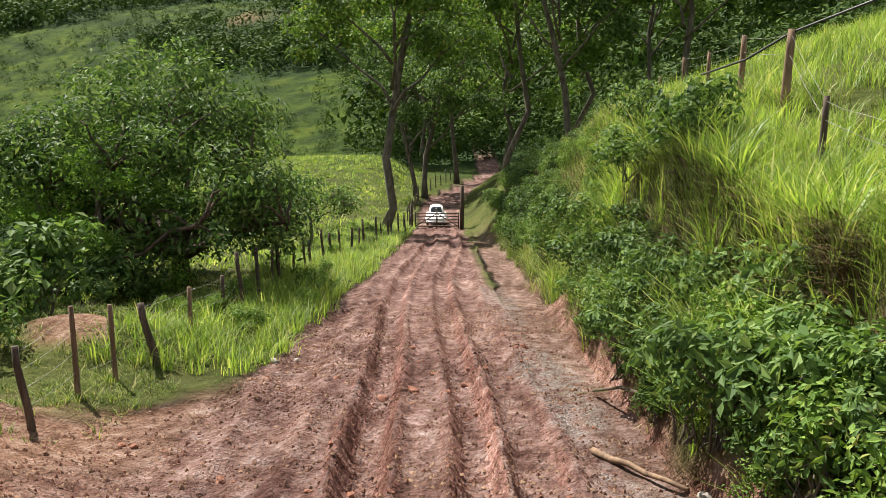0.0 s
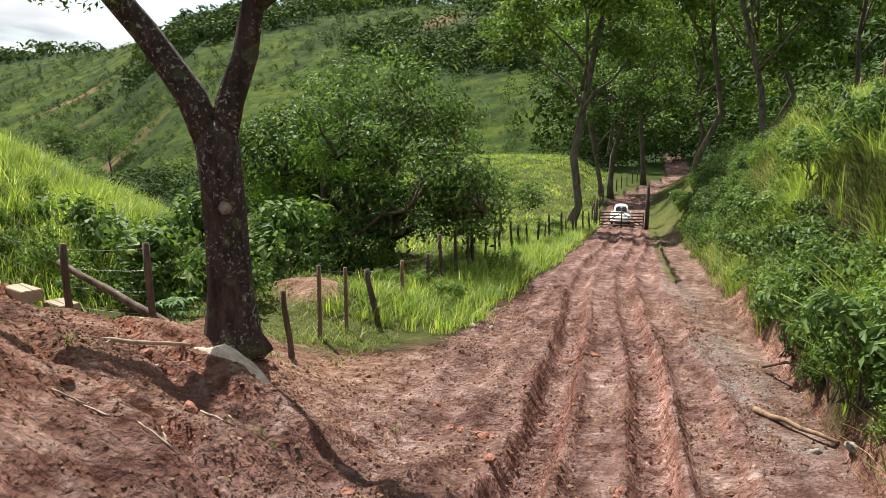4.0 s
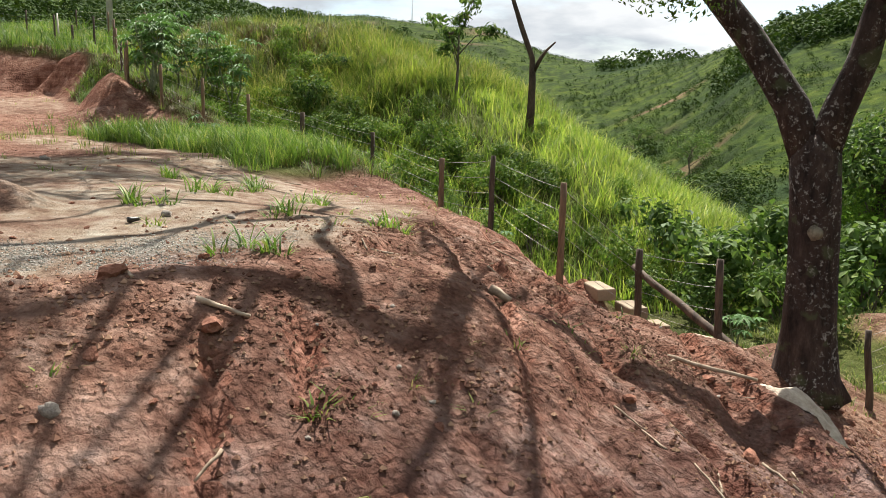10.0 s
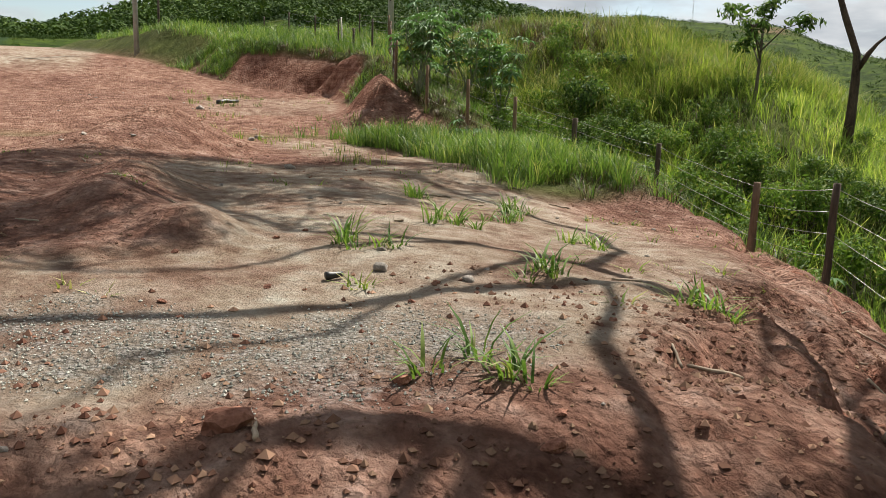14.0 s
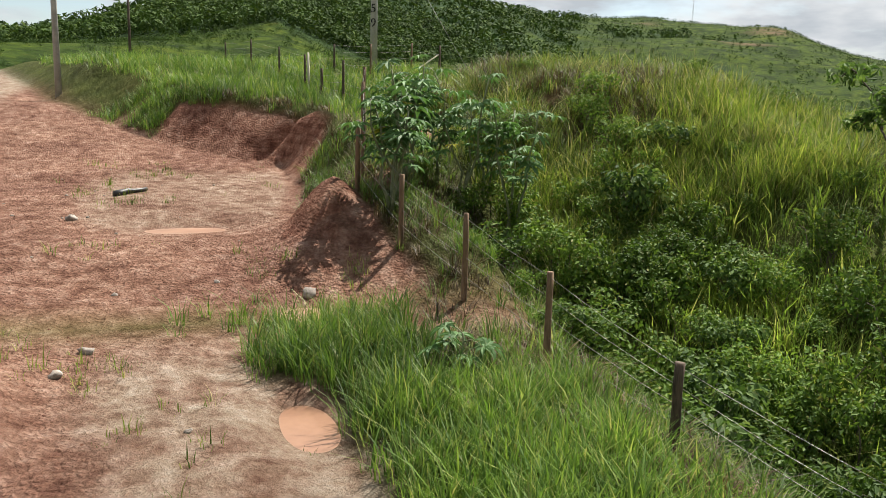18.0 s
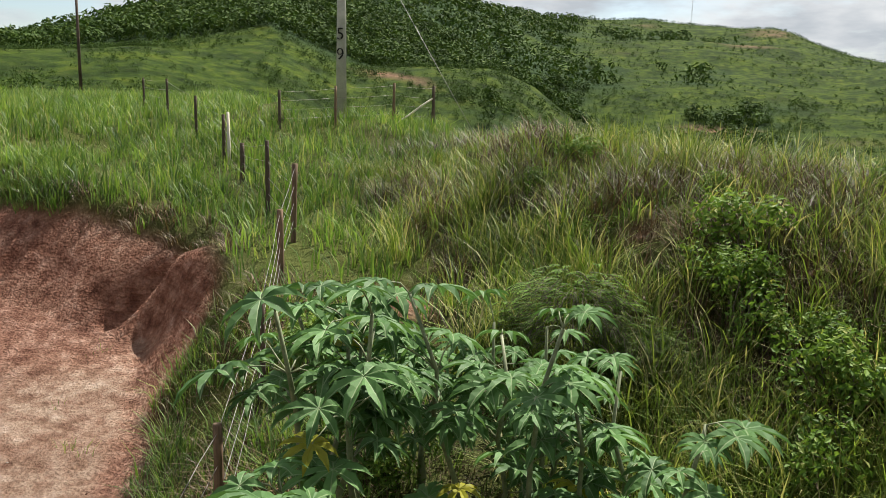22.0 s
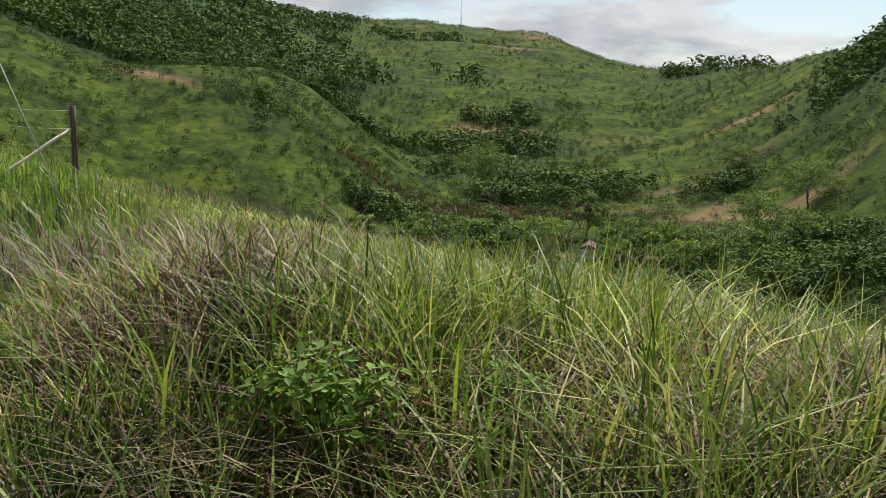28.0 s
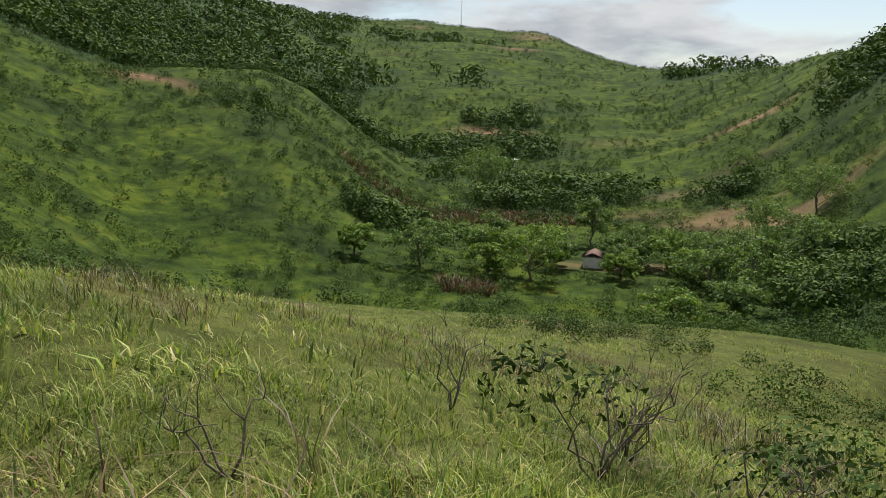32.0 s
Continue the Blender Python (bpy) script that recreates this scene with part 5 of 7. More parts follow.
def mango():
    x, y = -9.3, 28.2
    b = (x, y, gz(x, y) - 0.1)
    limbs, crowns = [], []
    for k in range(11):
        a = 2 * np.pi * k / 11 + rng.normal(0, 0.15)
        R, zt = rng.uniform(3.2, 5.4), rng.uniform(1.9, 5.4)
        line = [(0, 0, 0.9), (0.35 * R * np.cos(a), 0.35 * R * np.sin(a), 1.5 + 0.1 * zt), (0.7 * R * np.cos(a), 0.7 * R * np.sin(a), 0.4 + 0.75 * zt), (R * np.cos(a), R * np.sin(a), zt)]
        limbs.append((line, 0.17))
        crowns.append(((0.92 * R * np.cos(a), 0.92 * R * np.sin(a), zt + 0.5), (1.9, 1.9, 1.5)))
    for k in range(5):
        a = radians(115 + 38 * k)
        R = rng.uniform(3.4, 4.8)
        crowns.append(((R * np.cos(a), R * np.sin(a), rng.uniform(1.5, 2.5)), (1.6, 1.6, 1.1)))
    crowns += [((0, 0, 6.6), (2.6, 2.6, 1.6)), ((-2, 1, 5.8), (2.4, 2.2, 1.6)), ((2, -1, 5.9), (2.4, 2.2, 1.6)), ((0, -2.4, 5.4), (2.2, 2.0, 1.6)), ((-3.5, -1.5, 4.6), (2.2, 2.2, 1.8)), ((-4.5, 0.5, 3.2), (2.2, 2.0, 2.0))]
    tree("mango_tree", "broad dark-leaved mango tree with low spreading crown in the field", b, [(0, 0, 0), (0.05, 0, 0.5), (0, 0.05, 1.1)], limbs, crowns, 0.24, 36000, M_LEAF_DARK, M_BARK, 0.42, 9, 0.42, 0.5, 0.62)


mango()


def simple_tree(name, label, x, y, h, r, trunk_r, clear, count, leaf, mat, bark=None, lean=(0, 0), layers=7, slim=0.5, cat="tree", flat=0.8, group=""):
    b = (x, y, gz(x, y) - 0.1)
    top = np.array([lean[0], lean[1], h])
    trunk = [tuple(top * t * np.array([1, 1, 0.72]) + rng.normal(0, 0.02 * h, 3) * (0 < t) * np.array([1, 1, 0])) for t in (0, 0.12, 0.35, 0.6, 0.8, 1.0)]
    limbs, crowns = [], []
    for k in range(layers):
        a = 2.4 * k + rng.normal(0, 0.3)
        z0 = h * (clear + (0.72 - clear) * k / layers)
        R = r * rng.uniform(0.5, 0.85)
        zt = min(z0 + rng.uniform(0.12, 0.3) * h, h - 0.15 * r)
        s = top * (z0 / h)
        e = np.array([s[0] + R * np.cos(a), s[1] + R * np.sin(a), zt])
        limbs.append((bend_line(np.array([s[0], s[1], z0 * 0.95]), e, 5, 0.05 * R, 0.03), trunk_r * 0.38))
        crowns.append((tuple(e), (r * 0.48, r * 0.48, r * 0.33 * flat)))
    crowns.append(((top[0], top[1], h - 0.2 * r), (r * 0.55, r * 0.55, r * 0.35)))
    return tree(name, label, b, trunk, limbs, crowns, leaf, count, mat, bark or M_BARK_GREY, trunk_r, 6, slim, 0.2, 0.6, group, cat)


simple_tree("feathery_tree", "light green feathery-leaved tree before the mango", -10.6, 25.0, 5.2, 2.7, 0.12, 0.04, 15000, 0.13, M_LEAF_LIGHT, slim=0.3)
simple_tree("tall_tree", "tall slender tree with bare grey trunk by the road fence", -4.3, 58, 21, 6.5, 0.34, 0.42, 12000, 0.36, M_LEAF_MID, lean=(1.2, 0))
simple_tree("small_tree", "small dark-leaved tree beside the road fence", -6.6, 40, 3.6, 2.4, 0.10, 0.45, 3200, 0.16, M_LEAF_DARK)
simple_tree("multi_stem_tree", "several-stemmed tree standing behind the car", -1.9, 82, 17, 6.0, 0.30, 0.32, 6500, 0.38, M_LEAF_DARK, lean=(1.5, 0))
simple_tree("multi_stem_tree", "several-stemmed tree standing behind the car", -2.8, 83, 15, 5.0, 0.26, 0.34, 4500, 0.38, M_LEAF_DARK, lean=(-2.5, 0))
for x, y, h, r, ln in ((5.5, 74, 24, 7.5, 1), (9.5, 66, 22, 7, -1), (1.5, 96, 24, 8, 0), (13, 80, 22, 8, 0), (-6, 128, 24, 8, 0), (8, 108, 22, 8, 0), (17, 60, 18, 6.5, 0), (-3, 126, 25, 9, 0), (22, 90, 22, 8, 0)):
    simple_tree("woodland_tree", "tall dark tree at the edge of the wood", x, y, h, r, 0.30, 0.34, 6500, 0.55, M_LEAF_DARK if rng.uniform() < 0.6 else M_LEAF_MID, lean=(ln, 0), group="wood beyond the gate")


def snag():
    x, y = -23.3, 20.4
    root = thing("dead_tree", "bare dead forked trunk standing on the hill flank", "dead tree", Matrix.Translation((x, y, gz(x, y) - 0.1)))
    t = [(0, 0, 0), (0.02, 0, 1.0), (0.05, 0, 2.2), (-0.02, 0.03, 3.0), (-0.35, -0.25, 4.1), (-0.75, -0.45, 5.3), (-0.95, -0.6, 6.6)]
    part("trunk", grid_mesh("trunk", *tube_arrays(t, np.linspace(0.17, 0.06, 7), 9, 0.06), M_BARK), root)
    part("limb", grid_mesh("limb", *tube_arrays([(0.02, 0, 2.4), (0.25, 0.2, 3.0), (0.45, 0.3, 3.3), (0.75, 0.45, 3.6)], [0.09, 0.08, 0.05, 0.03], 7, 0.05), M_BARK), root)


snag()


def sapling():
    x, y = -25.6, 18.6
    b = (x, y, gz(x, y) - 0.1)
    trunk = [(0, 0, 0), (0.05, 0, 1.0), (0.02, 0.05, 2.0), (0.1, 0, 2.9)]
    limbs = [([(0.03, 0, 1.8), (0.7, 0.3, 2.5), (1.3, 0.6, 2.7)], 0.03), ([(0.03, 0, 2.0), (-0.6, -0.2, 2.8), (-1.1, -0.3, 3.3)], 0.03), ([(0.08, 0, 2.5), (0.2, 0.3, 3.2), (0.3, 0.5, 3.9)], 0.03), ([(0.05, 0, 1.4), (-0.7, 0.4, 1.9), (-1.2, 0.6, 2.2)], 0.03), ([(0.05, 0, 1.6), (0.5, -0.6, 2.2), (0.8, -1.0, 2.5)], 0.03)]
    crowns = [((1.2, 0.55, 2.7), (0.55, 0.5, 0.3)), ((-1.0, -0.3, 3.2), (0.6, 0.5, 0.35)), ((0.25, 0.4, 3.8), (0.6, 0.5, 0.4)), ((-1.1, 0.5, 2.1), (0.5, 0.4, 0.3)), ((0.7, -0.9, 2.5), (0.5, 0.4, 0.3)), ((0.1, 0, 3.0), (0.5, 0.5, 0.4))]
    tree("leafy_sapling", "thin sapling with loose drooping leaves on the hill", b, trunk, limbs, crowns, 0.24, 900, M_LEAF_DARK, M_BARK_GREY, 0.06, 6, 0.35, 0.8, 0.7, category="sapling")


sapling()

SH_DARK = [shrub_meshes(i, 0.15, 620, 0.75, 1.2, M_LEAF_DARK) for i in range(3)]
SH_MID = [shrub_meshes(i, 0.10, 800, 0.7, 1.0, M_LEAF_MID) for i in range(3)]
SH_BIG = [shrub_meshes(i, 0.24, 520, 1.1, 1.9, M_LEAF_DARK, 0.55) for i in range(2)]
SH_FEATHER = [frond_shrub(1.0, 1.1, 620) for i in range(2)]
X, Y = scatter(-34.5, -9, 8.6, 17.5, 260, lambda x, y: grown(x, y) * ss(4.2 + 0.0 * x - np.abs(line_field(x, y, GULLY)[0] + 1.2), 0, 2.0) * (1 - 0.75 * ss(x, -17, -13)) * (np.hypot(x + 33.6, y - 12.4) > 2.6))
shrubs("gully_shrub", "dark leafy shrub crowding the gully", [(a, b, rng.uniform(0.6, 1.25)) for a, b in zip(X, Y)], SH_MID + SH_DARK[:1] + SH_MID, group="gully shrubs")
X, Y = scatter(-40, -12, 13, 24, 60, hill_keep)
shrubs("hill_shrub", "leafy green shrub among the hill grass", [(a, b, rng.uniform(0.5, 1.0)) for a, b in zip(X, Y)], SH_MID, group="hill shrubs")
X, Y = scatter(3.1, 4.3, 4, 18, 120, lambda x, y: 1 + 0 * x)
shrubs("bank_shrub", "small dark weed shrub in the hollow of the cutting", [(a, b, rng.uniform(0.4, 1.05)) for a, b in zip(X, Y)], SH_DARK + SH_MID, group="cutting shrubs")
X, Y = scatter(3.3, 8.5, 16, 60, 400, lambda x, y: ss(x - 3.3, 0, 0.3) * ss(5.0 - x + 0.035 * y, 0, 1.2))
shrubs("bank_shrub", "leafy shrub growing on the roadside cutting", [(a, b, rng.uniform(0.55, 1.2)) for a, b in zip(X, Y)], SH_MID + SH_DARK, group="cutting shrubs")
X, Y = scatter(-16, -7.5, 14, 26, 30, lambda x, y: ss(-7.3 - x - 0.1 * (y - 12), 0, 1.5) * ss(3.5 - np.abs(line_field(x, y, GULLY)[0]), 0, 1))
shrubs("field_shrub", "large-leaved dark shrub at the mouth of the gully", [(a, b, rng.uniform(0.7, 1.3)) for a, b in zip(X, Y)], SH_BIG + SH_DARK, group="gully shrubs")
X, Y = scatter(-7.0, -3.6, 19, 60, 46, lambda x, y: ss(-3.2 - x, 0, 0.6))
shrubs("roadside_shrub", "leafy weed shrub beside the road fence", [(a, b, rng.uniform(0.4, 0.8)) for a, b in zip(X, Y)], SH_MID, group="roadside shrubs")
shrubs("feathery_shrub", "bright green feathery mimosa shrub in the gully head", [(-34.3, 13.2, 1.25), (-33.5, 13.9, 0.75), (-35.2, 12.7, 0.6)], SH_FEATHER)

shrubs("hill_shrub", "dark leafy shrub among brown grass on the crest", [(-41.9, 14.6, 0.55), (-42.6, 14.9, 0.5), (-40.9, 14.2, 0.45)], SH_MID, group="hill shrubs")


def dead_bush(x, y, h, n):
    root = thing("dead_bush", "leafless grey branching bush in the hill grass", "bush", Matrix.Translation((x, y, gz(x, y) - 0.05)), "dead bushes")
    for _ in range(n):
        a = rng.uniform(0, 6.28)
        e = np.array([0.55 * h * np.cos(a), 0.55 * h * np.sin(a), h * rng.uniform(0.6, 1.0)])
        ln = bend_line((0, 0, 0), e, 6, 0.1, 0.06)
        part("branch", grid_mesh("branch", *tube_arrays(ln, np.linspace(0.016, 0.005, 6), 5), M_BARK_GREY), root)
        for _k in range(4):
            q = ln[rng.integers(2, 6)]
            e2 = q + rng.normal(0, 0.22, 3) * h * 0.6 + (0, 0, 0.15 * h)
            part("branch", grid_mesh("branch", *tube_arrays(bend_line(q, e2, 4, 0, 0.08), np.linspace(0.007, 0.003, 4), 4), M_BARK_GREY), root)


for x, y, h, n in ((-45.9, 23.4, 1.5, 6), (-46.8, 24.9, 1.6, 6), (-44.6, 24.6, 1.3, 5), (-48.4, 23.2, 1.1, 4), (-46.5, 19.4, 1.0, 3)):
    dead_bush(x, y, h, n)

# ---- castor bean plants ----
M_CASTOR = leafy("castor_leaf", ((0.0, (0.060, 0.150, 0.050)), (0.6, (0.120, 0.245, 0.085)), (1.0, (0.210, 0.350, 0.140))), 0.6, 0.2, 0.25, 1.5, 0.7)
M_CASTOR_YELLOW = leafy("yellowing_leaf", ((0.0, (0.30, 0.34, 0.03)), (1.0, (0.46, 0.42, 0.05))), 0.5, 0.3, 0.4)
M_STEM = surface("pale_green_stem", (0.10, 0.12, 0.06), (0.22, 0.24, 0.14), 8, 0.6, 0.3, 40, 0.2, 0.003)


def add_veins(m):
    """Pale ribs along the lobes, meeting at the stalk."""
    nt = m.node_tree
    b = nt.nodes["Principled BSDF"]
    base = b.inputs["Base Color"].links[0].from_socket
    sep = nt.nodes.new("ShaderNodeSeparateXYZ")
    nt.links.new(nt.nodes.new("ShaderNodeTexCoord").outputs["Object"], sep.inputs[0])
    ang = maths(nt, "ARCTAN2", sep.outputs[0], sep.outputs[1])
    off = maths(nt, "PINGPONG", maths(nt, "ADD", maths(nt, "DIVIDE", ang, radians(304 / 7)), 10.5), 0.5)
    far = maths(nt, "SQRT", maths(nt, "ADD", maths(nt, "MULTIPLY", sep.outputs[0], sep.outputs[0]), maths(nt, "MULTIPLY", sep.outputs[1], sep.outputs[1])))
    rib = maths(nt, "MULTIPLY", maths(nt, "LESS_THAN", maths(nt, "MULTIPLY", off, far), 0.0045), 0.6)
    nt.links.new(mix(nt, rib, base, (0.30, 0.36, 0.20)), b.inputs["Base Color"])


add_veins(M_CASTOR)


def castor_leaf(mat):
    """A star of eight toothed, folded lobes on a short stalk, 0.5 m across."""
    v, f = [(0, 0, 0)], []
    lobes = 8
    for k in range(lobes):
        a = radians(-152 + 304 * k / (lobes - 1))
        L = 0.29 * (1 - 0.42 * abs(a / radians(152)) ** 1.6)
        dx, dy = math.sin(a), math.cos(a)
        sx, sy = dy, -dx
        b0 = len(v)
        for t, w, z in ((0.34, 0.028, 0.012), (0.58, 0.038, 0.014), (0.82, 0.021, 0.0), (1.0, 0.0, -0.03)):
            cz = z - 0.05 * t * t
            if w:
                v += [(dx * L * t - sx * w, dy * L * t - sy * w, cz + 0.012), (dx * L * t, dy * L * t, cz - 0.008), (dx * L * t + sx * w, dy * L * t + sy * w, cz + 0.012)]
            else:
                v.append((dx * L * t, dy * L * t, cz))
        f += [(0, b0, b0 + 1), (0, b0 + 1, b0 + 2)]
        for r in (0, 3):
            f += [(b0 + r, b0 + r + 3, b0 + r + 4, b0 + r + 1), (b0 + r + 1, b0 + r + 4, b0 + r + 5, b0 + r + 2)]
        f += [(b0 + 6, b0 + 9, b0 + 7), (b0 + 7, b0 + 9, b0 + 8)]
        if k:
            f.append((0, b0 - 8, b0))
    me = bpy.data.meshes.new("leaf")
    me.from_pydata(v, [], f)
    me.materials.append(mat)
    me.update()
    return me


LEAF_A, LEAF_Y = castor_leaf(M_CASTOR), castor_leaf(M_CASTOR_YELLOW)


def castor(x, y, h, n, stems, label, size=1.0, yellow=0.06):
    root = thing("castor_plant", label, "plant", Matrix.Translation((x, y, gz(x, y) - 0.05)), "castor plants")
    lines = []
    for k in range(stems):
        a = 2 * np.pi * k / max(stems, 1) + rng.uniform(0, 1)
        R = (0.10 + 0.22 * h) * rng.uniform(0.5, 1.0) * (stems > 1)
        top = np.array([R * np.cos(a), R * np.sin(a), h * rng.uniform(0.8, 1.0)])
        ln = bend_line((0, 0, 0), top, 7, 0, 0.02)
        lines.append(ln)
        part("stem", grid_mesh("stem", *tube_arrays(ln, np.linspace(0.035, 0.014, 7) * size, 6), M_STEM), root)
    pets = []
    for i in range(n):
        ln = lines[i % stems]
        t = rng.uniform(0.35, 1.0) ** 0.6
        q = ln[min(6, int(t * 6.5))]
        a = rng.uniform(0, 2 * np.pi)
        L = rng.uniform(0.18, 0.45) * size * (0.7 if t > 0.92 else 1.0)
        e = q + np.array([L * np.cos(a), L * np.sin(a), rng.uniform(-0.05, 0.22) * size])
        pets.append(tube_arrays(bend_line(q, e, 4, 0.05, 0.02), np.linspace(0.008, 0.005, 4), 4))
        s = size * rng.uniform(0.7, 1.35)
        m = Matrix.LocRotScale(Vector(e), Euler((rng.uniform(-0.5, 0.05), rng.uniform(-0.25, 0.25), a - math.pi / 2)), Vector((s, s, s)))
        part("leaf", LEAF_Y if (rng.uniform() < yellow and t < 0.8) else LEAF_A, root, "", m)
    tagged(part("stalk_work", grid_mesh("stalk_work", *merge(pets), M_STEM), root), kind="stuff")


for x, y, h, n, st in ((-27.3, 7.4, 2.5, 30, 3), (-28.6, 7.9, 2.3, 30, 3), (-30.1, 8.6, 2.7, 34, 3), (-31.2, 9.0, 2.6, 34, 3), (-30.4, 10.2, 3.7, 38, 3), (-31.5, 11.2, 2.9, 34, 3), (-29.6, 11.1, 3.6, 34, 3), (-32.2, 10.1, 2.1, 22, 2)):
    castor(x, y, h, int(1.25 * n), st, "leafy castor bean plant with star-shaped leaves by the fence", 1.15)
castor(-20.9, 6.5, 0.75, 8, 1, "young castor bean plant in lush grass", 0.9, 0)
castor(-12.9, 9.4, 0.6, 6, 1, "young castor bean plant below the yard edge", 0.8, 0)
castor(-9.2, 12.6, 0.7, 8, 2, "young castor bean plant near the concrete footings", 0.9, 0)

# ---- fences, gate, poles ----
def post_mesh(h, r, lean, bark, crook=0.0, sides=8):
    t = np.linspace(0, 1, 6)
    pts = np.stack([lean[0] * t + crook * np.sin(5 * t), lean[1] * t + crook * np.cos(4 * t) - crook, -0.25 + (h + 0.25) * t], -1)
    return grid_mesh("post", *tube_arrays(pts, r * (1.05 - 0.15 * t), sides, 0.06), bark)


def fence(name, label, posts, strands=4, wire_top=1.25, sag=0.03):
    """A wire fence: posts (x, y, height, radius, dark, lean, crook), with strands of wire from post to post."""
    root = thing(name, label, "fence")
    tops = []
    for x, y, h, r, dark, lean, crook in posts:
        z = gz(x, y)
        part("post", post_mesh(h, r, lean, M_POST_DARK if dark else M_POST, crook), root, "", Matrix.Translation((x, y, z)))
        tops.append((x, y, z, h, lean))
    for k in range(strands):
        for (x0, y0, z0, h0, l0), (x1, y1, z1, h1, l1) in zip(tops, tops[1:]):
            if math.hypot(x1 - x0, y1 - y0) > 9:
                continue
            f = (0.94 - 0.22 * k)
            a = (x0 + l0[0] * f, y0 + l0[1] * f, z0 + h0 * f)
            b = (x1 + l1[0] * f, y1 + l1[1] * f, z1 + h1 * f)
            part("wire", grid_mesh("wire", *tube_arrays(bend_line(a, b, 5, -sag, 0.002), np.full(5, 0.0035), 4), M_WIRE), root)
    return root


fence("yard_fence", "barbed wire fence on wooden posts along the yard and gully", [
    (-6.72, 8.1, 1.45, 0.055, 1, (-0.10, 0.08), 0.01), (-8.55, 8.63, 1.38, 0.06, 1, (-0.02, 0.03), 0.015), (-8.83, 7.08, 1.55, 0.055, 0, (-0.03, 0.02), 0), (-10.7, 7.3, 1.25, 0.05, 1, (0, 0.06), 0.01),
    (-12.0, 7.25, 1.05, 0.055, 0, (0.02, 0), 0), (-16.3, 8.6, 1.0, 0.05, 1, (0.02, 0), 0), (-18.5, 8.0, 0.95, 0.06, 1, (0, 0.03), 0.01), (-21.2, 7.85, 1.25, 0.05, 0, (0, 0), 0),
    (-23.8, 7.65, 1.45, 0.05, 0, (0, 0), 0), (-26.0, 7.22, 1.3, 0.05, 0, (0.02, 0), 0), (-28.5, 7.0, 1.5, 0.055, 0, (0, 0.02), 0), (-31.2, 7.8, 1.4, 0.05, 0, (0, 0), 0), (-34.2, 8.6, 1.35, 0.05, 1, (0, 0), 0),
    (-37.1, 9.3, 1.2, 0.055, 0, (0, 0), 0), (-39.4, 9.9, 1.5, 0.055, 0, (-0.05, 0.05), 0), (-42.0, 9.8, 1.6, 0.05, 1, (0, 0), 0), (-45.0, 9.6, 1.0, 0.06, 1, (0, 0), 0), (-47.6, 9.4, 1.35, 0.05, 1, (0, 0), 0), (-51.5, 8.9, 1.4, 0.05, 1, (0, 0), 0), (-56.5, 8.2, 1.4, 0.05, 1, (0, 0), 0), (-62, 7.4, 1.4, 0.05, 1, (0, 0), 0)])
M_PALE_STAKE = surface("pale_split_wood", (0.42, 0.38, 0.30), (0.62, 0.58, 0.48), 6, 0.8, 0.2, 40, 0.5, 0.008, stretch=(1, 1, 0.2))
stake = thing("fence_stake", "pale split wooden stake leaning by the fence", "stake", Matrix.Translation((-47.3, 9.5, gz(-47.3, 9.5))))
part("stake", grid_mesh("stake", *tube_arrays([(0.05, 0, -0.2), (0, 0, 0.6), (-0.08, 0, 1.45)], [0.05, 0.05, 0.04], 5), M_PALE_STAKE), stake)
fence("corner_fence", "wire fence with braced corner post on the hill crest", [(-51.8, 11.6, 1.3, 0.05, 1, (0, 0), 0), (-53.6, 13.9, 1.5, 0.05, 0, (0.03, 0), 0), (-53.75, 16.15, 1.55, 0.055, 0, (0.03, 0), 0), (-53.7, 17.7, 1.62, 0.065, 1, (0.03, 0), 0)])
zb = gz(-53.7, 17.7)
brace = thing("brace_pole", "pale diagonal brace pole propping the corner post", "pole")
part("pole", grid_mesh("pole", *tube_arrays(bend_line((-53.73, 16.1, zb + 0.1), (-53.68, 17.66, zb + 1.15), 5, 0, 0.004), np.full(5, 0.035), 7), M_PALE_STAKE), brace)
brace = thing("brace_pole", "grey diagonal brace pole leaning on a fence post by the tree", "pole")
part("pole", grid_mesh("pole", *tube_arrays(bend_line((-6.2, 8.0, gz(-6.2, 8.0) - 0.02), (-8.75, 8.72, gz(-8.55, 8.63) + 1.06), 6, 0, 0.004), np.linspace(0.065, 0.055, 6), 8, 0.04), M_POST_DARK), brace)

road_posts = [(-5.85, 11.0, 1.25, 0.055, 1, (-0.05, 0.0), 0.04), (-6.02, 12.9, 1.55, 0.045, 0, (-0.02, 0), 0), (-5.86, 14.05, 1.4, 0.045, 0, (-0.03, 0), 0), (-5.55, 15.2, 1.25, 0.075, 1, (-0.16, 0.02), 0.05), (-5.7, 17.9, 1.15, 0.05, 0, (0, 0), 0), (-5.6, 20.3, 1.2, 0.055, 1, (0, 0), 0.01)]
yy = 22.3
while yy < 61:
    road_posts.append((-5.65 + 3.2 * float(ss(np.array(yy), 28, 62)) + rng.normal(0, 0.1), yy, rng.uniform(1.1, 1.7), rng.uniform(0.045, 0.075), 1, (rng.normal(0, 0.06), 0), rng.uniform(0, 0.03)))
    yy += rng.uniform(1.5, 2.4)
fence("road_fence", "old wire fence on rough wooden posts beside the dirt road", road_posts)
fence("lane_fence", "wire fence running on beyond the gate", [(-2.9 + 0.03 * (k - 64) + 3.6 * float(ss(np.array(float(k)), 78, 112)), k, rng.uniform(1.2, 1.6), 0.06, 1, (rng.normal(0, 0.05), 0), 0.01) for k in range(64, 106, 3)], 3)
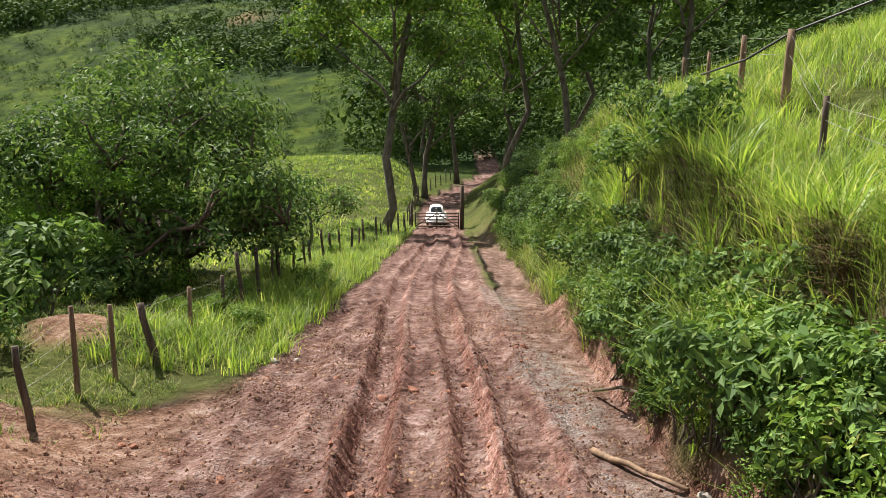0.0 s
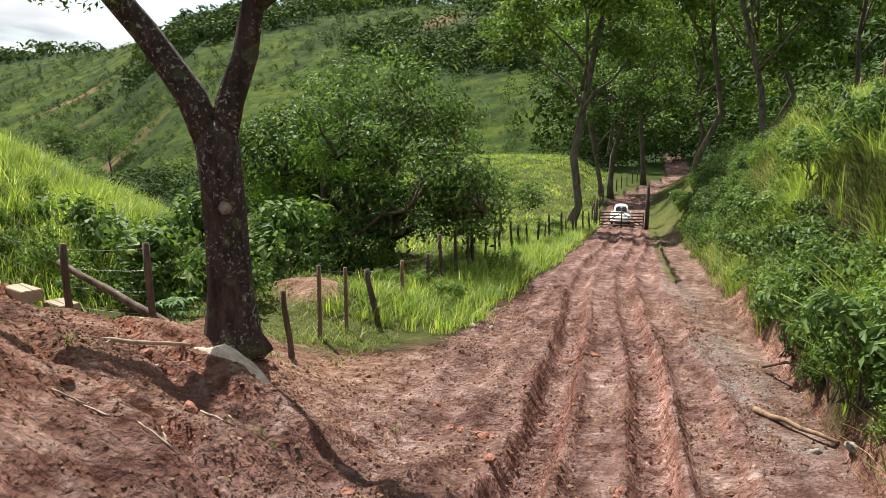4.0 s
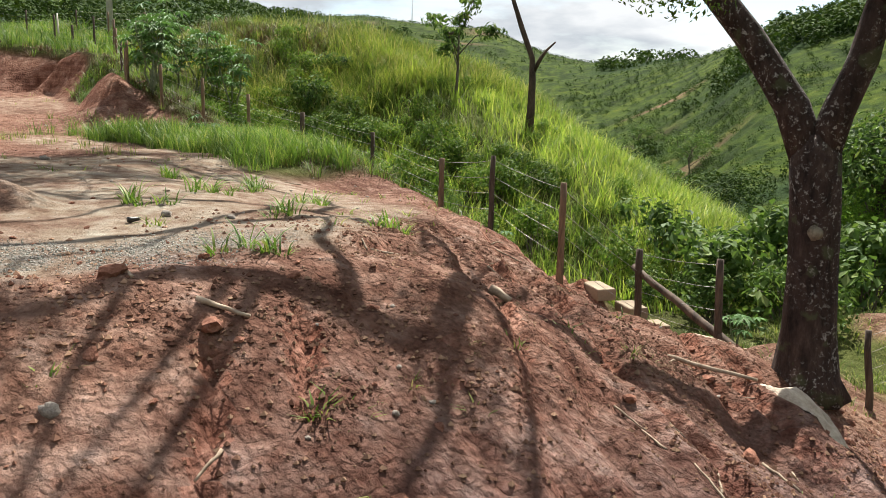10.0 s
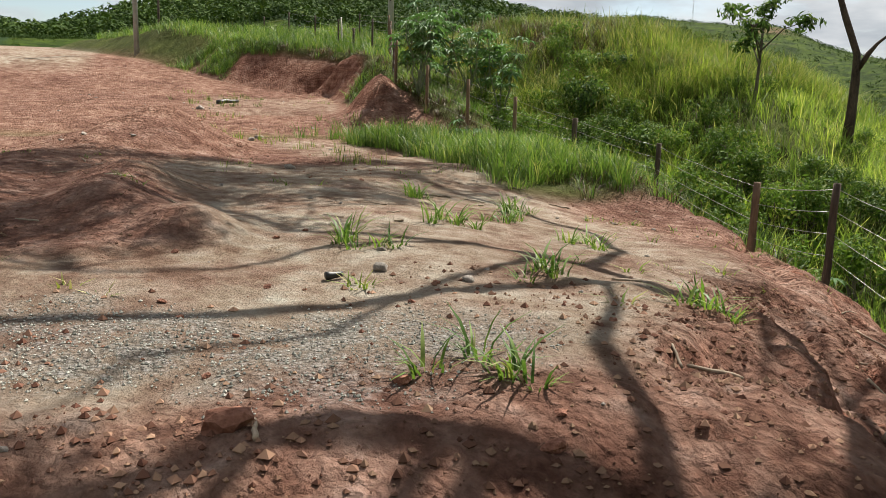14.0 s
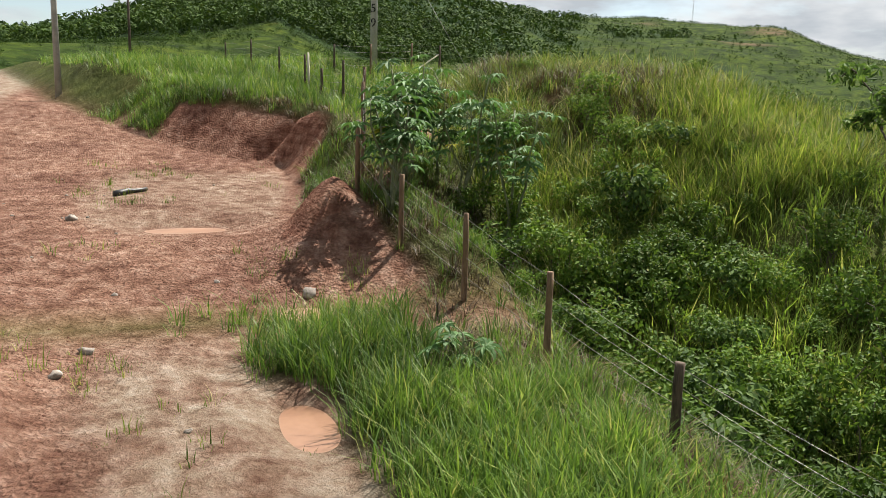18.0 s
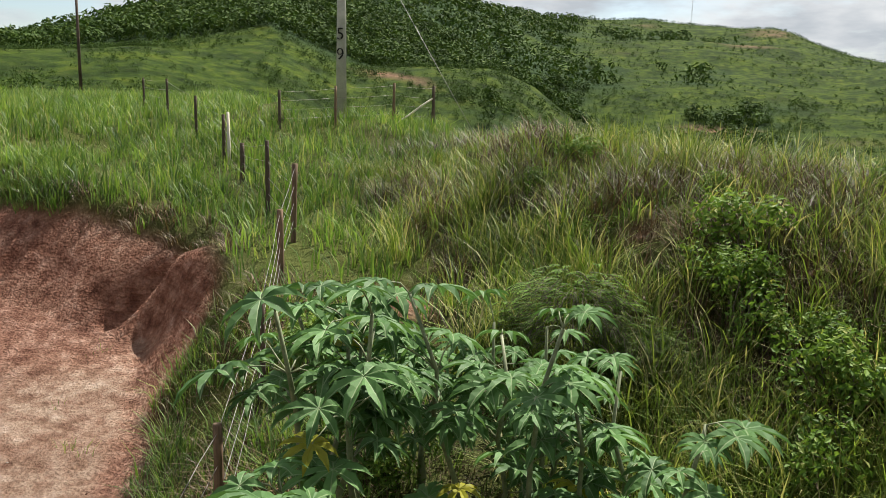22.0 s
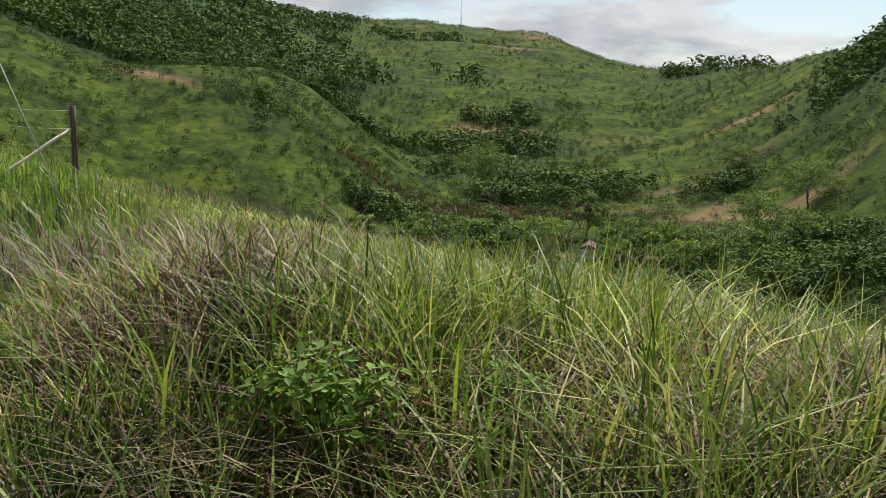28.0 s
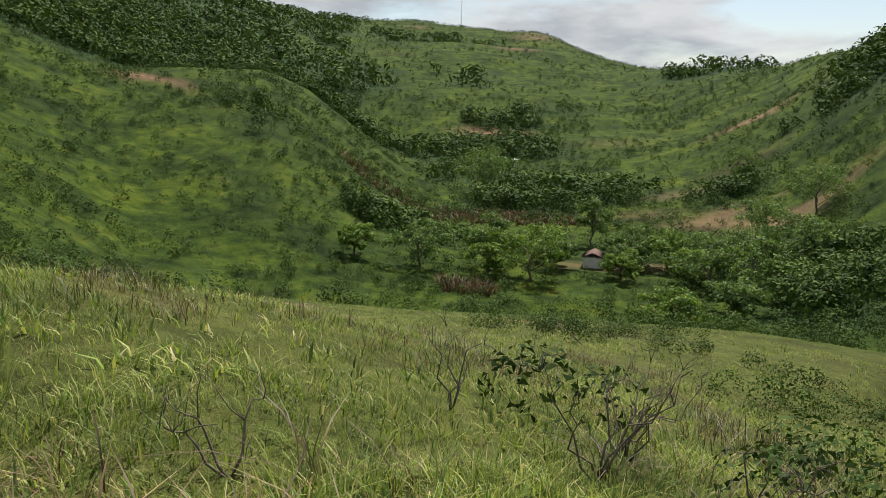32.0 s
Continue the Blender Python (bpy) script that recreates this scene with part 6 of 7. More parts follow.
fence("hillside_fence", "wire fence on wooden posts along the grassy hillside", [(4.9, 8.4, 1.3, 0.055, 1, (0, 0), 0), (5.9, 12.9, 1.3, 0.055, 1, (0.03, 0), 0), (7.05, 17.4, 1.75, 0.09, 0, (0.12, 0), 0.02), (7.5, 21.2, 1.5, 0.08, 0, (0.05, 0), 0.01), (8.2, 26, 1.3, 0.06, 0, (0, 0), 0), (9.0, 31.5, 1.3, 0.06, 0, (0, 0), 0), (9.8, 38, 1.3, 0.06, 0, (0, 0), 0)], 2)
M_PIPE = surface("black_plastic_pipe", (0.012, 0.012, 0.012), (0.035, 0.033, 0.030), 5, 0.5, 0.4, 60, 0.2, 0.003)
pipe = thing("water_pipe", "black plastic water pipe slung over the hillside fence", "pipe")
zp = gz(7.05, 17.4)
part("pipe", grid_mesh("pipe", *tube_arrays([(6.6, 21.5, zp + 1.0), (6.9, 19.2, zp + 1.25), (7.15, 17.4, zp + 1.68), (8.4, 15.6, zp + 2.3), (10.2, 13.4, zp + 3.0), (12.5, 11.0, gz(12.5, 11) + 1.6)], np.full(6, 0.028), 7), M_PIPE), pipe)


def gate():
    y, z = 61.2, road_z(np.array(61.2)) + 0.0
    z = float(z)
    root = thing("field_gate", "weathered five-bar wooden gate across the dirt road", "gate")
    x0, x1 = -2.2, 1.15
    for k in range(5):
        h = 0.22 + 0.24 * k
        part("bar", grid_mesh("bar", *tube_arrays(bend_line((x0, y, z + h), (x1, y, z + h + 0.03), 4, 0, 0.003), np.full(4, 0.045), 6), M_POST_DARK), root)
    for xx in (x0 + 0.05, (x0 + x1) / 2, x1 - 0.05):
        part("upright", grid_mesh("upright", *tube_arrays([(xx, y - 0.06, z + 0.05), (xx, y - 0.06, z + 1.32 + 0.15 * (abs(xx + 0.5) < 0.3))], [0.05, 0.05], 6), M_POST_DARK), root)
    for sx in (x0, x1):
        part("brace", grid_mesh("brace", *tube_arrays([(sx, y - 0.1, z + 0.2), ((x0 + x1) / 2, y - 0.1, z + 1.2)], [0.035, 0.035], 6), M_POST_DARK), root)
    for xx, h, r in ((-2.45, 1.9, 0.12), (1.35, 3.3, 0.17)):
        gp = thing("gate_post", "thick dark wooden gate post", "post", Matrix.Translation((xx, y, gz(xx, y))), "gate posts")
        part("post", grid_mesh("post", *tube_arrays([(0, 0, -0.3), (0.02, 0, h * 0.5), (0, 0, h)], [r, r * 0.95, r * 0.85], 9, 0.05), M_POST_DARK), gp)


gate()
M_CONCRETE = surface("weathered_concrete", (0.30, 0.29, 0.27), (0.48, 0.46, 0.43), 2.2, 0.85, 0.25, 60, 0.4, 0.004)
M_BLACK_PAINT = surface("black_stencil_paint", (0.012, 0.012, 0.012), (0.03, 0.03, 0.03), 6, 0.7, 0.2)


def mesh_of(curve_ob, name, mat):
    me = bpy.data.meshes.new_from_object(curve_ob.evaluated_get(bpy.context.evaluated_depsgraph_get()))
    me.name = name
    me.materials.clear()
    me.materials.append(mat)
    cu = curve_ob.data
    bpy.data.objects.remove(curve_ob)
    bpy.data.curves.remove(cu)
    return me


def utility_pole(x, y, h, r0, r1, mat, label, arm=True):
    z = gz(x, y)
    root = thing("utility_pole", label, "pole", Matrix.Translation((x, y, z)))
    part("shaft", grid_mesh("shaft", *tube_arrays([(0, 0, -0.4), (0, 0, h * 0.5), (0, 0, h)], [r0, (r0 + r1) / 2, r1], 16), mat), root)
    if arm:
        part("crossarm", grid_mesh("crossarm", *tube_arrays([(-0.3, -0.95, h - 0.3), (0.3, 0.95, h - 0.3)], [0.06, 0.06], 4), M_POST_DARK), root)
        for s in (-0.9, -0.45, 0.45, 0.9):
            part("insulator", grid_mesh("insulator", *tube_arrays([(0.31 * s, s, h - 0.26), (0.31 * s, s, h - 0.08)], [0.045, 0.03], 8), M_BLACK_PAINT), root)
    return root


main_pole = utility_pole(-55.25, 14.5, 8.6, 0.21, 0.13, M_CONCRETE, "grey round concrete utility pole with painted figures in grass")
for ch, zc in (("5", 3.0), ("9", 2.25)):
    cu = bpy.data.curves.new("figure", "FONT")
    cu.body, cu.size, cu.align_x, cu.extrude = ch, 0.62, "CENTER", 0.004
    ob = new("figure", cu)
    bpy.context.view_layer.update()
    me = mesh_of(ob, "figure", M_BLACK_PAINT)
    co = np.empty(len(me.vertices) * 3, np.float32)
    me.vertices.foreach_get("co", co)
    co = co.reshape(-1, 3)
    rp = 0.19
    facing = math.atan2(-14.5 + 11.0, 55.25 - 31.0) - 0.35
    an = facing + co[:, 0] / rp
    me.vertices.foreach_set("co", np.stack([(rp + 0.012) * np.cos(an), (rp + 0.012) * np.sin(an), zc + co[:, 1]], -1).astype(np.float32).ravel())
    me.update()
    part("painted_figure", me, main_pole, "black painted figure")
utility_pole(-53.6, -0.85, 9.0, 0.15, 0.10, M_CONCRETE, "slim grey utility pole at the edge of the road")
utility_pole(-118.0, 1.5, 10.5, 0.17, 0.12, M_POST_DARK, "distant dark wooden utility pole with crossarm")
guy = thing("guy_wire", "steel guy wire running down from the concrete pole", "wire")
zt = gz(-55.25, 14.5) + 8.2
part("wire", grid_mesh("wire", *tube_arrays(bend_line((-55.2, 14.5, zt), (-45.0, 16.2, gz(-45.0, 16.2)), 4), np.full(4, 0.008), 5), M_WIRE), guy)
for s in (-0.9, 0.9):
    line = thing("power_line", "thin overhead power cable between the poles", "cable", group="overhead cables")
    part("cable", grid_mesh("cable", *tube_arrays(bend_line((-55.25 + 0.3 * s, 14.5 + s, gz(-55.25, 14.5) + 8.4), (-118 + 0.3 * s, 1.5 + s, gz(-118, 1.5) + 10.3), 12, -0.9), np.full(12, 0.01), 4), M_PIPE), line)

# ---- car behind the gate ----
M_WHITE_PAINT = surface("white_car_paint", (0.66, 0.67, 0.66), (0.78, 0.78, 0.76), 1.5, 0.3, 0.5, 30, 0.05, 0.001)
M_GLASS = surface("dark_car_glass", (0.012, 0.014, 0.016), (0.03, 0.034, 0.036), 2, 0.08, 0.6, 30, 0.0)
M_TYRE = surface("black_tyre", (0.014, 0.013, 0.013), (0.04, 0.036, 0.034), 6, 0.85, 0.2)
M_CHROME = surface("dull_chrome", (0.45, 0.45, 0.45), (0.62, 0.62, 0.62), 4, 0.25, 0.5, metal=0.9)
M_LAMP_GLASS = surface("headlamp_glass", (0.5, 0.52, 0.52), (0.7, 0.72, 0.72), 8, 0.1, 0.6)


def loft(sections, mat, name, closed=True):
    """Rings of points (all the same number) joined by quads."""
    v = np.concatenate([np.asarray(s, float) for s in sections])
    n, m = len(sections), len(sections[0])
    f = [(i * m + j, i * m + (j + 1) % m, (i + 1) * m + (j + 1) % m, (i + 1) * m + j) for i in range(n - 1) for j in range(m if closed else m - 1)]
    return grid_mesh(name, v, np.array(f), mat)


def hull(y, w, z0, z1, k=2.6, n=20):
    a = np.linspace(0, 2 * np.pi, n, endpoint=False)
    c, s = np.cos(a), np.sin(a)
    return np.stack([np.sign(c) * np.abs(c) ** (2 / k) * w, np.full(n, y), (z0 + z1) / 2 + np.sign(s) * np.abs(s) ** (2 / k) * (z1 - z0) / 2], -1)


def car():
    x, y = -0.6, 64.6
    root = thing("car", "small rounded white saloon car waiting behind the gate", "car", Matrix.Translation((x, y, gz(x, y) + 0.02)))
    part("body", loft([hull(-2.0, 0.05, 0.35, 0.45), hull(-1.95, 0.52, 0.30, 0.62), hull(-1.6, 0.66, 0.26, 0.84), hull(-0.9, 0.72, 0.26, 0.98), hull(0.6, 0.74, 0.26, 1.0), hull(1.5, 0.68, 0.3, 0.92), hull(1.95, 0.45, 0.35, 0.62), hull(2.05, 0.05, 0.4, 0.5)], M_WHITE_PAINT, "body"), root)
    part("roof", loft([hull(-0.75, 0.55, 0.8, 0.98), hull(-0.55, 0.56, 0.8, 1.28), hull(-0.25, 0.55, 0.8, 1.46), hull(0.35, 0.55, 0.8, 1.5), hull(0.95, 0.5, 0.8, 1.34), hull(1.5, 0.35, 0.75, 0.95)], M_WHITE_PAINT, "roof"), root)
    part("windscreen", loft([[(-0.44, -0.775, 1.0), (0.44, -0.775, 1.0)], [(-0.42, -0.62, 1.22), (0.42, -0.62, 1.22)], [(-0.36, -0.42, 1.38), (0.36, -0.42, 1.38)]], M_GLASS, "windscreen", False), root)
    for s in (-1, 1):
        part("side_window", loft([[(s * 0.585, -0.35, 1.02), (s * 0.585, 0.85, 1.02)], [(s * 0.54, -0.2, 1.34), (s * 0.54, 0.65, 1.34)]], M_GLASS, "side_window", False), root)
        for yy_ in (-1.3, 1.25):
            part("fender", loft([hull(yy_ - 0.5, 0.04, 0.3, 0.4), hull(yy_ - 0.3, 0.15, 0.28, 0.66), hull(yy_, 0.18, 0.28, 0.78), hull(yy_ + 0.3, 0.15, 0.28, 0.66), hull(yy_ + 0.55, 0.04, 0.3, 0.4)], M_WHITE_PAINT, "fender"), root, "", Matrix.Translation((s * 0.66, 0, 0)))
            w = part("wheel", grid_mesh("wheel", *tube_arrays([(-0.08, 0, 0), (0.08, 0, 0)], [0.2, 0.2], 16), M_CHROME), root, "", Matrix.Translation((s * 0.66, yy_, 0.31)))
            part("tyre", grid_mesh("tyre", *tube_arrays([(-0.075, 0, 0), (-0.04, 0, 0), (0.04, 0, 0), (0.075, 0, 0)], [0.27, 0.31, 0.31, 0.27], 18), M_TYRE), w)
        part("headlight", grid_mesh("headlight", *tube_arrays([(0, 0.05, 0), (0, 0, 0), (0, -0.03, 0)], [0.1, 0.1, 0.06], 14), M_LAMP_GLASS), root, "round headlight", Matrix.Translation((s * 0.58, -1.82, 0.62)))
    part("bumper", grid_mesh("bumper", *tube_arrays([(-0.72, -2.0, 0.38), (-0.4, -2.1, 0.38), (0.4, -2.1, 0.38), (0.72, -2.0, 0.38)], np.full(4, 0.05), 8), M_CHROME), root, "dull chrome bumper")


car()

# ---- loose things on the ground ----
M_ROCK = surface("pale_stone", (0.14, 0.12, 0.10), (0.36, 0.32, 0.28), 5, 0.85, 0.2, 40, 0.7, 0.02)
M_CLOD = surface("red_clod", (0.13, 0.055, 0.036), (0.31, 0.155, 0.108), 5, 0.95, 0.1, 40, 0.9, 0.03)
M_STICK = surface("dry_stick", (0.16, 0.12, 0.085), (0.38, 0.31, 0.23), 8, 0.85, 0.2, 60, 0.5, 0.005)
M_GRAVEL = surface("grey_gravel", (0.28, 0.24, 0.19), (0.48, 0.42, 0.345), 9, 0.95, 0.1, 70, 1.0, 0.06)
M_BLOCK = surface("cream_concrete_block", (0.20, 0.155, 0.105), (0.34, 0.275, 0.20), 3, 0.9, 0.2, 50, 0.5, 0.006)


def lump(r, seed_, flat=0.65, mat=None, name="stone", sub=2):
    bm = bmesh.new()
    bmesh.ops.create_icosphere(bm, subdivisions=sub, radius=r)
    for v in bm.verts:
        k = 1 + 0.5 * noise.noise(v.co / r * 1.1 + Vector((seed_ * 7.1, 0, 0))) + 0.32 * noise.noise(v.co / r * 3 + Vector((0, seed_ * 3.3, 0)))
        v.co *= k
        v.co.z *= flat
    me = bpy.data.meshes.new(name)
    bm.to_mesh(me)
    bm.free()
    me.materials.append(mat or M_ROCK)
    me.polygons.foreach_set("use_smooth", [True] * len(me.polygons))
    return me


STONES = [lump(0.1, i) for i in range(5)]
CLODS = [lump(0.1, i + 20, 0.6, M_CLOD, "clod") for i in range(8)]
for me in CLODS:
    me.polygons.foreach_set("use_smooth", [False] * len(me.polygons))


def put_stones(name, label, places, meshes, group):
    for i, (x, y, s) in enumerate(places):
        ob = new(name, meshes[i % len(meshes)])
        ob.matrix_basis = Matrix.LocRotScale((x, y, gz(x, y) + 0.02 * s), Euler((rng.uniform(-0.4, 0.4), rng.uniform(-0.4, 0.4), rng.uniform(0, 6.28))), Vector((s, s * rng.uniform(0.7, 1.2), s)))
        tagged(ob, label, name, group)


put_stones("stone", "pale grey stone lying on the bare earth", [(-8.46, 1.02, 0.65), (-4.9, -0.9, 0.6), (-16.3, 1.66, 0.9), (-3.9, 15.6, 0.7), (-3.4, 15.9, 0.9), (-3.1, 16.6, 0.6), (2.6, 8.9, 0.8), (2.95, 8.5, 1.1), (-22.8, 2.0, 1.1), (-21.9, 1.7, 0.9), (-31.5, 1.2, 1.3), (-25.4, 5.4, 1.3), (-8.0, 1.5, 0.45), (-9.1, 1.2, 0.35)], STONES, "loose stones")
X, Y = scatter(-16, -1, -3, 7, 60, lambda x, y: bare(x, y))
put_stones("stone", "small pale stone scattered on the bare earth", [(a, b, rng.uniform(0.10, 0.30)) for a, b in zip(X, Y)], STONES, "loose stones")
X, Y = scatter(-40, -18, -3, 6, 45, lambda x, y: bare(x, y))
put_stones("stone", "small pale stone lying in the pit", [(a, b, rng.uniform(0.15, 0.5)) for a, b in zip(X, Y)], STONES, "loose stones")
put_stones("clod", "large dark red clod of earth on the embankment crest", [(-5.95, -0.25, 1.0), (-6.2, -1.4, 0.6), (-5.6, 0.9, 0.5), (-6.6, -1.9, 0.8), (-5.2, -0.6, 0.5)], CLODS, "earth clods")
X, Y = scatter(-7, 2.4, -3, 19, 520, lambda x, y: bare(x, y) * (0.25 + 0.75 * ss(fbm(x, y, 1.6, 3, 301), 0.0, 0.15)))
put_stones("clod", "crumbled red clod of earth", [(a, b, 0.22 + 0.75 * rng.uniform() ** 2.5) for a, b in zip(X, Y)], CLODS, "earth clods")
X, Y = scatter(-23, -7, -3.5, 3, 130, lambda x, y: bare(x, y) * ss(fbm(x, y, 2.0, 3, 305), 0.02, 0.15))
put_stones("clod", "crumbled red clod of earth on the yard", [(a, b, rng.uniform(0.12, 0.3)) for a, b in zip(X, Y)], CLODS, "earth clods")


def stick(a, b, r, label, name="stick", mat=None, lift=0.03):
    a, b = np.array([*a, gz(*a) + lift]), np.array([*b, gz(*b) + lift])
    p = bend_line(a, b, 6, 0, 0.012)
    p[1:-1, 2] = np.maximum(p[1:-1, 2], lie(p[1:-1, 0], p[1:-1, 1]) + lift * 0.7)
    return tagged(new(name, grid_mesh(name, *tube_arrays(p, np.linspace(r, r * 0.6, 6), 7, 0.08), mat or M_STICK)), label, name)


tagged(stick((2.04, 10.5), (2.9, 9.05), 0.05, "brown fallen log lying at the edge of the road", "log", M_POST, 0.05))
stick((-5.75, 5.35), (-4.75, 5.75), 0.03, "long dry pole lying by the big tree", "stick")
stick((-6.6, 7.3), (-6.2, 7.75), 0.05, "short pale log by the fence post", "log")
stick((-5.4, 0.1), (-5.15, 0.35), 0.02, "short dry stick on the embankment")
stick((-6.3, 3.4), (-6.15, 3.55), 0.05, "pale cut stump on the slope", "stump", None, 0.05)
stick((-34.6, 2.0), (-35.2, 2.8), 0.09, "black rubber pipe piece lying in the pit", "pipe", M_PIPE, 0.06)
stick((-8.33, 0.60), (-8.36, 0.72), 0.03, "short black pipe end on the yard", "pipe", M_PIPE, 0.03)
stick((2.6, 13.5), (4.0, 8.0), 0.03, "thin dead branch across the foot of the cutting", "branch", M_POST_DARK, 0.10)
for _ in range(60):
    x, y = rng.uniform(-16, -3), rng.uniform(-2.5, 6.5)
    a, L = rng.uniform(0, 6.28), rng.uniform(0.10, 0.40)
    stick((x, y), (x + L * math.cos(a), y + L * math.sin(a)), rng.uniform(0.006, 0.014), "thin dry twig lying on the bare earth", "twig", None, 0.012)


# the pile of grey gravel by the big tree, as one mound
def sand_heap():
    n = 30
    g = np.linspace(-1, 1, n)
    A, B = np.meshgrid(g, g)
    d = np.hypot(A, B)
    wx, wy = -4.35 + A * 0.6, 6.05 + B * 0.42
    edge = d + 0.5 * fbm(wx, wy, 0.4, 3, 312)
    z = lie(wx, wy) + 0.24 * np.clip(1 - edge * edge, -0.3, 1) + 0.03 * vnoise(wx * 26, wy * 26, 311) * (edge < 1) - 0.01
    i = np.arange(n * n).reshape(n, n)
    q = np.stack([i[:-1, :-1], i[:-1, 1:], i[1:, 1:], i[1:, :-1]], -1).reshape(-1, 4)
    tagged(new("sand_heap", grid_mesh("sand_heap", np.stack([wx, wy, z], -1).reshape(-1, 3), q, M_GRAVEL)), "small heap of pale grey gravel at the foot of the tree", "sand heap")


sand_heap()


def loose_gravel():
    """Angular chips of crushed stone lying on the yard, one joined sheet of stuff."""
    chips("loose_gravel", "crushed grey stone chips spread on the yard", "gravel", *scatter(-9.0, -5.6, -2.2, 2.2, 15000, lambda a, b: gravel_mask(a, b)), 0.005, 0.014, M_CHIPS)


def chips(name, label, category, x, y, r0, r1, mat):
    n = len(x)
    base = np.array([(1, 0, 0), (0, 1, 0), (-1, 0, 0), (0, -1, 0), (0, 0, 0.8), (0, 0, -0.8)], float)
    v = base[None] * rng.uniform(0.5, 1.2, (n, 6, 1)) * (r0 + (r1 - r0) * rng.uniform(0, 1, (n, 1, 1)) ** 2)
    a = rng.uniform(0, 6.28, n)
    c, s = np.cos(a)[:, None], np.sin(a)[:, None]
    v = np.stack([v[..., 0] * c - v[..., 1] * s + x[:, None], v[..., 0] * s + v[..., 1] * c + y[:, None], v[..., 2] + lie(x, y)[:, None] + 0.004], -1)
    tri = np.array([(0, 1, 4), (1, 2, 4), (2, 3, 4), (3, 0, 4), (1, 0, 5), (2, 1, 5), (3, 2, 5), (0, 3, 5)])
    f = (tri[None] + 6 * np.arange(n)[:, None, None]).reshape(-1, 3)
    tagged(new(name, grid_mesh(name, v.reshape(-1, 3), f, mat, False)), label, category, kind="stuff")


M_CHIPS = leafy("stone_chips", ((0.0, (0.13, 0.13, 0.125)), (0.5, (0.26, 0.26, 0.25)), (1.0, (0.42, 0.42, 0.41))), 0.9, 0.15, 0.0, depth=0.95)
loose_gravel()
M_CRUMB = leafy("earth_crumbs", ((0.0, (0.110, 0.052, 0.040)), (0.5, (0.200, 0.112, 0.087)), (1.0, (0.33, 0.215, 0.160))), 0.95, 0.05, 0.0, depth=0.9)


def crumbly(x, y):
    return bare(x, y) * (1 - 0.85 * pale_mask(x, y)) * (0.25 + 0.75 * ss(fbm(x, y, 0.9, 3, 411), -0.05, 0.15))


chips("earth_crumbs", "crumbs of red earth covering the embankment", "earth", *scatter(-8.5, -2.0, -3.0, 7.5, 30000, crumbly), 0.006, 0.034, M_CRUMB)
chips("road_crumbs", "churned crumbs of red earth on the dirt road", "earth", *scatter(-5.5, 3.2, 4.0, 24.0, 24000, crumbly), 0.008, 0.05, M_CRUMB)
chips("pit_crumbs", "crumbs of red earth and small chips in the pit", "earth", *scatter(-40, -9, -4.0, 8.5, 12000, lambda x, y: crumbly(x, y) * (pale_mask(x, y) < 0.3)), 0.006, 0.028, M_CRUMB)


def block(x, y, z, L, W, H, turn, label):
    bm = bmesh.new()
    bmesh.ops.create_cube(bm, size=1)
    bmesh.ops.scale(bm, vec=(L, W, H), verts=bm.verts)
    bmesh.ops.bevel(bm, geom=bm.edges[:], offset=0.012, segments=2, affect="EDGES")
    me = bpy.data.meshes.new("concrete_block")
    bm.to_mesh(me)
    bm.free()
    me.materials.append(M_BLOCK)
    ob = new("concrete_block", me)
    ob.matrix_basis = pose(x, y, z + H / 2 - 0.03, 0, 0, turn)
    tagged(ob, label, "concrete block", "concrete footings")


block(-9.75, 9.05, gz(-9.75, 9.05), 0.7, 0.35, 0.2, -25, "cream concrete footing block set in the slope")
block(-9.25, 9.35, gz(-9.25, 9.35), 0.6, 0.35, 0.26, -25, "cream concrete footing block in a stepped row")
block(-8.95, 9.65, gz(-8.95, 9.65), 0.45, 0.35, 0.2, -25, "cream concrete footing block in a stepped row")
block(-8.3, 10.5, gz(-8.3, 10.5), 2.1, 0.35, 0.26, 52, "long cream concrete footing beam beside weeds")

M_MUD_WATER = surface("muddy_water", (0.22, 0.115, 0.07), (0.31, 0.175, 0.11), 1.2, 0.3, 0.5, 12, 0.02, 0.002)
for x, y, a, b in ((-20.2, 4.4, 1.7, 0.85), (-24.9, 5.3, 1.2, 0.9), (-30.7, 3.4, 0.8, 1.7)):
    z = gz(x, y) + (0.09 if x > -22 else 0.035)
    an = np.linspace(0, 2 * np.pi, 40, endpoint=False)
    rr_ = 1 + 0.15 * np.sin(3 * an + x) + 0.1 * np.sin(5 * an + y) + 0.06 * np.sin(9 * an + 2 * x)
    me = bpy.data.meshes.new("puddle")
    me.from_pydata([(x + a * r * math.cos(t), y + b * r * math.sin(t), z) for r, t in zip(rr_, an)], [], [tuple(range(40))])
    me.materials.append(M_MUD_WATER)
    tagged(new("puddle", me), "shallow puddle of muddy orange water", "puddle", "puddles")

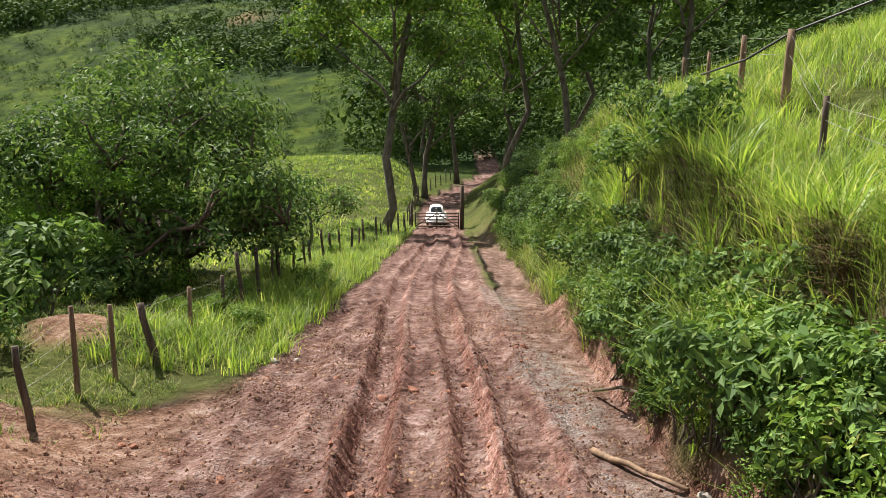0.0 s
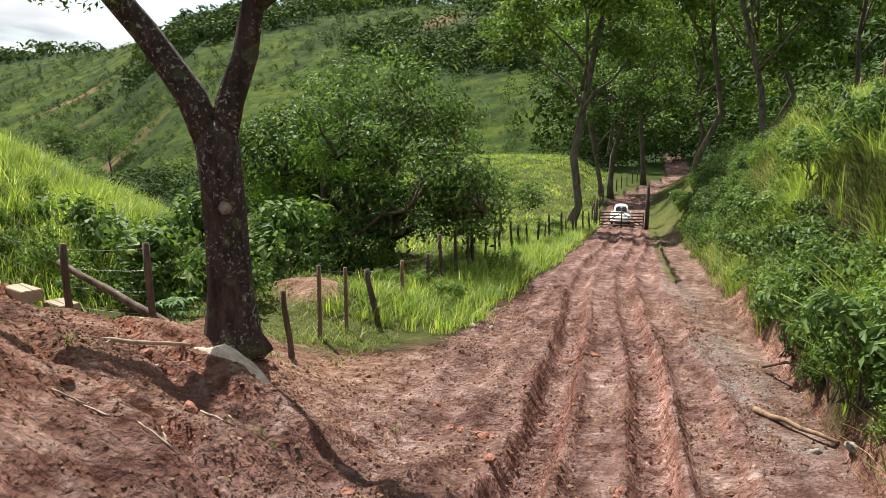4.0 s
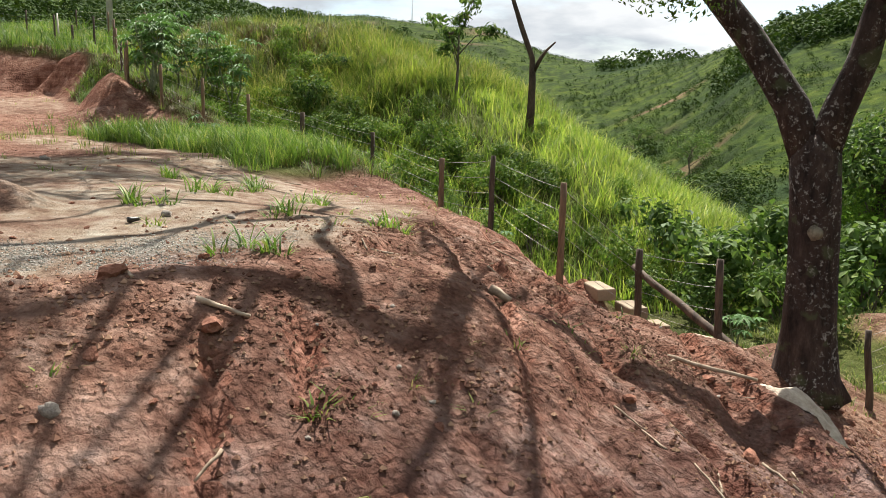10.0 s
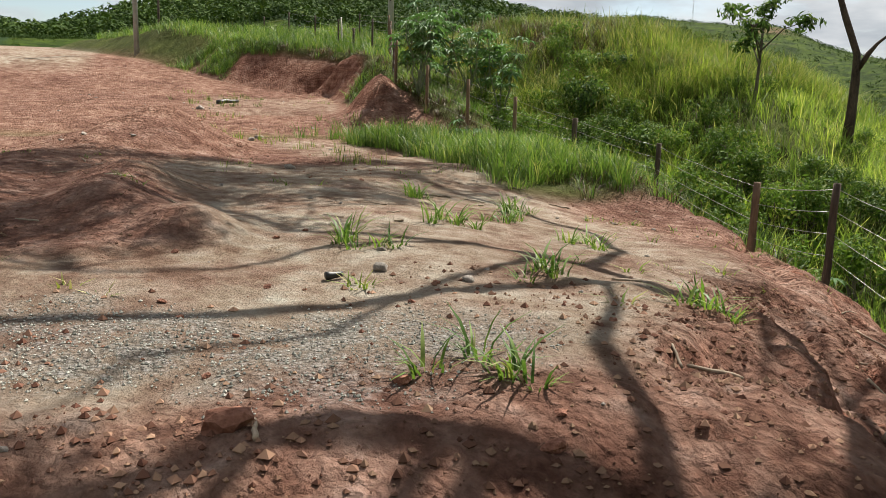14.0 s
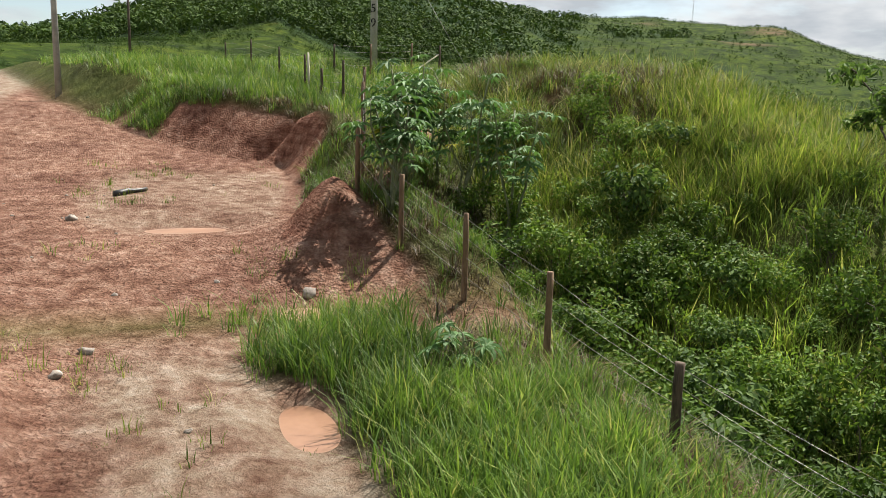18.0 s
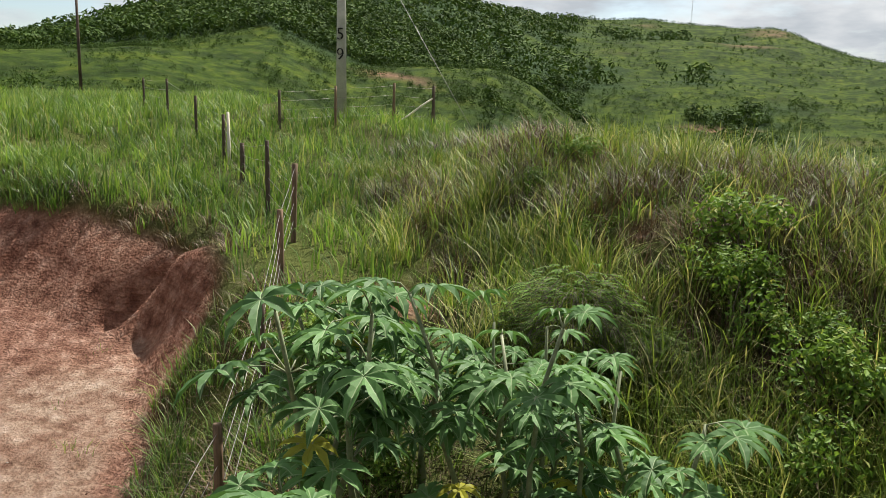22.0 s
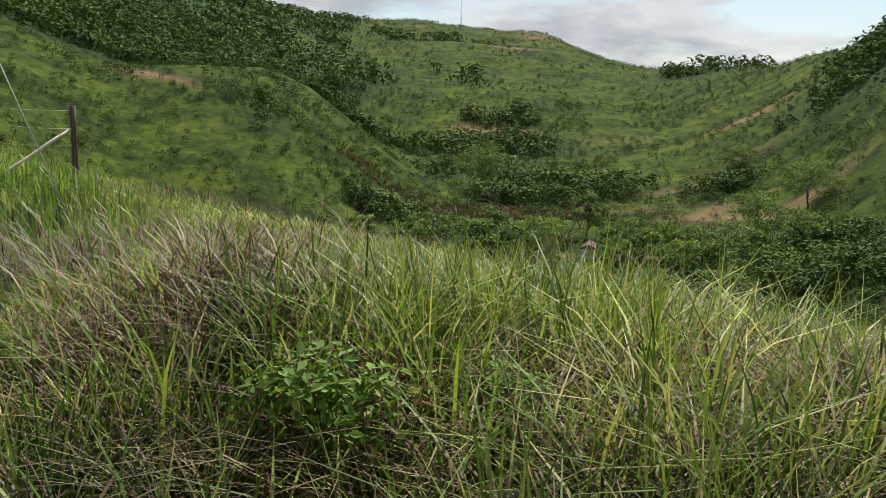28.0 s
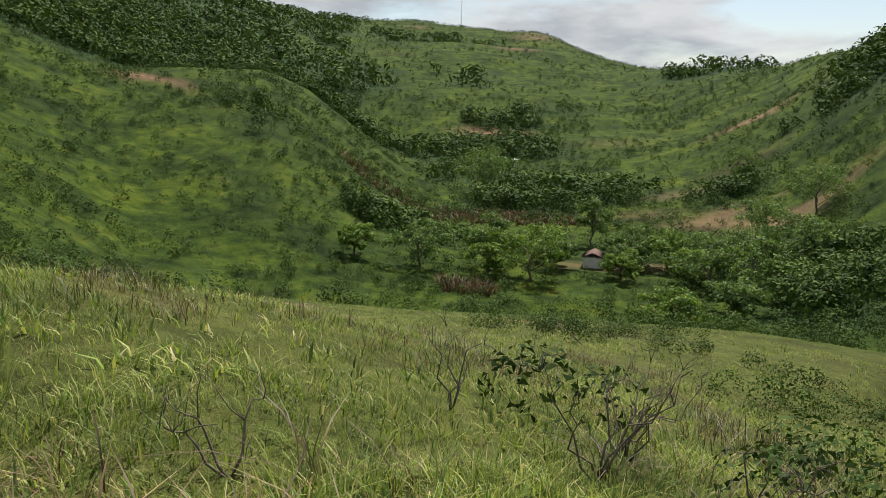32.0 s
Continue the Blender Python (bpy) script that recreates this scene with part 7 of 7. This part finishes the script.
# ---- valley and distant hills ----
def canopy(name, label, x, y, size, k, leaf, mat, tall=1.0):
    """Tree crowns far off, joined: each a ragged clump of foliage facets."""
    z = lie(x, y)
    c = np.stack([x, y, z + size * 0.55 * tall], -1)
    r = np.stack([size * 0.55, size * 0.55, size * 0.55 * tall], -1)
    p, nr = clump_points(c, r, k, 0.75, 0.5)
    s = np.repeat(size, k) * leaf
    v, f = leaf_arrays(p, nr, 1.0, 0.85)
    v = v.reshape(-1, 4, 3)[:, :3]
    v = (p[:, None] + (v - p[:, None]) * (1.25 * s)[:, None, None]).reshape(-1, 3)
    f = np.arange(len(v)).reshape(-1, 3)
    return tagged(new(name, grid_mesh(name, v, f, mat, False)), label, "trees", kind="stuff")


def polar(n, r0, r1, a0, a1):
    r = np.sqrt(rng.uniform(r0 * r0, r1 * r1, n))
    a = np.radians(rng.uniform(a0, a1, n))
    return CX - r * np.sin(a), CY + r * np.cos(a)


def wooded(x, y):
    m = forest_mask(x, y)
    scrub = 0.85 * ss(fbm(x, y, 30, 3, 321), -0.14, 0.08) + 0.12
    scrub = scrub * (0.45 + 0.55 * ss(np.degrees(np.arctan2(-(x - CX), y - CY)), 18, 30))
    sc = ss(fbm(x, y, 60, 4, 141), 0.21, 0.26)
    return np.maximum(m, scrub) * (1 - 0.9 * sc)


for r0, r1, n, k, leaf, lo, hi in ((85, 190, 4200, 130, 0.14, 1.5, 6.5), (190, 330, 10500, 56, 0.21, 2.0, 7.0), (330, 620, 24000, 30, 0.28, 2.5, 8.0), (620, 1450, 36000, 14, 0.40, 4.0, 10.0)):
    x, y = polar(n, r0, r1, -45, 104)
    w = wooded(x, y) > rng.uniform(0, 1, n)
    keep = w & ~((np.abs(x - road_x(y)) < 4) & (y < 125) & (y > 0)) & ~((np.hypot(x + 172, y - 155) < 11))
    keep &= ~((x < 0) & (x > -45) & (y < 118) & (y > 0))
    keep &= ~((np.hypot(x - CX, y - CY) < 360) & (y - CY < -0.12 * (x - CX)))
    x, y = x[keep], y[keep]
    size = rng.uniform(lo, hi, len(x)) * (0.35 + 0.65 * forest_mask(x, y))
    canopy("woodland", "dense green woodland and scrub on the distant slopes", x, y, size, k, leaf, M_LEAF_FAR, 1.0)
# low bushes on the hill side
x, y = polar(1500, 18, 90, 28, 100)
keep = (line_field(x, y, RIDGE)[0] < -5) & (ss(fbm(x, y, 9, 3, 331), 0.0, 0.16) > rng.uniform(0, 1, len(x)))
x, y = x[keep], y[keep]
canopy("low_bushes", "low scattered bushes on the grassy hill side", x, y, rng.uniform(0.4, 1.4, len(x)), 150, 0.10, M_LEAF_FAR, 0.75)
x, y = polar(5200, 90, 420, 50, 102)
keep = ss(fbm(x, y, 26, 3, 335), -0.08, 0.12) > rng.uniform(0, 1, len(x))
x, y = x[keep], y[keep]
canopy("low_bushes", "small bushes dotted over the grassy spur", x, y, rng.uniform(0.7, 2.4, len(x)), 40, 0.2, M_LEAF_FAR, 0.8)
# wood on the slope beyond the gate
x, y = scatter(-60, 60, 136, 280, 900, lambda a, b: 0.6 * ss(a, -22, -8))
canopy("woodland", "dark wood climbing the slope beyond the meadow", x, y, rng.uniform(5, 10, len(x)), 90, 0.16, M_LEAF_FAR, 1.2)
x, y = scatter(20, 60, 30, 118, 120, lambda a, b: ss(a - 20 - 0.1 * (118 - b), 0, 5))
canopy("woodland", "dark wood above the grassy hillside", x, y, rng.uniform(3, 6, len(x)), 160, 0.12, M_LEAF_FAR, 1.1)
# skyline trees
x, y = polar(26, 1085, 1120, 38.5, 40.5)
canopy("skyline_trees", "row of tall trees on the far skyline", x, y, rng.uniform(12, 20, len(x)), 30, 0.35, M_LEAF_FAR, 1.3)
x, y = polar(40, 800, 900, 30.5, 38)
canopy("skyline_trees", "scattered trees on the green skyline ridge", x, y, rng.uniform(6, 11, len(x)), 30, 0.35, M_LEAF_FAR, 1.1)

for x, y, h, r, dark in ((-187, 115, 11, 7, 1), (-181, 130, 13, 7, 1), (-176, 126, 10, 6, 0), (-168, 131, 12, 8, 0), (-171, 165, 9, 6, 1), (-162, 168, 9, 6, 0), (-140, 154, 8, 6, 1), (-133, 158, 10, 7, 1), (-137, 182, 12, 8, 1), (-150, 160, 7, 5, 0), (-198, 105, 7, 4, 0), (-302, 223, 19, 13, 1), (-164, 208, 13, 9, 1), (-164, 232, 13, 10, 1), (-128, 128, 6, 6, 0), (-125, 140, 6, 6, 1), (-196, 178, 13, 5, 1), (-226, 283, 13, 9, 1), (-166.5, 159, 6, 4, 1), (-177, 146, 7, 5, 1), (-183, 150, 9, 6, 0), (-160, 150, 6, 4.5, 0), (-155, 172, 9, 6, 1), (-148, 178, 10, 7, 1)):
    simple_tree("valley_tree", "rounded leafy tree on the valley floor", x, y, h, r, 0.3, 0.22, 2400, 0.75 if h < 15 else 1.1, M_LEAF_DARK if dark else M_LEAF_MID, group="valley trees")
x, y = scatter(-315, -205, 130, 235, 5200, lambda a, b: ss(1 - np.hypot(((a + 262) * 0.8 + (b - 183) * 0.6) / 52, (-(a + 262) * 0.6 + (b - 183) * 0.8) / 20), 0, 0.3))
grass("reed_bed", "brown reed bed on the marshy valley floor", x, y, rng.uniform(1.0, 2.0, len(x)), 6, M_GRASS_DRY, 0.30, 0.9)
x, y = scatter(-178, -156, 104, 122, 500, lambda a, b: ss(1 - np.hypot((a + 167) / 9, (b - 113) / 6), 0, 0.3))
grass("reeds", "tall purplish-brown reeds in the valley", x, y, rng.uniform(1.5, 3.0, len(x)), 7, M_GRASS_DRY, 0.2, 0.6)

M_WALL = surface("whitewashed_wall", (0.55, 0.53, 0.48), (0.76, 0.74, 0.70), 0.8, 0.9, 0.2, 12, 0.2, 0.01)
M_TILE_ROOF = surface("brown_tile_roof", (0.07, 0.038, 0.028), (0.14, 0.08, 0.06), 1.5, 0.85, 0.2, 14, 0.6, 0.05, stretch=(1, 6, 1))
M_TIN = surface("pale_tin_roof", (0.55, 0.56, 0.57), (0.78, 0.79, 0.80), 1.0, 0.4, 0.4, 12, 0.1, 0.01)


def box_mesh(name, x0, x1, y0, y1, z0, z1, mat, bev=0.02):
    bm = bmesh.new()
    bmesh.ops.create_cube(bm, size=1)
    for v in bm.verts:
        v.co = Vector((x0 if v.co.x < 0 else x1, y0 if v.co.y < 0 else y1, z0 if v.co.z < 0 else z1))
    bmesh.ops.bevel(bm, geom=bm.edges[:], offset=bev, segments=1, affect="EDGES")
    me = bpy.data.meshes.new(name)
    bm.to_mesh(me)
    bm.free()
    me.materials.append(mat)
    return me


def house(x, y, L, W, H, turn, label, porch):
    z = gz(x, y)
    root = thing("house", label, "house", pose(x, y, z, 0, 0, turn))
    part("wall", box_mesh("wall", -L / 2, L / 2, -W / 2, W / 2, -0.6, H, M_WALL), root)
    rf = loft([[(-L / 2 - 0.4, -W / 2 - 0.5, H - 0.1), (-L / 2 - 0.4, 0, H + 1.3), (-L / 2 - 0.4, W / 2 + 0.5, H - 0.1), (-L / 2 - 0.4, 0, H + 1.12)],
               [(L / 2 + 0.4, -W / 2 - 0.5, H - 0.1), (L / 2 + 0.4, 0, H + 1.3), (L / 2 + 0.4, W / 2 + 0.5, H - 0.1), (L / 2 + 0.4, 0, H + 1.12)]], M_TILE_ROOF if porch else M_TIN, "roof")
    part("roof", rf, root, "brown tiled roof" if porch else "pale tin roof")
    for wx in (-L / 4, L / 4):
        part("window", box_mesh("window", wx - 0.4, wx + 0.4, -W / 2 - 0.03, -W / 2 + 0.02, 1.0, 1.9, M_GLASS), root)
    part("door", box_mesh("door", -0.4, 0.4, -W / 2 - 0.04, -W / 2 + 0.02, 0, 2.0, M_POST_DARK), root)
    if porch:
        part("porch_roof", box_mesh("porch_roof", -0.5, L / 2 + 1.5, -W / 2 - 2.6, -W / 2 - 0.05, 2.0, 2.12, M_TIN), root, "pale tin porch roof")
        for px in (-0.4, L / 2 + 1.4):
            part("porch_post", grid_mesh("porch_post", *tube_arrays([(px, -W / 2 - 2.5, -0.4), (px, -W / 2 - 2.5, 2.02)], [0.06, 0.06], 6), M_POST_DARK), root)


house(-174.5, 156.5, 6.0, 4.5, 2.5, 130, "small white farmhouse with brown tiled roof among trees", True)
house(-352, 281, 6.5, 4, 2.3, 130, "small distant white hut with pale roof", False)
first_car = [o for o in scene.objects if o.name == "car"][0]
for x, y, a in ((-528, 197, 60), (-500, 205, 240), (-470, 214, 60)):
    far_car = copy_thing(first_car, pose(x, y, gz(x, y) + 0.1, 0, 0, a))
    tagged(far_car, "small white car on the distant hillside road", group="distant cars")
far_car = None
a = math.radians(54.8 - math.degrees(math.atan((812 - 784) / 1447)))
mx, my = -36.7 - 1380 * math.sin(a), 14.9 + 1380 * math.cos(a)
mast = thing("radio_mast", "slender steel radio mast on the far mountain top", "mast", Matrix.Translation((mx, my, gz(mx, my) - 2)))
for k in range(3):
    c_, s_ = math.cos(2.094 * k), math.sin(2.094 * k)
    part("leg", grid_mesh("leg", *tube_arrays([(1.1 * c_, 1.1 * s_, 0), (0.35 * c_, 0.35 * s_, 60)], [0.2, 0.14], 4), M_CONCRETE), mast)
